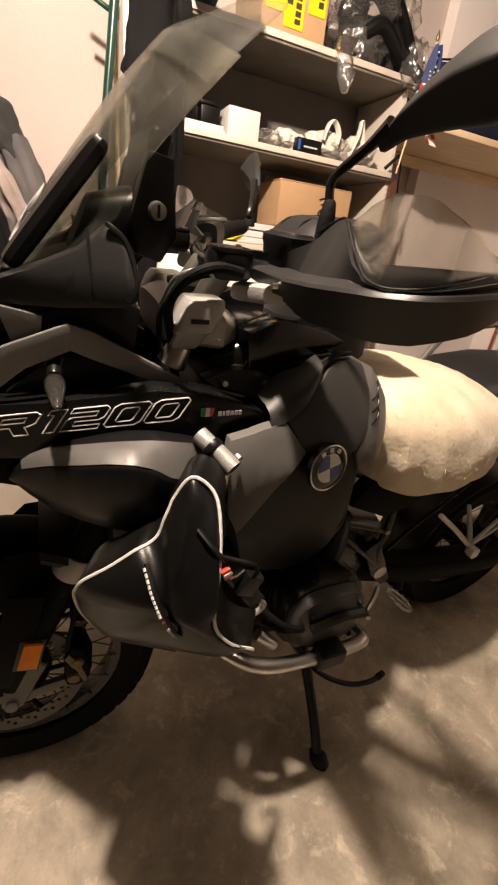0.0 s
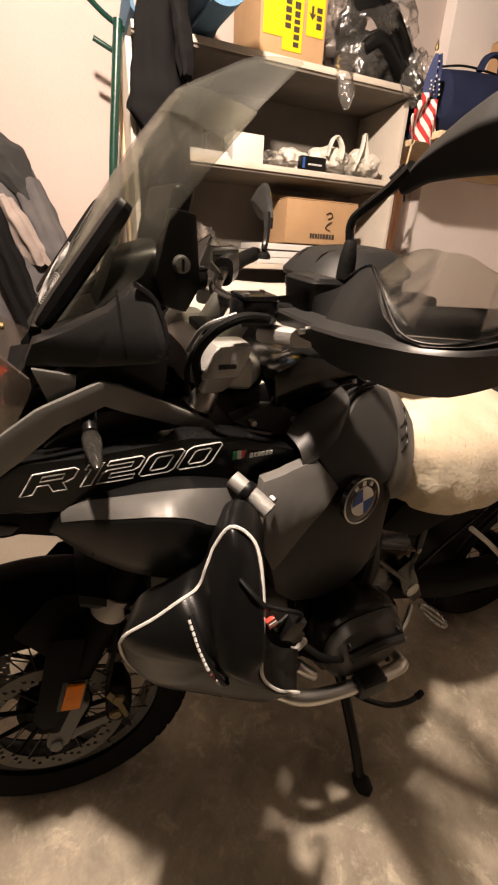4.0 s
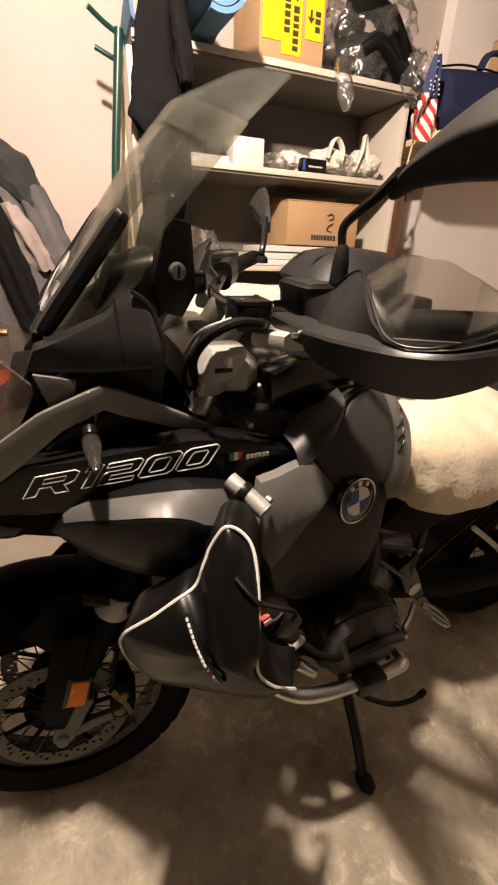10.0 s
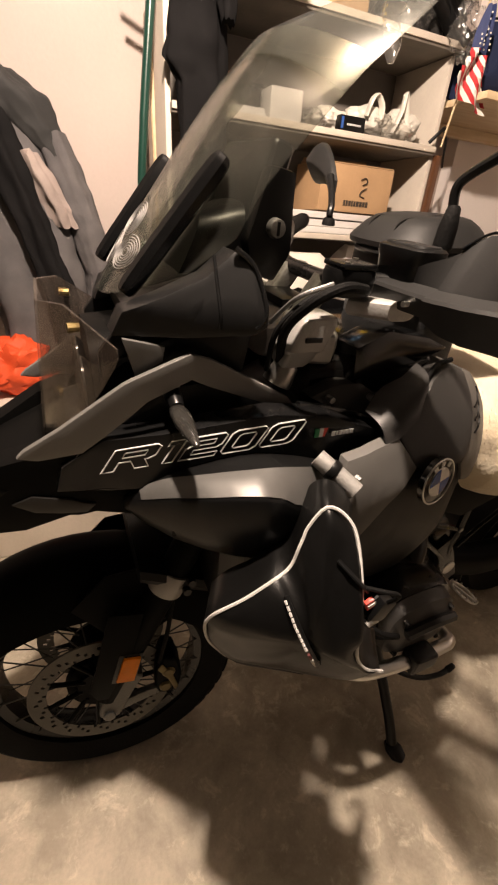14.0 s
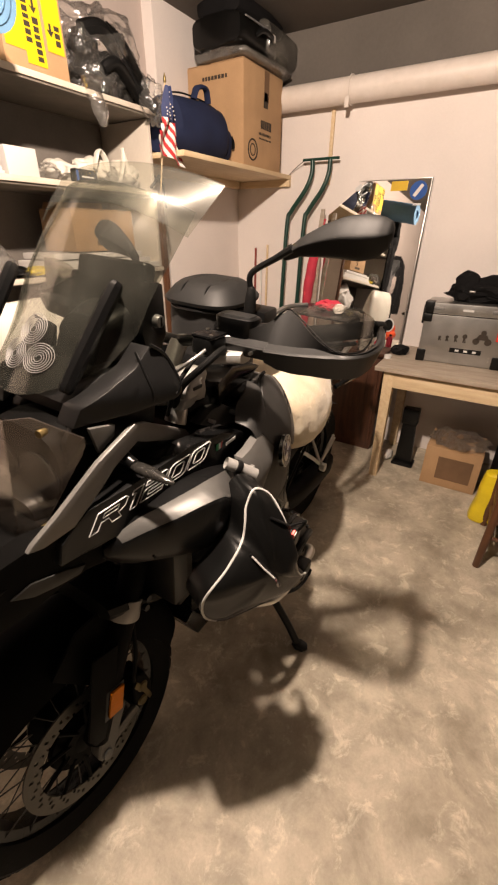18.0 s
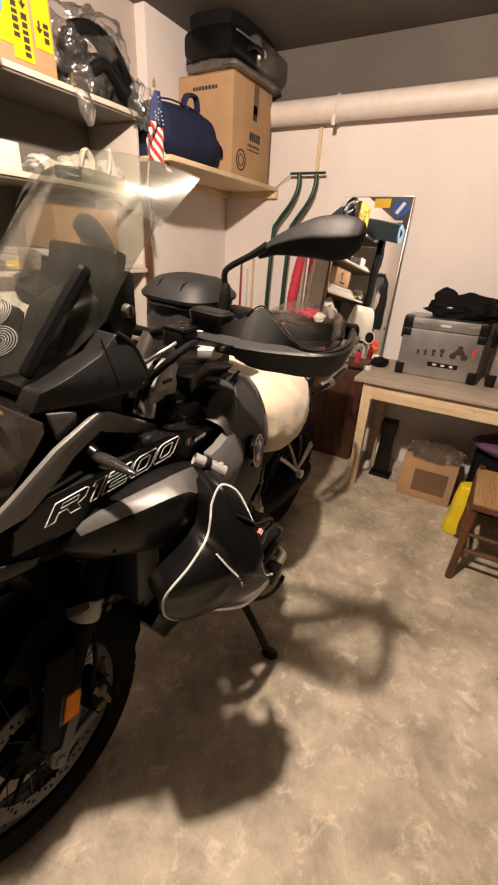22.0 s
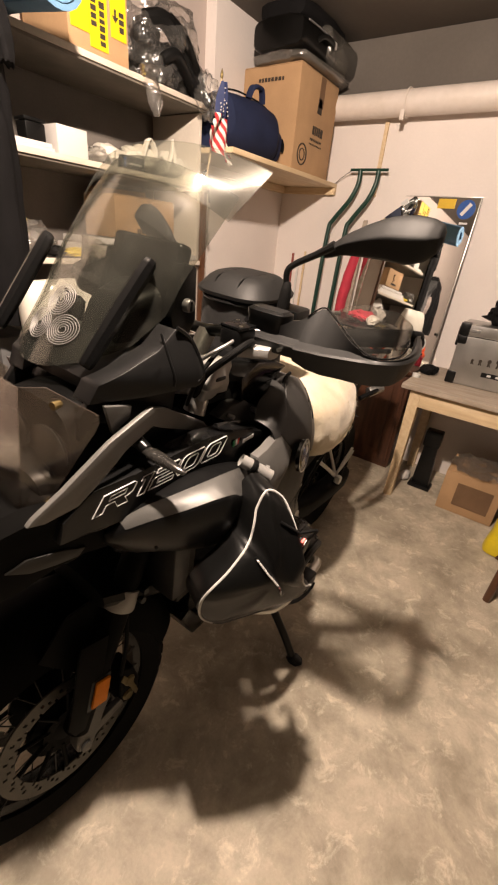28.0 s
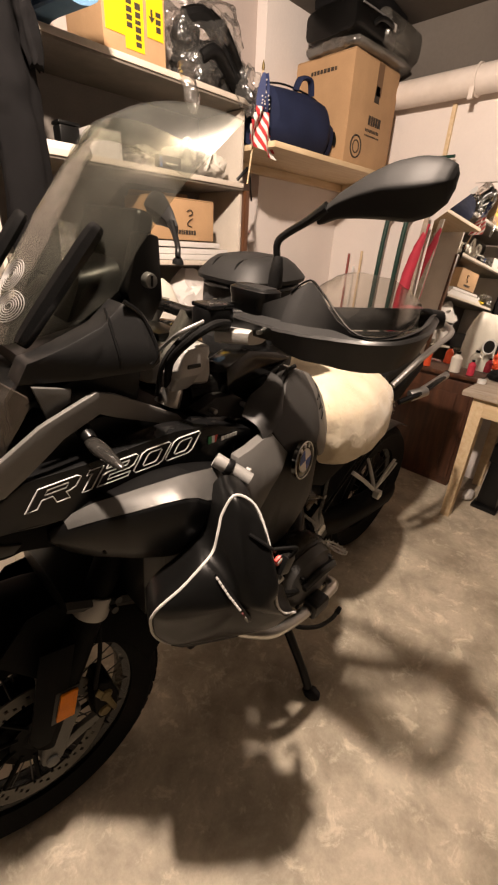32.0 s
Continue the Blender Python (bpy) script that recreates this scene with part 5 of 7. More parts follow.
def fork_leg(s):
    y = s * 0.112
    leg = steered(part("fork_leg", rod(fork(0.36, y), fork(0.64, y), 0.030, 0.030, 20), DULL, bike, "black fork leg"))
    part("upper_sleeve", rod(fork(0.64, y), fork(0.98, y), 0.030, 0.032, 20), DULL, leg)
    part("clamp_band", mir(rod(fork(0.630, -0.112), fork(0.676, -0.112), 0.037, 0.036, 22, 0.003), s), BRIDGE, leg, "grey clamp round the fork leg")
    part("clamp_bolt", mir(rod(fork(0.644, -0.118) + Vector((0.032, -0.022, 0)), fork(0.644, -0.118) + Vector((0.033, -0.036, 0)), 0.008, sides=8), s), BLACK, leg)
    part("clamp_bolt", mir(rod(fork(0.664, -0.118) + Vector((0.032, -0.022, 0)), fork(0.664, -0.118) + Vector((0.033, -0.036, 0)), 0.008, sides=8), s), BLACK, leg)
    o = [(0.030, 0.446), (0.076, 0.414), (0.052, 0.372), (0.036, 0.338), (0.020, 0.306), (-0.009, 0.296), (-0.024, 0.312), (-0.020, 0.334), (-0.004, 0.382)]
    part("axle_holder", mir(prism(o, -0.138, -0.098, 0.008, 3), s), FORKG, leg, "grey cast axle holder")
    part("axle_bolt", mir(rod((-0.002, -0.144, 0.316), (-0.002, -0.130, 0.316), 0.014, 0.011, 8, 0.002), s), FORKG, leg)
    part("leg_guard", mir(prism([(0.022, 0.610), (0.086, 0.600), (0.070, 0.540), (0.048, 0.468), (0.020, 0.410), (0.002, 0.374), (-0.022, 0.378), (-0.034, 0.408), (-0.016, 0.468), (0.002, 0.540)], -0.142, -0.136, 0.002), s), DULL, leg, "black plastic guard before the fork leg")
    part("reflector", mir(prism([(0.020, 0.428), (0.056, 0.423), (0.074, 0.486), (0.040, 0.491)], -0.150, -0.143, 0.002), s), AMBER, leg, "orange side reflector")
    part("reflector_mount", mir(prism([(0.010, 0.420), (0.058, 0.412), (0.080, 0.492), (0.032, 0.497)], -0.1428, -0.125, 0.002), s), BLACK, leg)
    cal = part("brake_caliper", mir(prism([(0.098, 0.330), (0.128, 0.318), (0.152, 0.336), (0.160, 0.372), (0.146, 0.428), (0.120, 0.440), (0.104, 0.402)], -0.126, -0.060, 0.009, 3), s), DULL, leg, "dark radial brake caliper")
    for p in ((0.122, 0.348), (0.130, 0.392)):
        part("piston_cap", mir(lathe([(0.001, -0.131), (0.011, -0.131), (0.015, -0.127), (0.015, -0.120)], (p[0], 0, p[1]), "y", 14), s), BRONZE, cal, "dull bronze piston cap")
    part("caliper_rib", mir(prism([(0.106, 0.410), (0.128, 0.372), (0.142, 0.330), (0.150, 0.340), (0.138, 0.384), (0.116, 0.424)], -0.1295, -0.1265, 0.001), s), BRONZE, cal, "dull bronze rib")
    part("caliper_bracket", mir(prism([(0.010, 0.300), (0.060, 0.318), (0.108, 0.332), (0.102, 0.352), (0.060, 0.344), (0.028, 0.334)], -0.128, -0.112, 0.004), s), FORKG, leg, "grey bracket holding the caliper")
    part("brake_hose", mir(tube([(0.11, -0.125, 0.43), (0.13, -0.13, 0.52), (0.15, -0.12, 0.62), (0.20, -0.10, 0.75)], 0.005, 8), s), RUBBER, leg)


both(fork_leg)
# mudguard over the tyre and its stays
rows = []
for a in np.linspace(radians(12), radians(196), 30):
    r = 0.356 + 0.014 * math.sin(a)
    skirt = 0.085 + 0.05 * max(0, math.sin(a)) ** 2
    rows.append([(WX + (r - skirt * (abs(t) ** 3)) * math.cos(a), t * 0.094, WZ + (r - skirt * (abs(t) ** 3)) * math.sin(a)) for t in np.linspace(-1, 1, 13)])
steered(part("front_mudguard", sheet(rows, 0.004), DULL, bike, "black front mudguard"))
both(lambda s: steered(part("mudguard_stay", mir(prism([(0.04, 0.48), (0.10, 0.50), (0.16, 0.63), (0.10, 0.68), (0.02, 0.67), (-0.05, 0.60)], -0.102, -0.096, 0.002), s), DULL, bike)))
part("telelever_arm", loft([oval(x, 0, z, w, 0.03, 16, 3) for x, z, w in ((0.06, 0.70, 0.11), (0.16, 0.66, 0.13), (0.30, 0.60, 0.15), (0.42, 0.56, 0.16))]), BLACK, bike)
part("shock_spring", tube([(0.22 + 0.035 * math.cos(a), 0.035 * math.sin(a), 0.62 + a * 0.0075) for a in np.linspace(0, 44, 110)], 0.006, 6, 1), SATIN, bike)

# ---- inner body, dark and mostly hidden by the side panels
part("inner_fairing", loft([oval(x, 0, z, w, h, 20, 3.2) for x, z, w, h in ((-0.02, 1.00, 0.06, 0.03), (0.06, 0.98, 0.10, 0.07), (0.16, 0.92, 0.13, 0.13), (0.30, 0.86, 0.15, 0.16), (0.42, 0.84, 0.17, 0.18), (0.52, 0.82, 0.17, 0.18))]), BLACK, bike)
part("engine_block", loft([oval(x, 0, z, w, h, 20, 3.5) for x, z, w, h in ((0.34, 0.50, 0.12, 0.14), (0.42, 0.48, 0.15, 0.19), (0.62, 0.47, 0.155, 0.20), (0.80, 0.46, 0.14, 0.17), (0.95, 0.46, 0.11, 0.12))]), SATIN, bike, "black engine block")
part("sump_guard", prism([(0.30, 0.42), (0.36, 0.30), (0.74, 0.26), (0.80, 0.29), (0.78, 0.31), (0.40, 0.34), (0.33, 0.44)], -0.13, 0.13, 0.006), SATIN, bike)
for s in (-1, 1):
    part("radiator", mir(box(0.18, -0.19, 0.66, 0.23, -0.07, 0.92, 0.006), s), BLACK, bike)


part("radiator_core", box(0.245, -0.15, 0.56, 0.305, 0.15, 0.95, 0.01), BLACK, bike)

# ---- tank
tank = part("tank", loft([oval(x, 0, z, w, h, 36, 3.0) for x, z, w, h in ((0.31, 0.93, 0.13, 0.09), (0.38, 0.92, 0.19, 0.11), (0.46, 0.91, 0.215, 0.14), (0.54, 0.905, 0.22, 0.16), (0.60, 0.90, 0.205, 0.155), (0.66, 0.90, 0.17, 0.13), (0.72, 0.90, 0.13, 0.09), (0.76, 0.90, 0.09, 0.05))]), MATTE, bike, "matte graphite fuel tank")


def flank(x, z):
    """How far out the tank's left side stands: full at the badge, drawn in above, behind and below."""
    return -0.272 + 3.0 * max(0, z - 0.925) ** 2 + 0.30 * max(0, 0.80 - z) + 2.6 * max(0, x - 0.56) ** 2 + 0.22 * max(0, 0.42 - x)


def tank_side(s):
    lower = [(0.372, 0.835), (0.434, 0.928), (0.470, 0.985), (0.520, 1.035), (0.580, 1.030), (0.606, 0.985), (0.606, 0.905), (0.612, 0.845), (0.622, 0.765), (0.618, 0.705), (0.575, 0.668), (0.520, 0.655), (0.455, 0.682), (0.400, 0.745)]
    part("tank_panel", mir(shell(lower, 0.05, lambda x, z: flank(x, z) + 0.004, 0.01, 0.006, 5), s), TANKLOW, bike, "dark graphite tank panel", 60)
    q = [(0.338, 0.970), (0.348, 1.007), (0.392, 1.020), (0.439, 1.030), (0.460, 1.004), (0.477, 0.981), (0.428, 0.930), (0.398, 0.887), (0.368, 0.842), (0.350, 0.880)]
    tilt = lambda x, z: -0.280 + 0.40 * max(0, z - 0.95) + 0.22 * max(0, 0.38 - x)
    part("silver_panel", mir(shell(q, 0.012, tilt, 0.008, 0.003, 3), s), TANKGREY, bike, "brushed silver-grey side panel", 60)
    rows = []
    for (x0, y0, z0), (x1, y1, z1) in (((0.412, -0.190, 1.052), (0.414, -0.250, 1.022)), ((0.432, -0.178, 1.070), (0.438, -0.250, 1.031)), ((0.455, -0.170, 1.082), (0.452, -0.246, 1.036)), ((0.495, -0.165, 1.092), (0.480, -0.238, 1.054)), ((0.535, -0.150, 1.108), (0.518, -0.205, 1.080))):
        rows.append([(x0 + (x1 - x0) * k, y0 + (y1 - y0) * k - 0.012 * math.sin(math.pi * k), z0 + (z1 - z0) * k + 0.008 * math.sin(math.pi * k)) for k in np.linspace(0, 1, 7)])
    part("tank_trim", mir(sheet(rows, 0.004), s), MATTE, bike, "dark trim panel above the silver panel", 50)
    knee = [(0.445, 1.029), (0.482, 1.052), (0.518, 1.076), (0.539, 1.092), (0.564, 1.103), (0.601, 1.106), (0.625, 1.096), (0.627, 1.063), (0.618, 1.031), (0.604, 0.999), (0.582, 0.973), (0.547, 0.966), (0.505, 0.968), (0.475, 0.984)]
    part("knee_panel", mir(shell(knee, 0.06, lambda x, z: flank(x, z) - 0.004, 0.01, 0.006, 6), s), MATTE, bike, "dark tank shoulder", 60)
    part("knee_edge", mir(tube([(x, flank(x, z) - 0.002, z) for x, z in ((0.438, 1.036), (0.476, 1.060), (0.512, 1.084), (0.536, 1.100), (0.564, 1.111), (0.601, 1.114))], 0.0045, 8), s), RUBBER, bike, "black rubber edge")
    pad = [(0.625, 1.100), (0.653, 1.090), (0.672, 1.067), (0.688, 1.035), (0.682, 0.993), (0.670, 0.944), (0.650, 0.915), (0.600, 0.930), (0.585, 0.966), (0.605, 0.998), (0.620, 1.031), (0.628, 1.063)]
    part("tank_pad", mir(shell(pad, 0.05, lambda x, z: flank(x, z) - 0.001, 0.01, 0.006, 4), s), SATINPAD, bike, "grey rubber tank pad", 60)
    for k in range(3):
        x, z = 0.640 + 0.005 * k, 1.016 + 0.018 * k
        part("pad_rib", mir(tube([(x + dx, flank(x + dx, z + dz) - 0.001, z + dz) for dx, dz in ((-0.014, -0.008), (0.002, -0.004), (0.012, 0.006), (0.012, 0.016))], 0.0018, 6, 4), s), BLACK, bike)
    # round badge of plain quarters
    c = Vector((0.515, -0.283, 0.958))
    turn = Euler((radians(-8), 0, radians(10))).to_matrix().to_4x4()
    m = Matrix.Translation(c) @ turn
    bd = part("badge", mir(moved(lathe([(0.001, -0.004), (0.036, -0.004), (0.041, -0.002), (0.042, 0.006), (0.001, 0.006)], (0, 0, 0), "y", 48), m), s), GLOSSB, bike, "round badge with blue and white quarters")
    part("badge_rim", mir(moved(tube([(0.0405 * math.cos(a), -0.004, 0.0405 * math.sin(a)) for a in np.linspace(0, 2 * math.pi, 49)[:-1]], 0.0016, 6, 1, True), m), s), STEEL, bd)
    part("badge_inner_rim", mir(moved(tube([(0.0255 * math.cos(a), -0.0045, 0.0255 * math.sin(a)) for a in np.linspace(0, 2 * math.pi, 41)[:-1]], 0.0010, 6, 1, True), m), s), STEEL, bd)
    for k in range(4):
        o = [(0, 0)] + [(0.0248 * math.cos(a), 0.0248 * math.sin(a)) for a in np.linspace(k * math.pi / 2 + 0.15, (k + 1) * math.pi / 2 + 0.15, 9)]
        part("badge_quarter", mir(moved(prism(o, -0.0062, -0.004, 0), m), s), (WHITEP, BLUEP)[k % 2], bd)
    for k in range(3):
        part("badge_mark", mir(moved(box(-0.004, -0.0056, 0.029, 0.004, -0.004, 0.037, 0), m @ Euler((0, radians(-32 + 32 * k), 0)).to_matrix().to_4x4()), s), WHITEP, bd)


both(tank_side)


# ---- front side panels
def side_fairing(s):
    up = [(-0.045, 0.965), (-0.035, 1.0), (0.02, 1.035), (0.10, 1.042), (0.25, 1.066), (0.33, 1.062), (0.42, 1.03), (0.50, 0.985), (0.48, 0.97), (0.36, 0.975), (0.24, 0.968), (0.10, 0.955), (0.02, 0.955)]
    f = lambda x, z: -0.146 - 0.19 * max(0, min(x, 0.35)) - 0.05 * (1.0 - z)
    pn = part("decal_panel", mir(shell(up, 0.03, f, 0.01, 0.004), s), SATIN, bike, "black side panel with an outlined number")
    tx = bmesh.new()
    zero = [[(0.12, 0), (0.88, 0), (1, 0.12), (1, 0.88), (0.88, 1), (0.12, 1), (0, 0.88), (0, 0.12)], [(0.32, 0.2), (0.68, 0.2), (0.74, 0.27), (0.74, 0.73), (0.68, 0.8), (0.32, 0.8), (0.26, 0.73), (0.26, 0.27)]]
    arr = [[(0, 0), (0, 1), (0.88, 1), (1, 0.88), (1, 0.5), (0.88, 0.38), (0.8, 0.38), (1, 0), (0.7, 0), (0.5, 0.38), (0.26, 0.38), (0.26, 0)], [(0.26, 0.58), (0.26, 0.8), (0.74, 0.8), (0.74, 0.58)]]
    one = [[(0.4, 0), (0.95, 0), (0.95, 1), (0.1, 1), (0.1, 0.8), (0.4, 0.8)]]
    two = [[(0, 0), (1, 0), (1, 0.2), (0.26, 0.2), (0.26, 0.4), (0.88, 0.4), (1, 0.5), (1, 0.88), (0.88, 1), (0, 1), (0, 0.8), (0.74, 0.8), (0.74, 0.6), (0.12, 0.6), (0, 0.5)]]
    for glyph, u0, u1 in ((arr, 0.0, 0.235), (one, 0.265, 0.36), (two, 0.385, 0.575), (zero, 0.60, 0.79), (zero, 0.81, 1.0)):
        for loop in glyph:
            pts = []
            for a, h in loop:
                u = u0 + (u1 - u0) * a
                x = 0.012 + u * 0.265 + h * 0.022
                z = 0.985 + 0.036 * u + h * (0.035 + 0.003 * u)
                pts.append((x, f(x, z) - 0.0012, z))
            tube(pts, 0.0012, 5, 1, True, bm=tx)
    part("number_outline", mir(tx, s), DECAL, pn, "silver outlined number")
    for k, m in enumerate((mat("flag_green", (0.02, 0.25, 0.08), 0.4), WHITEP, REDP)):
        part("flag_sticker", mir(box(0.312 + 0.007 * k, f(0.32, 1.03) - 0.002, 1.028, 0.319 + 0.007 * k, f(0.32, 1.03), 1.042, 0), s), m, pn)
    part("sticker_print", mir(bars(6, 0.005, 0.008, 0.0018, m=Matrix.Translation((0.337, f(0.35, 1.02) - 0.002, 1.031)) @ Euler((radians(90), 0, 0)).to_matrix().to_4x4(), seed=2), s), WHITEP, pn)
    SC = ((0.040, -0.142, 0.930, -0.149, 0.925, -0.147, 0.913, -0.138, 0.906), (0.065, -0.156, 0.954, -0.180, 0.945, -0.172, 0.898, -0.145, 0.876), (0.096, -0.180, 0.979, -0.214, 0.967, -0.206, 0.890, -0.160, 0.856), (0.134, -0.205, 0.994, -0.250, 0.986, -0.240, 0.888, -0.175, 0.845), (0.170, -0.222, 1.004, -0.272, 0.997, -0.262, 0.884, -0.185, 0.838), (0.200, -0.234, 1.010, -0.286, 1.000, -0.274, 0.880, -0.190, 0.832), (0.225, -0.240, 1.012, -0.286, 0.990, -0.274, 0.876, -0.190, 0.828), (0.250, -0.243, 1.010, -0.281, 0.968, -0.268, 0.872, -0.185, 0.824), (0.285, -0.244, 1.004, -0.274, 0.950, -0.260, 0.870, -0.180, 0.822), (0.320, -0.238, 0.994, -0.262, 0.938, -0.248, 0.870, -0.170, 0.826), (0.350, -0.222, 0.978, -0.236, 0.925, -0.222, 0.872, -0.160, 0.834), (0.368, -0.185, 0.950, -0.192, 0.915, -0.184, 0.880, -0.150, 0.850))

    def ring(x, lift=0.0):
        i = next((k for k in range(len(SC) - 1) if SC[k][0] <= x <= SC[k + 1][0]), len(SC) - 2)
        t = (x - SC[i][0]) / (SC[i + 1][0] - SC[i][0])
        iy, iz, cy, cz, ly, lz, by, bz = [SC[i][q] + (SC[i + 1][q] - SC[i][q]) * t for q in range(1, 9)]
        top = [(iy + (cy - iy) * k, iz + (cz - iz) * k + 0.004 * math.sin(math.pi * k) + lift) for k in (0.0, 0.25, 0.5, 0.75, 0.94)]
        low = [(cy + (ly - cy) * k - 0.008 * math.sin(math.pi * k), cz + (lz - cz) * k) for k in (0.04, 0.35, 0.7, 1.0)]
        return [(x, *q) for q in [(-0.11, iz - 0.02)] + top + low + [(by, bz), (-0.11, bz + 0.01)]]

    xs = list(np.linspace(0.040, 0.368, 40))
    lw = part("air_scoop", mir(loft([ring(x) for x in xs]), s), BLACK, bike, "satin black air scoop panel", 40)
    part("scoop_plate", mir(sheet([ring(x, 0.0022)[1:6] for x in np.linspace(0.060, 0.330, 28)], 0.0015), s), SILVER, lw, "satin grey upper face of the scoop", 50)
    part("scoop_screw", mir(rod((0.098, -0.214, 0.905), (0.098, -0.206, 0.905), 0.005, 0.004, 10), s), BLACK, lw)
    # grey bar running to the beak
    o = [(-0.085, 1.018), (-0.075, 1.028), (-0.030, 1.056), (0.05, 1.113), (0.062, 1.119), (0.136, 1.148), (0.165, 1.139), (0.30, 1.062), (0.315, 1.045), (0.30, 1.039), (0.165, 1.099), (0.138, 1.112), (0.080, 1.087), (0.025, 1.042), (-0.007, 1.018), (-0.060, 1.012)]
    part("beak_bar", mir(shell(o, 0.002, lambda x, z: -0.152 + 0.10 * max(0, 0.06 - x) + 0.12 * max(0, x - 0.16), 0.008, 0.005, 2), s), GREYBAR, bike, "grey satin bar from the beak to the tank")
    part("inner_cheek", mir(shell([(0.05, 1.04), (0.11, 1.09), (0.16, 1.09), (0.29, 1.04), (0.20, 1.03)], 0.02, lambda x, z: -0.118, 0.01, 0.003, 1), s), BLACK, bike)
    # side of the beak, running forward from the number panel
    bk = [(0.062, 0.968), (0.056, 0.925), (0.050, 0.893), (0.0, 0.912), (-0.035, 0.908), (-0.10, 0.868), (-0.16, 0.850), (-0.24, 0.852), (-0.30, 0.872), (-0.28, 0.90), (-0.20, 0.945), (-0.12, 0.98), (-0.06, 1.008), (0.0, 1.015), (0.05, 0.998)]
    part("beak_side", mir(shell(bk, 0.03, lambda x, z: -0.140 + 0.48 * max(0, -x - 0.02), 0.012, 0.006, 2), s), DULL, bike, "black side panel of the beak")
    part("beak_insert", mir(shell([(0.002, 0.928), (-0.012, 0.916), (-0.080, 0.908), (-0.110, 0.918), (-0.080, 0.938), (-0.030, 0.940)], 0.01, lambda x, z: -0.144 + 0.48 * max(0, -x - 0.02), 0.006, 0.002, 1), s), MATTE, bike, "grey insert in the beak's side")
    # indicator on its short stalk
    ind = part("indicator_stalk", mir(rod((0.117, -0.12, 1.090), (0.115, -0.164, 1.080), 0.014, 0.010, 12, 0.002), s), SATIN, bike)
    part("indicator_lens", mir(loft([[(0.115 + hx * math.cos(t), y, 1.078 - 0.04 * (-0.16 - y) + hz * math.sin(t)) for t in np.linspace(0, 2 * math.pi, 17)[:-1]] for y, hx, hz in ((-0.158, 0.006, 0.006), (-0.163, 0.011, 0.008), (-0.178, 0.0135, 0.010), (-0.200, 0.0125, 0.010), (-0.225, 0.009, 0.007), (-0.246, 0.005, 0.004), (-0.250, 0.002, 0.002))]), s), mat("smoked_indicator", (0.035, 0.033, 0.03), 0.12, coat=0.5, vary=0.4, scale=60), ind, "smoked glass indicator")
    # shoulder plate between bar and tank
    part("shoulder_plate", mir(shell([(0.335, 1.062), (0.384, 1.079), (0.426, 1.080), (0.469, 1.054), (0.500, 1.036), (0.504, 1.010), (0.490, 0.985), (0.447, 1.006), (0.382, 1.040)], 0.02, lambda x, z: -0.158 - 0.12 * (x - 0.3) + 0.5 * max(0, z - 1.03), 0.01, 0.004, 3), s), MATTE, bike)
    part("bolt", mir(rod((0.439, -0.176, 1.061), (0.439, -0.160, 1.061), 0.0065, 0.005, 10), s), STEEL, bike)
    part("bolt", mir(rod((0.364, -0.166, 1.063), (0.364, -0.150, 1.063), 0.005, 0.004, 10), s), STEEL, bike)
    part("upper_edge", mir(tube([(0.30, -0.165, 1.064), (0.36, -0.165, 1.05), (0.43, -0.17, 1.03), (0.48, -0.18, 1.01)], 0.006, 8), s), GLOSSB, bike)


both(side_fairing)
part("beak", loft([oval(x, 0, z, w, h, 16, 2.6) for x, z, w, h in ((-0.30, 0.88, 0.02, 0.008), (-0.24, 0.905, 0.06, 0.018), (-0.14, 0.935, 0.09, 0.03), (-0.04, 0.96, 0.115, 0.04), (0.04, 0.965, 0.12, 0.045))]), DULL, bike, "black beak over the front wheel")

# ---- headlight and its scratched clear guard
hl = part("headlight", loft([oval(x, 0.0, z, w, h, 24, 3) for x, z, w, h in ((0.16, 1.07, 0.08, 0.07), (0.07, 1.07, 0.100, 0.085), (0.02, 1.07, 0.095, 0.08))]), DULL, bike, "twin headlight in a black housing")
for y, r in ((-0.05, 0.045), (0.05, 0.040)):
    part("reflector_bowl", lathe([(r, -0.004), (r * 0.75, 0.008), (r * 0.3, 0.03), (0.001, 0.034)], (0.014, y, 1.07), "x", 28), BOWL, hl, "dull chrome bowl")
    part("lens", lathe([(0.001, -0.012), (r * 0.6, -0.010), (r, -0.003), (r, 0.0)], (0.011, y, 1.07), "x", 28), CLEAR, hl)
def guard_x(y, z):
    """The guard's flat middle with two wings bent back."""
    return -0.046 + 1.35 * max(0, abs(y) - 0.062) + 0.10 * (z - 1.08)


rows = []
for z, half in ((0.955, 0.066), (0.975, 0.078), (1.05, 0.102), (1.12, 0.124), (1.136, 0.128), (1.150, 0.127), (1.192, 0.086), (1.194, 0.084)):
    rows.append([(guard_x(y, z), y, z) for y in [half * u for u in (-1, -0.9, -0.75)] + list(np.linspace(-0.062, 0.062, 7)) + [half * u for u in (0.75, 0.9, 1)]])
gd = part("light_guard", sheet(rows, 0.004), LIGHTG, bike, "scratched clear guard before the headlight", 12)
for y, z in ((-0.092, 1.168), (0.092, 1.168), (-0.088, 1.0), (0.088, 1.0)):
    part("guard_bolt", rod((guard_x(y, z) - 0.006, y, z), (guard_x(y, z) + 0.008, y * 0.98, z), 0.0065, 0.0055, 10), GOLD, gd, "brass-coloured bolt")
both(lambda s: part("guard_bracket", mir(prism([(0.03, 1.10), (0.07, 1.13), (0.085, 1.16), (0.05, 1.165), (0.03, 1.14)], -0.104, -0.092, 0.003), s), BLACK, gd))
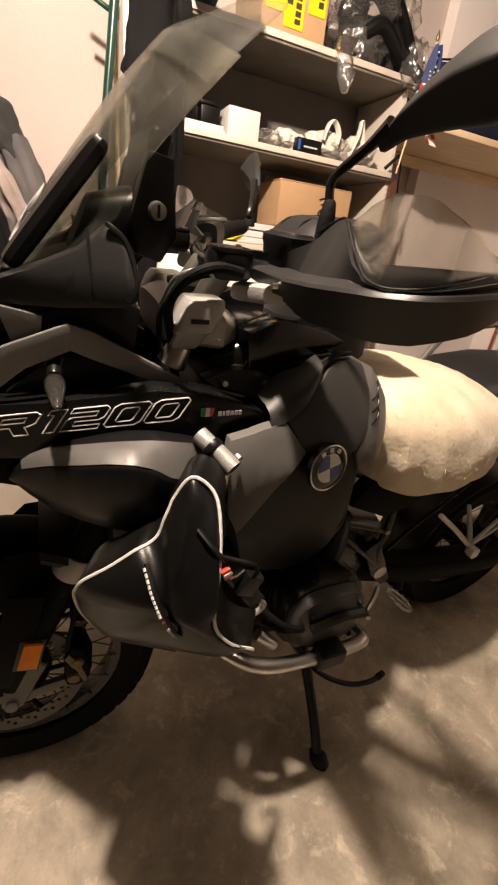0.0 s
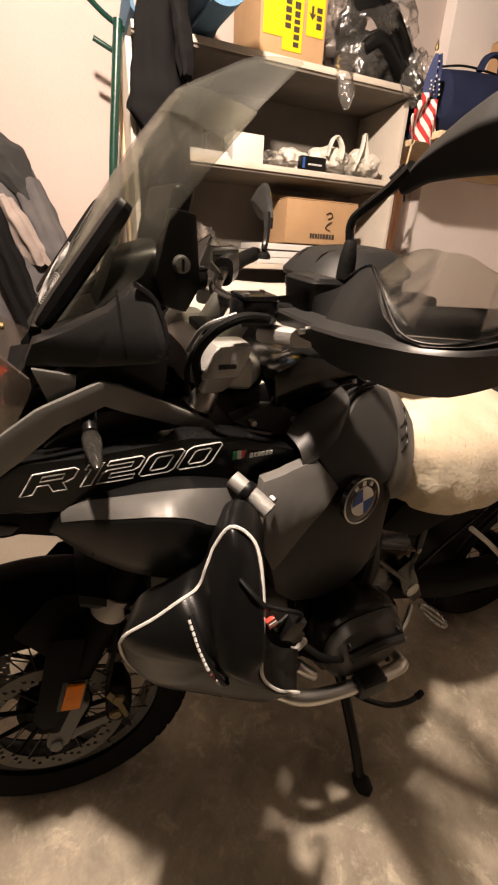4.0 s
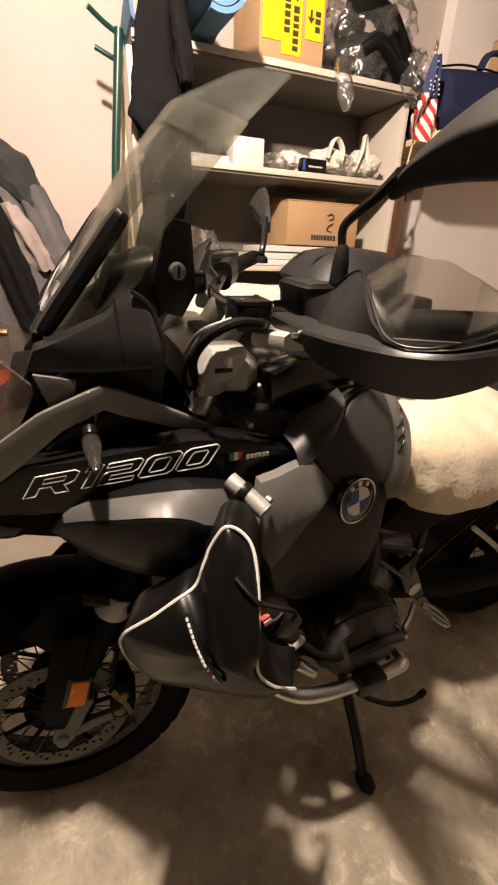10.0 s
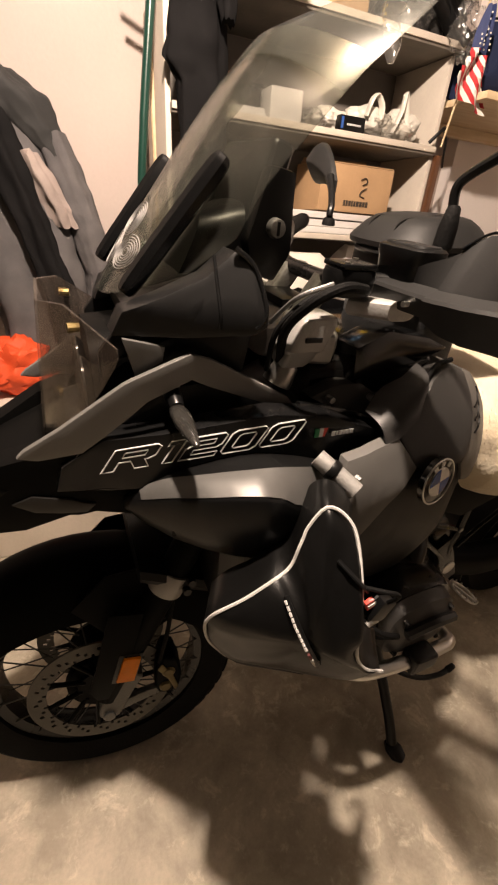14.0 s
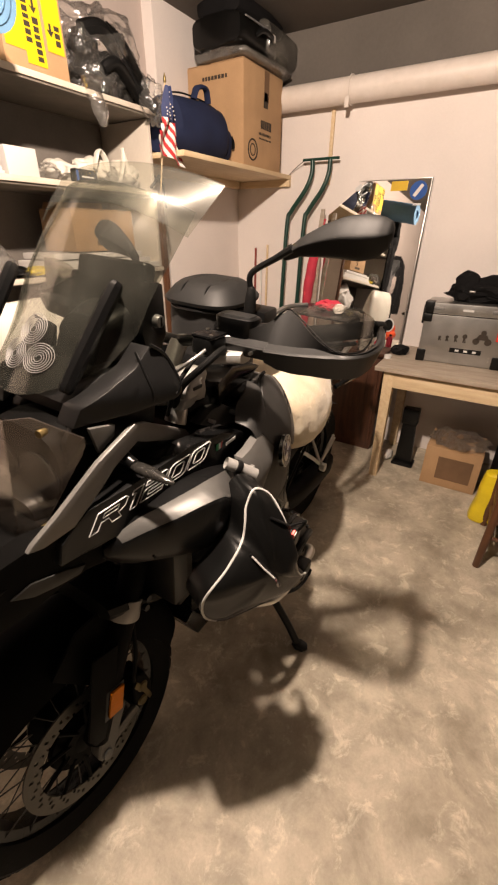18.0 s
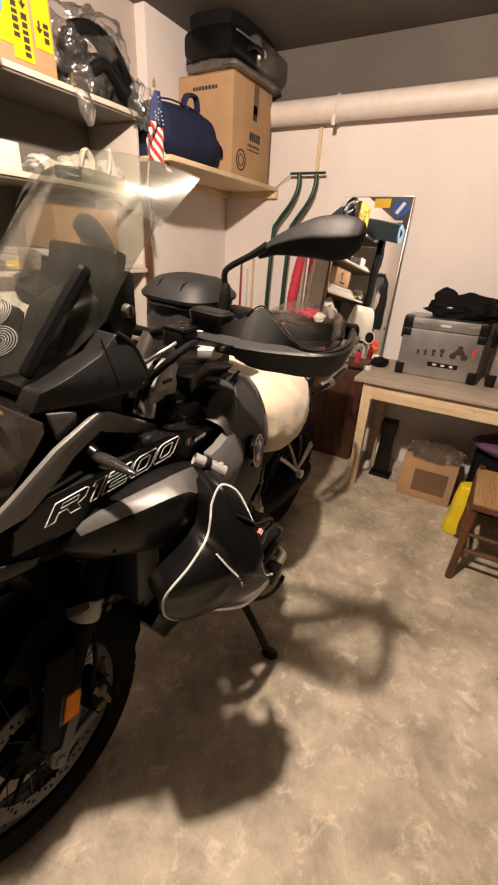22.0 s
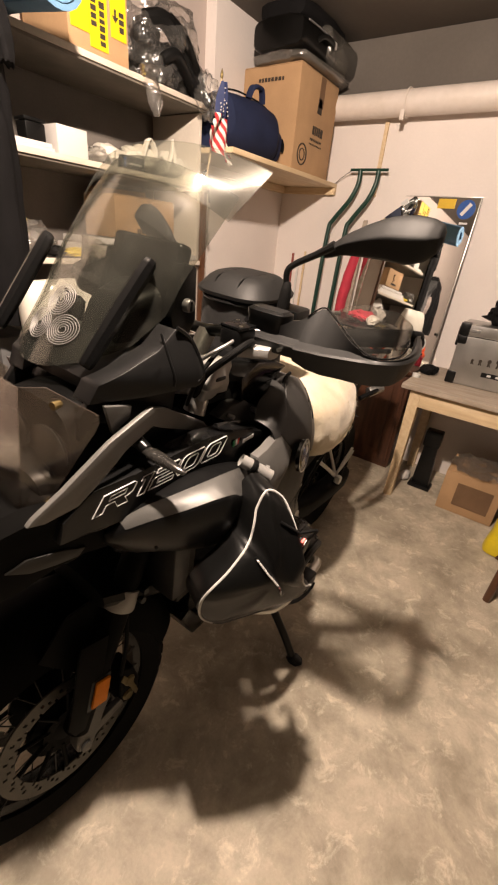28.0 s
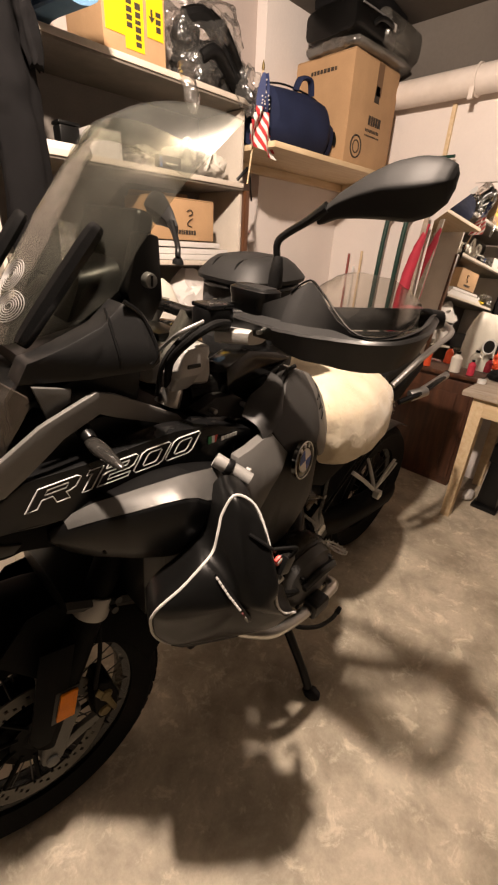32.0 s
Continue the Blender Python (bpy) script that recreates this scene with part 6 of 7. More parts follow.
both(lambda s: part("side_marker", mir(prism([(0.055, 1.166), (0.108, 1.153), (0.104, 1.133), (0.069, 1.114)], -0.134, -0.126, 0.002), s), SILVER, bike))

# ---- windscreen
CEN = [(0.049, 1.183), (0.104, 1.269), (0.174, 1.365), (0.235, 1.446), (0.294, 1.510), (0.367, 1.544)]
EDG = [(0.150, 1.232), (0.208, 1.276), (0.236, 1.337), (0.291, 1.404), (0.353, 1.471), (0.409, 1.526)]
LIP = [(0.108, 1.218), (0.155, 1.262), (0.210, 1.322), (0.278, 1.401), (0.336, 1.464), (0.389, 1.515)]
MID = 0.05
WID = [0.135, 0.150, 0.163, 0.170, 0.172, 0.165]


def screen_point(v, u, edge=EDG, extra=0.0):
    i = max(0, min(int(v), 4))
    f = v - i
    c = [CEN[i][q] + (CEN[i + 1][q] - CEN[i][q]) * f for q in (0, 1)]
    e = [edge[i][q] + (edge[i + 1][q] - edge[i][q]) * f for q in (0, 1)]
    w = WID[i] + (WID[i + 1] - WID[i]) * f
    k = abs(u) ** 2.2
    w += extra
    return (c[0] + (e[0] - c[0]) * k, MID + w * u, c[1] + (e[1] - c[1]) * k)


US = np.linspace(-1, 1, 33)
ws = part("windscreen", sheet([[screen_point(t * 3.98, u) for u in US] for t in np.linspace(0, 1, 24)], 0.003), SMOKE, bike, "tall smoked plastic windscreen, scratched, with a reflected wall painted as haze")
part("wind_deflector", sheet([[screen_point(5 - t * 1.5, u, LIP, 0.042 - 0.026 * t) for u in US] for t in np.linspace(0, 1, 12)], 0.003), DEFLECT, ws, "clip-on upper deflector")
both(lambda s: part("screen_rail", moved(mir(tube([(0.075, -0.058, 1.201), (0.081, -0.0585, 1.209), (0.106, -0.060, 1.241), (0.150, -0.064, 1.297), (0.180, -0.067, 1.335), (0.194, -0.069, 1.353), (0.199, -0.0695, 1.360)], [0.0085, 0.0125, 0.0138, 0.0138, 0.0138, 0.0125, 0.0085], 8), s), Matrix.Translation((-0.003, 0.124, 0.002) if s > 0 else (-0.003, -0.007, 0.002))), SATIN, ws, "black screen rail"))
for yy, zz in ((0.038, 1.282), (0.01, 1.242), (0.062, 1.242)):
    pts = []
    for a in np.linspace(0, 6 * 2 * math.pi, 130):
        r = 0.004 + 0.0235 * a / (12 * math.pi)
        u = yy + r * math.cos(a)
        t = (zz + r * math.sin(a) * 0.86)
        i = next((k for k in range(5) if CEN[k][1] <= t <= CEN[k + 1][1]), 0)
        f = (t - CEN[i][1]) / (CEN[i + 1][1] - CEN[i][1])
        w = WID[i] + (WID[i + 1] - WID[i]) * f
        k = (abs(u - MID) / w) ** 2.2
        pts.append((CEN[i][0] + (CEN[i + 1][0] - CEN[i][0]) * f + (EDG[i][0] - CEN[i][0]) * k - 0.004, u, t))
    part("spiral_sticker", tube(pts, 0.0007, 5, 1), STICKER, ws, "white spiral sticker")
# fairing cheeks below the screen
def cheek(s):
    o = [(0.046, 1.162), (0.060, 1.192), (0.105, 1.212), (0.157, 1.238), (0.192, 1.268), (0.213, 1.254), (0.223, 1.215), (0.222, 1.190), (0.205, 1.180), (0.13, 1.168)]
    f = lambda x, z: -0.100 - 0.48 * max(0, min(0.18, x - 0.03)) + 0.55 * max(0, z - 1.20)
    ck = part("fairing_cheek", mir(shell(o, 0.03, f, 0.01, 0.005, 5), s), CHEEK, bike, "dark matte fairing cheek", 60)
    part("seam", mir(tube([(0.168, f(0.168, z) - 0.0002, z) for z in (1.184, 1.20, 1.225, 1.25, 1.262)], 0.0022, 6, 3), s), BLACK, ck)
    part("cheek_edge", mir(tube([(0.190, -0.145, 1.272), (0.212, -0.158, 1.252), (0.221, -0.181, 1.207), (0.208, -0.184, 1.188)], 0.0035, 8), s), SATIN, bike)
    part("cheek_inner", mir(shell([(0.05, 1.13), (0.20, 1.185), (0.24, 1.16), (0.23, 1.10), (0.13, 1.10)], 0.05, lambda x, z: -0.11, 0.01, 0.004, 1), s), BLACK, bike)
both(cheek)
# instrument pod and screen bracket
pod = part("instrument_pod", loft([oval(x, 0, z, w, h, 20, 3.5, "x", 0.45) for x, z, w, h in ((0.16, 1.25, 0.05, 0.05), (0.20, 1.255, 0.068, 0.06), (0.255, 1.265, 0.068, 0.062), (0.27, 1.266, 0.06, 0.055))]), BLACK, bike, "black instrument pod")
both(lambda s: part("screen_bracket", mir(prism([(0.225, 1.275), (0.25, 1.36), (0.285, 1.355), (0.292, 1.262), (0.27, 1.225), (0.235, 1.235)], -0.098, -0.070, 0.006), s), BLACK, bike, "black screen bracket"))
both(lambda s: part("adjuster_knob", mir(rod((0.262, -0.096, 1.292), (0.262, -0.110, 1.292), 0.0125, 0.011, 18, 0.002), s), CAST, bike, "metal adjuster knob"))
part("knob_slot", box(0.260, -0.1115, 1.284, 0.2635, -0.1095, 1.300, 0), BLACK, bike)
nav = part("navigation_unit", moved(box(-0.016, -0.085, 0.0, 0.016, 0.085, 0.105, 0.012, 3), pose(0.248, 0.0, 1.285, 0, 14, 0)), BLACK, bike, "black navigation unit behind the screen")
part("unit_screen", moved(box(0.0165, -0.070, 0.012, 0.0185, 0.070, 0.093, 0.002), pose(0.248, 0.0, 1.285, 0, 14, 0)), GLOSSB, nav)
part("dash_cowl", loft([oval(x, 0, z, w, h, 22, 3.0) for x, z, w, h in ((0.070, 1.175, 0.085, 0.010), (0.095, 1.185, 0.100, 0.018), (0.14, 1.200, 0.108, 0.024), (0.18, 1.210, 0.108, 0.022), (0.20, 1.212, 0.095, 0.014))]), BLACK, bike, "dark dash cowl under the screen")

# ---- handlebar, clamps and controls
part("fork_bridge", loft([oval(x, 0, z, w, h, 20, 4) for x, z, w, h in ((0.275, 1.135, 0.09, 0.03), (0.31, 1.14, 0.135, 0.035), (0.365, 1.135, 0.14, 0.035), (0.40, 1.13, 0.10, 0.025))]), BRIDGE, bike, "grey cast fork bridge")
def stanchion(s):
    cl = part("stanchion_clamp", mir(loft([oval(0.300 + 0.42 * (z - 1.11), -0.118, z, rx, ry, 28, 6.0, "z") for z, rx, ry in ((1.112, 0.019, 0.020), (1.118, 0.023, 0.024), (1.134, 0.026, 0.028), (1.140, 0.032, 0.033), (1.176, 0.032, 0.033), (1.186, 0.028, 0.029))]), s), BRIDGE, bike, "silver cast fork clamp")
    part("clamp_slot", mir(box(0.304, -0.1535, 1.154, 0.332, -0.148, 1.161, 0.001), s), BLACK, cl)
    part("stanchion_foot", mir(rod((0.285, -0.118, 1.080), (0.300, -0.118, 1.112), 0.024, 0.019, 20, 0.003), s), STEEL, bike, "bright fork stanchion")
    part("lever_perch", mir(loft([oval(0.385 + 0.012 * k, -0.15 - 0.03 * k, 1.205 + 0.004 * k, 0.024, 0.014, 14, 3, "y") for k in range(3)]), s), BRIDGE, bike, "cast lever perch")
    part("clutch_line", mir(tube([(0.272, -0.10, 1.17), (0.278, -0.15, 1.215), (0.305, -0.165, 1.232), (0.335, -0.165, 1.240)], 0.0035, 8), s), CAST, bike, "braided steel line")
    part("bar_riser", mir(loft([oval(0.35 + 0.02 * k, -0.055, 1.17 + 0.03 * k, 0.022, 0.018, 14, 3, "z") for k in range(3)]), s), CAST, bike)
    g = lambda q, z=0.0, dx=0.0: Vector((0.385 + 0.13 * q + 0.10 * q * q + dx, -0.10 - 0.325 * q, 1.232 + 0.040 * q + z))
    part("handlebar", mir(tube([(0.385, 0.0, 1.222), (0.38, -0.055, 1.224), g(0), g(0.35), g(0.7), g(1.0)], 0.0125, 12), s), SATIN, bike, "black handlebar")
    grip = part("grip", mir(tube([g(0.52), g(0.75), g(0.98)], 0.0185, 14), s), RUBBER, bike, "black rubber grip")
    part("bar_end_weight", mir(rod(g(0.98), g(1.03), 0.018, 0.015, 16, 0.003), s), BLACK, grip, "black bar end weight")
    part("switch_block", mir(loft([oval(g(q).x, g(q).y, g(q).z, 0.024, 0.030, 14, 3, "y") for q in (0.36, 0.42, 0.50, 0.53)]), s), BLACK, bike, "black switch block")
    part("lever", mir(tube([g(0.33, -0.012, -0.030), g(0.42, -0.016, -0.045), g(0.65, -0.020, -0.050), g(0.92, -0.020, -0.045)], [0.009, 0.008, 0.006, 0.007], 8, flat=0.7), s), SATIN, bike, "black lever")
    rv = part("reservoir", mir(loft([oval(0.352, -0.155, z, rx, ry, 18, 4, "z") for z, rx, ry in ((1.222, 0.026, 0.022), (1.228, 0.031, 0.026), (1.248, 0.032, 0.027), (1.256, 0.030, 0.025))]), s), BLACK, bike, "black fluid reservoir")
    part("reservoir_cap", mir(box(0.324, -0.180, 1.2565, 0.380, -0.130, 1.264, 0.004), s), SATIN, rv)
    for dx, dy in ((0.333, -0.172), (0.371, -0.138)):
        part("cap_screw", mir(rod((dx, dy, 1.264), (dx, dy, 1.266), 0.004, sides=8), s), STEEL, rv)
    # clutch and brake lines
    part("control_hose", mir(tube([(0.36, -0.185, 1.235), (0.315, -0.20, 1.24), (0.28, -0.19, 1.22), (0.27, -0.15, 1.175), (0.285, -0.12, 1.12), (0.30, -0.10, 1.05)], 0.007, 10), s), RUBBER, bike, "black control hose")
    part("control_cable", mir(tube([(0.345, -0.14, 1.225), (0.30, -0.15, 1.215), (0.262, -0.14, 1.17), (0.27, -0.11, 1.10)], 0.0045, 8), s), RUBBER, bike)
    # hand guard: a flared shell round the bar end
    line = [Vector(q) for q in ((0.392, -0.130, 0), (0.392, -0.215, 0), (0.392, -0.285, 0), (0.395, -0.345, 0), (0.405, -0.408, 0), (0.432, -0.446, 0), (0.492, -0.456, 0), (0.571, -0.438, 0))]
    fine_line = spline(line, 20)

    def at(k, o, z):
        """A point of the guard: k along its bent line, o outwards, at height z."""
        i = min(max(int(round(k * 20)), 0), len(fine_line) - 1)
        tg = (fine_line[min(i + 1, len(fine_line) - 1)] - fine_line[max(i - 1, 0)]).normalized()
        p = fine_line[i] - Vector((-tg.y, tg.x, 0)) * o
        return Vector((p.x, p.y, z))

    GA = ((0.0, 1.256, 1.238, 1.224), (1.0, 1.270, 1.238, 1.216), (1.50, 1.290, 1.239, 1.217), (1.66, 1.299, 1.240, 1.216), (1.95, 1.314, 1.241, 1.210), (2.10, 1.315, 1.242, 1.207), (2.60, 1.300, 1.244, 1.205), (3.2, 1.280, 1.248, 1.208), (3.7, 1.265, 1.252, 1.209), (4.2, 1.261, 1.255, 1.211), (5.0, 1.268, 1.260, 1.216), (6.0, 1.280, 1.268, 1.230), (6.7, 1.288, 1.275, 1.250), (7.0, 1.288, 1.278, 1.262))
    rings = []
    for i in range(len(GA) - 1):
        for t in np.linspace(0, 1, 5)[:-1] if i < len(GA) - 2 else np.linspace(0, 1, 5):
            k, zt, zr, zb = [GA[i][q] + (GA[i + 1][q] - GA[i][q]) * t for q in range(4)]
            o = 0.011 if k > 1.62 else 0.0
            w = min(1.0, max(0.0, (zt - zr) / 0.03))
            prof = [(o - 0.85 * (zt - zr) + 0.008 * w, zt), (o - 0.020 * w - 0.0015, zr + 0.004 + 0.008 * w), (o - 0.003, zr + 0.004), (o, zr), (o - 0.0015, zr - 0.006), (o - 0.30 * (zr - zb), zb), (o - 0.30 * (zr - zb) - 0.008, zb + 0.002), (o - 0.012, zr), (o - 0.020 * w - 0.009, zr + 0.008 * w), (o - 0.85 * (zt - zr) + 0.008 * w - 0.006, zt - 0.001)]
            rings.append([at(k, *q) for q in prof])
    hg = part("hand_guard", mir(loft(rings), s), SHELL, bike, "black plastic hand guard", 24)
    rows = []
    for k in np.linspace(2.2, 6.9, 22):
        low = 1.285 - 0.028 * min(1, max(0, k - 2.2) / 1.8) + 0.006 * max(0, k - 5)
        high = low + 0.012 + 0.072 * math.sin(math.pi * min(1, max(0, (k - 2.15) / 4.9)) ** 0.8)
        lean = 0.45 - 0.38 * min(1, max(0, (k - 2.5) / 1.5))
        rows.append([at(k, -0.012 - lean * (z - 1.25), z) for z in np.linspace(low, high, 6)])
    part("clear_deflector", mir(sheet(rows, 0.003), s), CLEAR, hg, "clear smoked deflector")
    part("guard_edge", mir(tube([at(k, 0.016 - 0.85 * max(0, z - 1.246), z) for k, z in ((1.66, 1.297), (2.02, 1.317), (2.6, 1.303), (3.2, 1.283), (3.7, 1.267), (4.2, 1.263), (5.0, 1.269), (6.0, 1.281), (6.7, 1.289))], 0.0016, 8), s), GLOSSB, hg)
    part("guard_screw", mir(rod(at(1.2, 0.006, 1.228), at(1.2, -0.002, 1.228), 0.004, sides=8), s), STEEL, hg)
    # mirror
    def swing(bm):
        """The right-hand mirror stands lower and turned back."""
        if s > 0:
            for v in bm.verts:
                v.co.z -= 0.055 * min(1, max(0, (v.co.z - 1.283) / 0.075))
            bmesh.ops.rotate(bm, cent=(0.43, 0.10, 0), matrix=Euler((0, 0, radians(-18))).to_matrix(), verts=bm.verts)
        return bm

    stem = part("mirror_stem", swing(mir(tube([(0.490, -0.168, 1.285), (0.490, -0.166, 1.33), (0.488, -0.164, 1.358), (0.492, -0.176, 1.374), (0.498, -0.215, 1.398), (0.50, -0.25, 1.420)], [0.0065, 0.0065, 0.0065, 0.0065, 0.007, 0.010], 10), s)), BLACK, bike, "black mirror stem")
    part("rubber_boot", swing(mir(lathe([(0.010, 0.0), (0.0135, 0.004), (0.0125, 0.03), (0.009, 0.052), (0.006, 0.056)], (0.490, -0.168, 1.283), "z", 16), s)), RUBBER, stem)
    prof = [(-0.232, 1.404, 0.010), (-0.265, 1.424, 0.018), (-0.305, 1.437, 0.028), (-0.345, 1.446, 0.036), (-0.385, 1.449, 0.040), (-0.415, 1.453, 0.034), (-0.432, 1.458, 0.022), (-0.437, 1.461, 0.008)]
    hull = [[prof[i][q] + (prof[i + 1][q] - prof[i][q]) * t for q in range(3)] for i in range(len(prof) - 1) for t in (0, 0.25, 0.5, 0.75)] + [list(prof[-1])]
    hull = [[hull[i][0]] + [(hull[max(0, i - 1)][q] + 2 * hull[i][q] + hull[min(len(hull) - 1, i + 1)][q]) / 4 for q in (1, 2)] for i in range(len(hull))]
    skin = [(0.012, 1.0), (0.0, 1.0), (-0.16, 0.90), (-0.34, 0.70), (-0.52, 0.44), (-0.66, 0.20), (-0.72, 0.08), (-0.735, 0.0), (-0.70, -0.08), (-0.56, -0.34), (-0.38, -0.62), (-0.18, -0.86), (0.0, -0.99), (0.012, -1.0)]
    head = part("mirror_housing", swing(mir(loft([[(0.505 + (u * h if u < 0 else u * 0.6), y, z + v * h) for u, v in skin] for y, z, h in hull]), s)), HOUSING, bike, "black mirror housing", 50)
    part("mirror_glass", swing(mir(loft([[(0.5145 + x, y + h * 0.0, z + h * 0.82 * math.sin(a)) for a, x in ((-1.2, 0), (0, 0), (1.2, 0), (1.2, 0.001), (0, 0.001), (-1.2, 0.001))] for y, z, h in prof[2:-1]]), s)), MIRROR, head)


both(stanchion)
tank_box = part("clutch_reservoir", loft([oval(0.432, -0.174, z, rx, ry, 28, 4.5, "z") for z, rx, ry in ((1.240, 0.020, 0.036), (1.246, 0.024, 0.040), (1.272, 0.026, 0.043), (1.278, 0.028, 0.045), (1.286, 0.028, 0.045), (1.289, 0.024, 0.041))]), BLACK, bike, "black clutch fluid reservoir", 40)
part("reservoir_lid", loft([oval(0.432, -0.174, z, rx, ry, 28, 4.5, "z") for z, rx, ry in ((1.2892, 0.021, 0.038), (1.2915, 0.020, 0.037))]), HOUSING, tank_box, "matte lid", 40)
part("ignition_cover", box(0.315, -0.05, 1.175, 0.375, 0.05, 1.19, 0.005), BLACK, bike)

# black trim between bar and tank
both(lambda s: part("console_cheek", mir(shell([(0.40, 1.14), (0.46, 1.165), (0.55, 1.15), (0.60, 1.13), (0.53, 1.105), (0.46, 1.08), (0.41, 1.08)], 0.05, lambda x, z: -0.15, 0.01, 0.005, 1), s), GLOSSB, bike, "gloss black console"))
part("console", loft([oval(x, 0, z, w, h, 18, 3) for x, z, w, h in ((0.36, 1.06, 0.10, 0.05), (0.44, 1.08, 0.14, 0.06), (0.56, 1.09, 0.15, 0.05), (0.64, 1.05, 0.13, 0.04))]), GLOSSB, bike)

# ---- engine side, crash bars, pegs and stands
def cylinder(s):
    cy = part("cylinder", mir(lathe([(0.075, -0.13), (0.085, -0.135), (0.085, -0.26), (0.075, -0.262)], (0.56, 0, 0.50), "y", 32), s), SATIN, bike, "black boxer cylinder")
    cy.matrix_local = Matrix.Translation((0.035, -0.02 * s, 0.075))
    for k in range(7):
        y = -0.15 - k * 0.016
        part("cooling_fin", mir(lathe([(0.07, y), (0.094, y), (0.094, y - 0.005), (0.07, y - 0.005)], (0.56, 0, 0.50), "y", 32, True), s), SATIN, cy)
    part("cylinder_head", mir(loft([oval(0.565, y, 0.50, rx, rz, 24, 3.4, "y") for y, rx, rz in ((-0.258, 0.098, 0.085), (-0.30, 0.104, 0.088), (-0.315, 0.100, 0.084))]), s), SATIN, cy)
    cov = part("valve_cover", mir(loft([oval(0.565, y, 0.50, rx, rz, 24, 3.0, "y") for y, rx, rz in ((-0.3155, 0.094, 0.080), (-0.34, 0.090, 0.074), (-0.355, 0.072, 0.056), (-0.36, 0.040, 0.028))]), s), ENGINE, cy, "dark grey valve cover")
    for dx, dz in ((-0.06, 0.05), (0.06, 0.05), (-0.06, -0.05), (0.06, -0.05)):
        part("cover_bolt", mir(rod((0.565 + dx, -0.335, 0.50 + dz), (0.565 + dx, -0.357, 0.50 + dz), 0.008, 0.006, 8), s), BLACK, cov)
    part("plug_cover", mir(tube([(0.50, -0.362, 0.53), (0.565, -0.366, 0.545), (0.63, -0.362, 0.53)], 0.012, 8), s), BLACK, cov)
    part("exhaust_header", mir(tube([(0.50, -0.22, 0.44), (0.45, -0.20, 0.42), (0.42, -0.15, 0.37), (0.46, -0.09, 0.30), (0.62, -0.08, 0.26)], 0.018, 14), s), FORKG, bike, "dull steel exhaust header")
    part("intake_tube", mir(tube([(0.62, -0.22, 0.58), (0.68, -0.19, 0.64), (0.74, -0.12, 0.68)], 0.030, 14), s), BLACK, bike)
    part("cable_loop", mir(tube([(0.43, -0.30, 0.66), (0.47, -0.33, 0.63), (0.52, -0.335, 0.60), (0.50, -0.30, 0.56), (0.46, -0.28, 0.58)], 0.006, 8), s), RUBBER, bike)
    part("cable_loop", mir(tube([(0.58, -0.28, 0.60), (0.63, -0.30, 0.62), (0.67, -0.28, 0.58), (0.66, -0.24, 0.52)], 0.006, 8), s), RUBBER, bike)
    part("hose_fitting", mir(rod((0.44, -0.30, 0.575), (0.475, -0.32, 0.55), 0.014, 0.011, 12, 0.002), s), STEEL, bike)


both(cylinder)


def crash_bar(s):
    cb = part("crash_bar", mir(tube([(0.35, -0.20, 0.53), (0.365, -0.27, 0.535), (0.400, -0.318, 0.535), (0.440, -0.340, 0.527), (0.50, -0.350, 0.520), (0.58, -0.354, 0.514), (0.65, -0.354, 0.510), (0.690, -0.350, 0.508), (0.702, -0.330, 0.500), (0.700, -0.27, 0.48)], 0.0150, 14), s), STEEL, bike, "polished steel crash bar")
    part("bar_pad", mir(prism([(0.556, 0.496), (0.628, 0.494), (0.626, 0.538), (0.560, 0.544)], -0.378, -0.336, 0.010, 3), s), BLACK, cb, "black rubber pad strapped to the bar")
    part("bar_upright", mir(tube([(0.35, -0.20, 0.58), (0.335, -0.235, 0.70), (0.33, -0.255, 0.85), (0.335, -0.262, 0.96)], 0.0125, 12), s), STEEL, cb)
    part("bar_elbow", mir(tube([(0.300, -0.238, 1.016), (0.310, -0.252, 1.008), (0.324, -0.270, 0.997), (0.338, -0.292, 0.985)], 0.0135, 14, caps=False), s), BRIDGE, cb, "open end of the steel tube")
    part("bar_bore", mir(rod((0.3355, -0.288, 0.9875), (0.3372, -0.2905, 0.9858), 0.0118, sides=14), s), BLACK, cb)
    part("bar_clip", mir(rod((0.312, -0.2545, 1.0065), (0.319, -0.2635, 1.001), 0.0165, 0.0165, 16, 0.003), s), BLACK, cb)
    part("bar_bolt", mir(rod((0.350, -0.270, 0.992), (0.353, -0.278, 0.990), 0.006, sides=8), s), CAST, cb)


both(crash_bar)


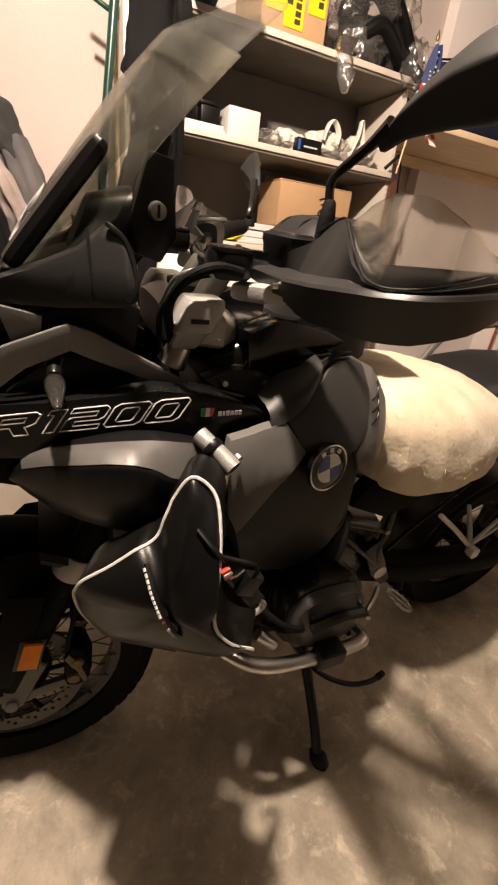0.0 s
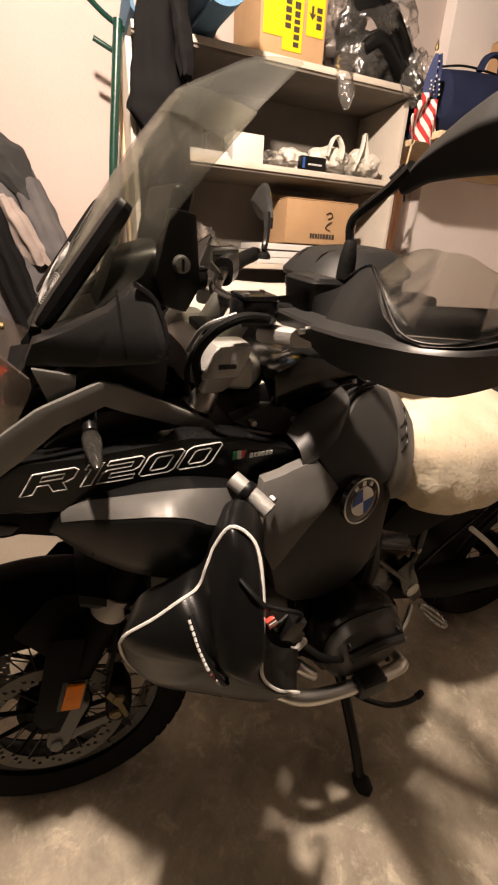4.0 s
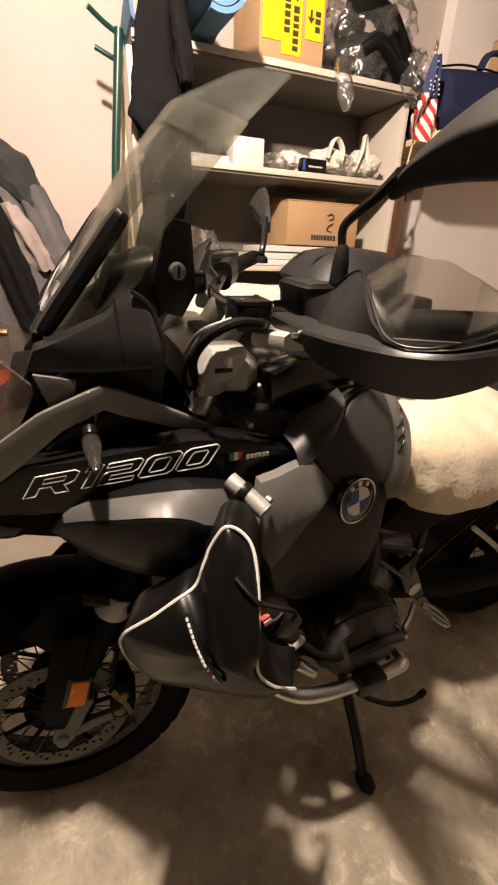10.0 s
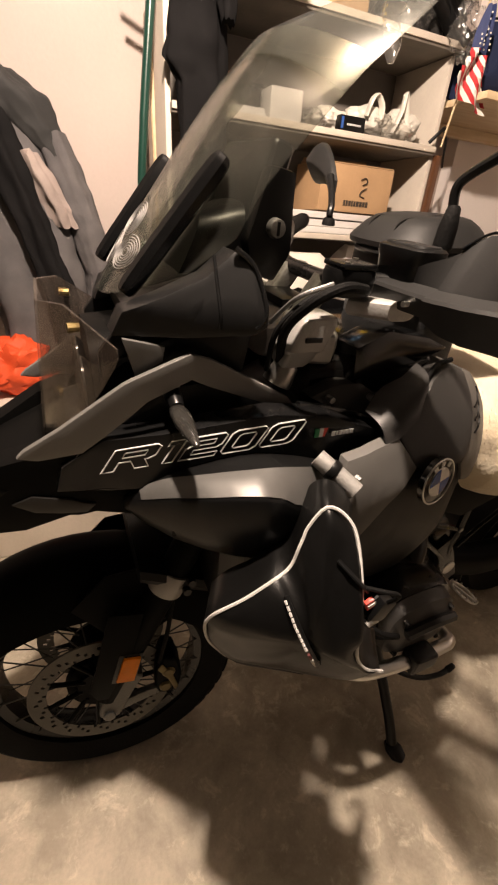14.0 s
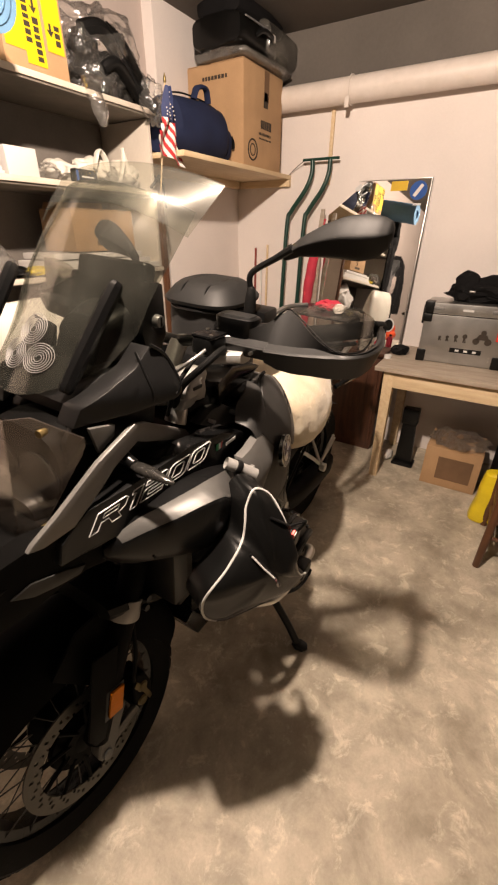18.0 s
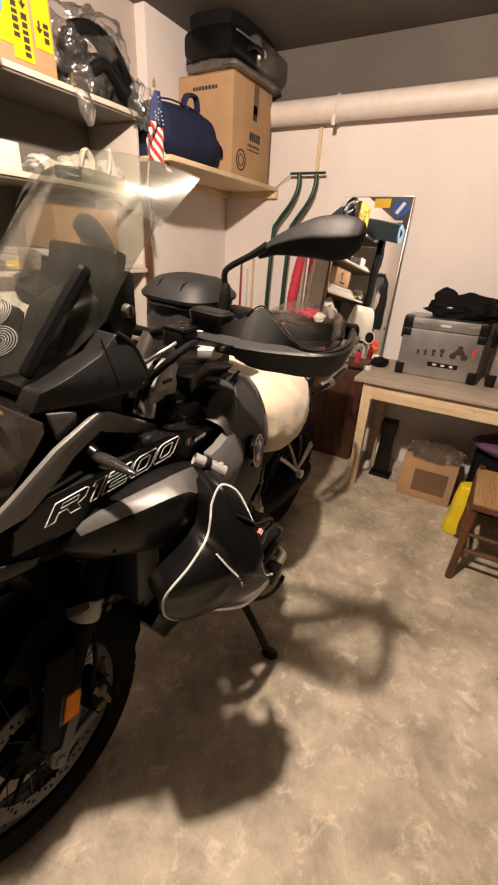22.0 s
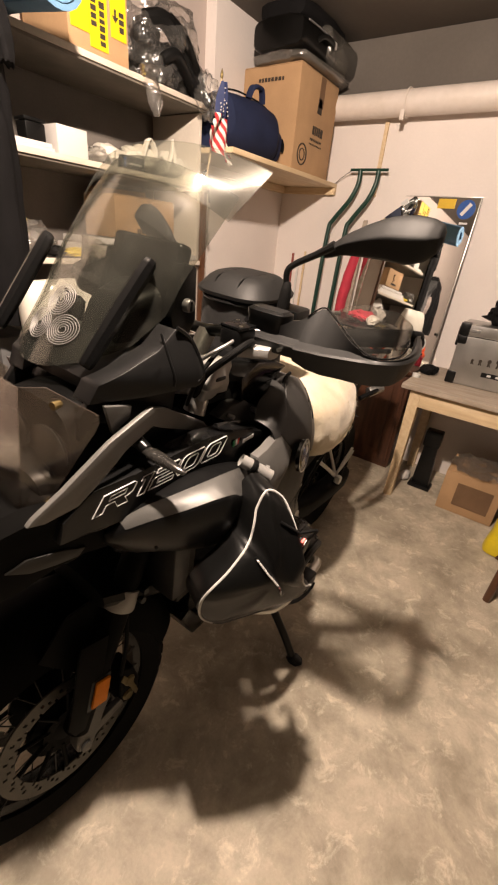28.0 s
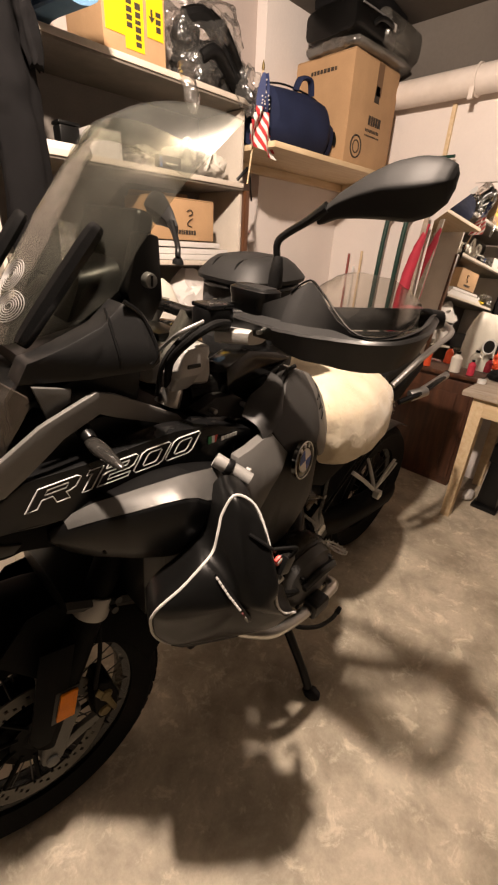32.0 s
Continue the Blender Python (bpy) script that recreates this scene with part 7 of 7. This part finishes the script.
def pegs(s):
    br = part("peg_bracket", mir(prism([(0.84, 0.55), (0.90, 0.44), (0.96, 0.38), (0.985, 0.40), (0.93, 0.50), (0.88, 0.58)], -0.155, -0.130, 0.005), s), SATIN, bike)
    part("peg_pivot", mir(rod((0.931, -0.128, 0.445), (0.931, -0.158, 0.445), 0.025, 0.023, 20, 0.003), s), ALU, br, "round metal pivot plate")
    pc, pd, pw = Vector((1.005, -0.15, 0.338)), Vector((0.62, -0.74, -0.42)).normalized(), Vector((0.76, 0.65, 0.0)).normalized()
    loop = [pc + pd * (0.045 + 0.048 * math.cos(t)) + pw * 0.021 * math.sin(t) for t in np.linspace(0, 2 * math.pi, 21)[:-1]]
    pg = part("foot_peg", mir(tube(loop, 0.0045, 8, 1, True), s), ALU, bike, "toothed metal foot peg")
    part("peg_bar", mir(rod(pc, pc + pd * 0.09, 0.004, sides=8), s), ALU, pg)
    for t in np.linspace(0, 2 * math.pi, 15)[:-1]:
        q = pc + pd * (0.045 + 0.050 * math.cos(t)) + pw * 0.023 * math.sin(t)
        part("peg_tooth", mir(rod(q, q + Vector((0, 0, 0.011)), 0.0042, 0.002, 6), s), ALU, pg)
    part("shift_lever", mir(tube([(0.935, -0.165, 0.39), (0.90, -0.19, 0.375), (0.865, -0.21, 0.37), (0.85, -0.235, 0.372)], 0.008, 8), s), ALU, br)
    for run, r in (([(0.64, -0.14, 0.702), (0.73, -0.15, 0.675), (0.82, -0.15, 0.642), (0.897, -0.15, 0.608)], 0.0075), ([(0.66, -0.145, 0.695), (0.723, -0.15, 0.648), (0.80, -0.15, 0.578), (0.885, -0.15, 0.500)], 0.0075), ([(0.888, -0.15, 0.760), (0.891, -0.15, 0.700), (0.897, -0.15, 0.608)], 0.010), ([(0.897, -0.15, 0.612), (0.890, -0.15, 0.550), (0.915, -0.145, 0.470)], 0.010), ([(0.925, -0.15, 0.530), (0.985, -0.15, 0.590), (1.062, -0.155, 0.664), (1.14, -0.16, 0.74)], 0.006)):
        part("subframe_tube", mir(tube(run, r, 10), s), SATIN, bike)
    part("frame_bolt", mir(rod((0.893, -0.160, 0.612), (0.893, -0.150, 0.612), 0.008, 0.007, 10), s), CAST, bike)
    # passenger peg on its forked bracket
    pb = part("passenger_bracket", mir(tube([(1.160, -0.114, 0.579), (1.235, -0.138, 0.520), (1.303, -0.162, 0.458)], 0.0085, 8), s), POLISHED, bike, "bright forked peg bracket")
    part("bracket_arm", mir(tube([(1.302, -0.100, 0.584), (1.304, -0.130, 0.525), (1.304, -0.160, 0.462)], [0.006, 0.008, 0.010], 8), s), POLISHED, pb)
    for d in (-0.012, 0.012):
        part("bracket_arm", mir(tube([(1.372 + d, -0.186, 0.590 - d), (1.343 + d, -0.178, 0.545 - d), (1.305, -0.163, 0.470)], 0.006, 8), s), POLISHED, pb)
    part("bracket_foot", mir(prism([(1.286, 0.470), (1.318, 0.466), (1.322, 0.436), (1.296, 0.428), (1.280, 0.446)], -0.192, -0.164, 0.005), s), POLISHED, pb)
    part("passenger_peg", mir(rod((1.300, -0.175, 0.425), (1.395, -0.150, 0.470), 0.019, 0.017, 12, 0.004), s), RUBBER, pb, "black rubber passenger peg")


both(pegs)
sd = part("side_stand", tube([(0.665, -0.17, 0.33), (0.680, -0.225, 0.24), (0.682, -0.315, 0.12), (0.680, -0.365, 0.045)], [0.017, 0.015, 0.014, 0.014], 12), BLACK, bike, "black side stand resting on the floor")
part("stand_foot", prism([(0.657, -0.372), (0.660, -0.398), (0.680, -0.414), (0.700, -0.405), (0.705, -0.378), (0.690, -0.352), (0.668, -0.350)], 0.026, 0.042, 0.006, axis="z"), BLACK, sd)
part("stand_spring", tube([(0.675, -0.19, 0.30), (0.69, -0.23, 0.22)], 0.009, 8, 1), STEEL, sd)
cst = part("centre_stand", tube([(0.66, -0.16, 0.26), (0.72, -0.24, 0.20), (0.80, -0.285, 0.165), (0.87, -0.302, 0.160), (0.905, -0.306, 0.18)], 0.0075, 10), BLACK, bike, "black centre stand tang, folded up")
part("tang_tip", rod((0.900, -0.305, 0.172), (0.912, -0.308, 0.196), 0.010, 0.008, 10, 0.003), RUBBER, cst)
part("centre_stand_leg", tube([(0.66, 0.14, 0.30), (0.80, 0.16, 0.19), (0.92, 0.16, 0.17)], 0.013, 10), BLACK, bike)
part("exhaust_silencer", loft([oval(x, 0.17, z, 0.055, 0.07, 20, 3) for x, z in ((1.02, 0.46), (1.08, 0.48), (1.40, 0.56), (1.46, 0.57))]), CAST, bike, "grey exhaust silencer")
part("swingarm", loft([oval(x, y, z, 0.045, 0.05, 16, 3) for x, y, z in ((0.86, -0.08, 0.43), (1.1, -0.115, 0.38), (1.35, -0.12, 0.34), (1.52, -0.12, 0.325), (1.58, -0.11, 0.325))]), DULL, bike, "black shaft-drive swingarm")
part("rear_hugger", sheet([[(1.50 + 0.345 * math.cos(a), t * 0.09, 0.325 + 0.345 * math.sin(a)) for t in np.linspace(-1, 1, 5)] for a in np.linspace(radians(60), radians(200), 16)], 0.004), BLACK, bike)

# ---- seat, tail and racks
part("rider_seat", loft([oval(x, 0, z, w, h, 20, 3) for x, z, w, h in ((0.70, 0.93, 0.10, 0.05), (0.76, 0.92, 0.13, 0.07), (0.95, 0.90, 0.15, 0.07), (1.10, 0.91, 0.14, 0.06), (1.16, 0.92, 0.12, 0.04))]), FABRIC, bike, "black rider seat")
part("passenger_seat", loft([oval(x, 0, z, w, h, 20, 3.2) for x, z, w, h in ((1.10, 0.95, 0.10, 0.03), (1.16, 0.975, 0.145, 0.055), (1.30, 0.995, 0.145, 0.05), (1.44, 1.0, 0.13, 0.045), (1.48, 1.0, 0.10, 0.03))]), FABRIC, bike, "black passenger seat")
part("tail_unit", loft([oval(x, 0, z, w, h, 18, 3) for x, z, w, h in ((0.80, 0.80, 0.12, 0.05), (1.05, 0.82, 0.15, 0.07), (1.35, 0.88, 0.14, 0.06), (1.60, 0.93, 0.10, 0.04), (1.68, 0.94, 0.06, 0.02))]), DULL, bike, "black tail unit")
both(lambda s: part("side_cover", mir(shell([(0.72, 0.74), (0.80, 0.84), (1.00, 0.84), (1.20, 0.90), (1.24, 0.82), (1.05, 0.74), (0.85, 0.68)], 0.03, lambda x, z: -0.165, 0.01, 0.004, 1), s), DULL, bike))
def rack(s):
    rk = part("grab_rail", mir(tube([(1.16, -0.17, 0.955), (1.26, -0.20, 1.04), (1.36, -0.205, 1.075), (1.52, -0.19, 1.10), (1.60, -0.12, 1.11)], 0.011, 10), s), ALU, bike, "bright grab rail")
    pr = part("pannier_rail", mir(tube([(1.18, -0.20, 0.90), (1.26, -0.235, 0.93), (1.40, -0.25, 0.965), (1.47, -0.235, 0.965)], 0.010, 10), s), SATIN, bike, "black pannier rail")
    part("rail_joint", mir(rod((1.255, -0.225, 0.925), (1.42, -0.25, 0.97), 0.013, sides=12), s), ALU, pr)
    part("rail_boss", mir(rod((1.235, -0.21, 0.915), (1.285, -0.245, 0.935), 0.020, 0.016, 12, 0.003), s), ALU, pr)
both(rack)
part("luggage_plate", box(1.40, -0.14, 1.10, 1.68, 0.14, 1.108, 0.003), SATIN, bike)

# ---- things carried on the motorcycle
sk = thing("sheepskin", "cream long-haired sheepskin draped over the rider seat", "sheepskin", BIKE)
secs = ((0.722, 0.92, 0.150, 0.090), (0.738, 0.925, 0.195, 0.118), (0.77, 0.92, 0.222, 0.135), (0.86, 0.905, 0.236, 0.145), (0.97, 0.895, 0.232, 0.142), (1.07, 0.895, 0.215, 0.125), (1.14, 0.905, 0.19, 0.10), (1.185, 0.915, 0.14, 0.065))
bm = loft([oval(x, 0, z, w * 1.02, h, 64, 2.25, "x", -0.28 * max(0, 1 - (x - 0.70) / 0.25)) for x, z, w, h in [tuple(secs[i][q] + (secs[i + 1][q] - secs[i][q]) * f for q in range(4)) for i in range(len(secs) - 1) for f in np.linspace(0, 1, 9)[:-1]] + [secs[-1]]])
bmesh.ops.recalc_face_normals(bm, faces=bm.faces)
bm.normal_update()
for v in bm.verts:
    drop = max(0, 0.93 - v.co.z)
    v.co.y *= 1 + 1.1 * drop
    v.co.z -= 0.18 * drop
bm.normal_update()
for v in bm.verts:
    v.co += v.normal * (0.005 * noise.noise(v.co * 13) + 0.003 * noise.noise(v.co * 40))
fleece_pts = [(v.co.copy(), v.normal.copy()) for v in bm.verts]
part("fleece", bm, WOOL, sk, "", 60)
rnd = random.Random(5)
vs, fs = [], []
for _ in range(5000):
    p, nn = rnd.choice(fleece_pts)
    if nn.z < -0.15:
        continue
    p = p + Vector((rnd.uniform(-0.008, 0.008), rnd.uniform(-0.008, 0.008), rnd.uniform(-0.006, 0.006))) - nn * 0.003
    sweep = noise.noise_vector(p * 16)
    d = (nn * 0.22 + sweep * 0.9 + Vector((rnd.uniform(-0.4, 0.4), rnd.uniform(-0.4, 0.4), rnd.uniform(-0.8, -0.1)))).normalized()
    side = d.orthogonal().normalized() * rnd.uniform(0.0003, 0.0006)
    o = d.cross(side)
    k = len(vs)
    L_ = rnd.uniform(0.006, 0.011)
    vs += [p + side, p - side * 0.5 + o, p - side * 0.5 - o, p + d * L_ + Vector((0, 0, -L_ * 0.35))]
    fs += [(k, k + 1, k + 3), (k + 1, k + 2, k + 3), (k + 2, k, k + 3)]
me = bpy.data.meshes.new("wool_nap")
me.from_pydata([tuple(v) for v in vs], [], fs)
me.materials.append(WOOL)
lk = new("wool_nap", me)
lk.parent = sk
tagged(lk, kind="stuff")

# tank bag
tbg = thing("tank_bag", "black rigid tank bag with a ribbed lid", "bag", BIKE @ pose(0.637, 0.02, 1.13, 0, -4, 0))
part("body", loft([oval(0, 0, z, rx, ry, 40, 2.5, "z") for z, rx, ry in ((-0.07, 0.098, 0.098), (-0.06, 0.106, 0.106), (0.0, 0.108, 0.108), (0.10, 0.107, 0.107), (0.140, 0.104, 0.104))]), BAGC, tbg)
lid = part("lid", loft([oval(0, 0, z, rx, ry, 40, 3.0, "z") for z, rx, ry in ((0.140, 0.104, 0.104), (0.144, 0.111, 0.111), (0.152, 0.112, 0.112), (0.158, 0.107, 0.107), (0.178, 0.086, 0.090), (0.188, 0.070, 0.076), (0.192, 0.050, 0.056), (0.193, 0.02, 0.02))]), HOUSING, tbg, "moulded black lid", 24)
for k in (-1, 1):
    part("lid_groove", tube([(-0.09, 0.035 * k, 0.170), (-0.07, 0.035 * k, 0.186), (0.0, 0.040 * k, 0.191), (0.07, 0.035 * k, 0.186), (0.09, 0.035 * k, 0.170)], 0.0025, 6), BLACK, lid)
part("zip", tube([(0.110 * math.cos(a), 0.110 * math.sin(a), 0.134) for a in np.linspace(0, 2 * math.pi, 33)[:-1]], 0.004, 6, 1, True), BLACK, tbg)
part("side_pocket", box(-0.06, -0.128, 0.02, 0.05, -0.108, 0.10, 0.010), FABRIC, tbg)
part("badge_plate", moved(lathe([(0.001, -0.008), (0.021, -0.007), (0.024, -0.003), (0.024, 0.012)], (0, 0, 0), "y", 24), pose(-0.085, -0.088, 0.096, 0, 0, -45)), SATIN, tbg)
part("badge_ring", moved(tube([(0.017 * math.cos(a), -0.009, 0.017 * math.sin(a)) for a in np.linspace(0, 2 * math.pi, 21)[:-1]], 0.0016, 6, 1, True), pose(-0.085, -0.088, 0.096, 0, 0, -45)), GREYBAR, tbg)
part("front_pocket", box(0.045, -0.135, 0.065, 0.125, -0.06, 0.115, 0.012), BLACK, tbg)

# crash bar bag: a soft triangular pouch round a bent rim
RIM = [(0.113, -0.309, 0.820), (0.116, -0.313, 0.838), (0.124, -0.320, 0.856), (0.141, -0.327, 0.872), (0.160, -0.332, 0.886), (0.190, -0.336, 0.909), (0.206, -0.333, 0.913), (0.217, -0.331, 0.919), (0.224, -0.329, 0.929), (0.229, -0.327, 0.945), (0.236, -0.323, 0.959), (0.244, -0.319, 0.975), (0.263, -0.322, 1.004), (0.284, -0.336, 0.996), (0.291, -0.358, 0.976), (0.284, -0.395, 0.930), (0.275, -0.418, 0.888), (0.271, -0.431, 0.855), (0.282, -0.434, 0.825), (0.304, -0.436, 0.798), (0.335, -0.436, 0.775), (0.300, -0.424, 0.765), (0.257, -0.400, 0.754), (0.222, -0.372, 0.742), (0.192, -0.352, 0.738), (0.157, -0.333, 0.742), (0.134, -0.312, 0.754), (0.119, -0.306, 0.782)]
path = spline(RIM, 4, True)
CB = Vector((0.215, -0.385, 0.862))


def bag_y(x, z):
    """The unpadded face of the pouch at one place, drawn straight from its middle to its rim."""
    a = math.atan2(z - CB.z, x - CB.x)
    p = min(path, key=lambda q: abs(math.remainder(math.atan2(q.z - CB.z, q.x - CB.x) - a, 2 * math.pi)))
    return CB.y + (p.y - CB.y) * min(1.0, math.hypot(x - CB.x, z - CB.z) / math.hypot(p.x - CB.x, p.z - CB.z))


cbag = thing("crash_bar_bag", "black pouch with white piping on the crash bar", "bag", BIKE)
bm = bmesh.new()
N = len(path)
rings = []
for k in (1.0, 0.97, 0.86, 0.66, 0.42, 0.18):
    bulge = Vector((0, 0.026 * math.sqrt(max(0.0, 1 - k ** 2.2)), 0))
    rings.append([bm.verts.new(CB + (q - CB) * k - bulge) for q in path])
for a, b in zip(rings, rings[1:]):
    for i in range(N):
        bm.faces.new((a[i], a[(i + 1) % N], b[(i + 1) % N], b[i]))
bm.faces.new(rings[-1])
back = [bm.verts.new(q + Vector((0.03, 0.055, 0.0))) for q in path]
mid = [bm.verts.new(q + Vector((0.014, 0.026, 0))) for q in path]
for r0, r1 in ((rings[0], mid), (mid, back)):
    for i in range(N):
        bm.faces.new((r0[i], r1[i], r1[(i + 1) % N], r0[(i + 1) % N]))
bm.faces.new(back[::-1])
bmesh.ops.recalc_face_normals(bm, faces=bm.faces)
for v in bm.verts:
    v.co.y += 0.008 * math.sin(60 * (v.co.x * 0.5 + v.co.z) + 3 * noise.noise(v.co * 9)) * max(0, noise.noise(v.co * 7 + Vector((4, 0, 1))))
for v in bm.verts:
    v.co.y += 0.006 * math.sin(95 * v.co.x + 30 * v.co.z + 4 * noise.noise(v.co * 12)) * max(0, min(1, (v.co.x - 0.20) / 0.06)) * max(0, min(1, (v.co.z - 0.83) / 0.05))
rough_up(bm, 0.003, 24, 2)
part("pouch", bm, COATED, cbag, "", 50)
part("piping", tube([q - Vector((0, 0.003, 0)) for q in path[102:] + path[:81]], 0.0025, 6, 1), PIPING, cbag, "white reflective piping")
part("grey_base", loft([[q + Vector(d) for d in ((0, -0.012, 0.020), (0, -0.004, -0.003), (0, 0.03, -0.004), (0, 0.03, 0.016))] for q in path[90:103:2]]), GREYCLOTH, cbag, "grey cloth base")
seam = [(0.196, 0.905), (0.200, 0.884), (0.206, 0.866), (0.214, 0.848), (0.223, 0.830), (0.232, 0.816)]
st = part("seam_strap", tube([(a + 0.004, bag_y(a, b) - 0.032 + 0.012 * (i in (0, 5)), b) for i, (a, b) in enumerate(seam)], 0.0035, 6, 4), BLACK, cbag)
for i, (k0, k1, m) in enumerate(((0.0, 2.3, PIPING), (2.5, 3.1, FLAGR), (3.2, 4.3, PIPING))):
    pp = []
    for k in np.linspace(k0, k1, 8):
        j = min(int(k), 4)
        a, b = [seam[j][q] + (seam[j + 1][q] - seam[j][q]) * (k - j) for q in (0, 1)]
        pp.append((a, bag_y(a, b) - 0.026 - 0.010 * math.sin(math.pi * min(1, k / 5)), b))
    if m is FLAGR:
        part("strap_print", tube(pp, 0.0018, 6, 1), mat("dark_red_print", (0.10, 0.012, 0.012), 0.6), st)
        continue
    fine_pp = spline(pp, 6)
    for q in range(0, len(fine_pp) - 3, 4):
        part("strap_print", tube(fine_pp[q:q + 4], 0.0020, 6, 1), m, st)
part("buckle_strap", tube([(0.262, bag_y(0.262, 0.955) - 0.018, 0.955), (0.276, bag_y(0.276, 0.942) - 0.020, 0.942), (0.290, -0.404, 0.926)], 0.0036, 8, flat=0.6), BLACK, cbag)
part("hose_loop", tube([(0.284, -0.398, 0.930), (0.300, -0.418, 0.938), (0.318, -0.424, 0.932), (0.330, -0.418, 0.912), (0.334, -0.405, 0.885)], 0.003, 8), RUBBER, cbag)
part("buckle_block", moved(box(-0.014, -0.008, -0.018, 0.014, 0.008, 0.018, 0.004), pose(0.332, -0.400, 0.868, 0, 25, 0)), BLACK, cbag)
part("grey_strap", sheet([[(x - 0.010, y, z - 0.006), (x, y - 0.002, z), (x + 0.010, y, z + 0.006)] for x, y, z in ((0.315, -0.396, 0.885), (0.335, -0.392, 0.850), (0.356, -0.382, 0.812), (0.378, -0.366, 0.775))], 0.003), GREYCLOTH, cbag, "grey webbing strap")
part("strap_hook", tube([(0.378, -0.366, 0.775), (0.392, -0.362, 0.758), (0.398, -0.352, 0.735), (0.388, -0.350, 0.722), (0.375, -0.352, 0.732)], 0.005, 8), BRIDGE, cbag, "metal strap hook")
part("red_tag", prism([(0.281, 0.918), (0.292, 0.924), (0.298, 0.908), (0.287, 0.903)], -0.415, -0.409, 0.001), REDP, cbag, "red and white tag")
part("tag_band", prism([(0.284, 0.9145), (0.2945, 0.9195), (0.296, 0.915), (0.286, 0.910)], -0.4165, -0.4155, 0), WHITEP, cbag)
# rear load
ld = thing("rear_load", "red and white striped strap bundle on the luggage plate", "strap", BIKE)
part("red_roll", rough_up(lump((1.56, 0.0, 1.132), (0.06, 0.06, 0.022), 0.3, 3, 4, 3, 1.109), 0.008, 20), REDC, ld)
part("white_roll", rough_up(lump((1.53, -0.06, 1.130), (0.05, 0.025, 0.02), 0.3, 3, 8, 3, 1.109), 0.006, 20), FLAGW, ld)
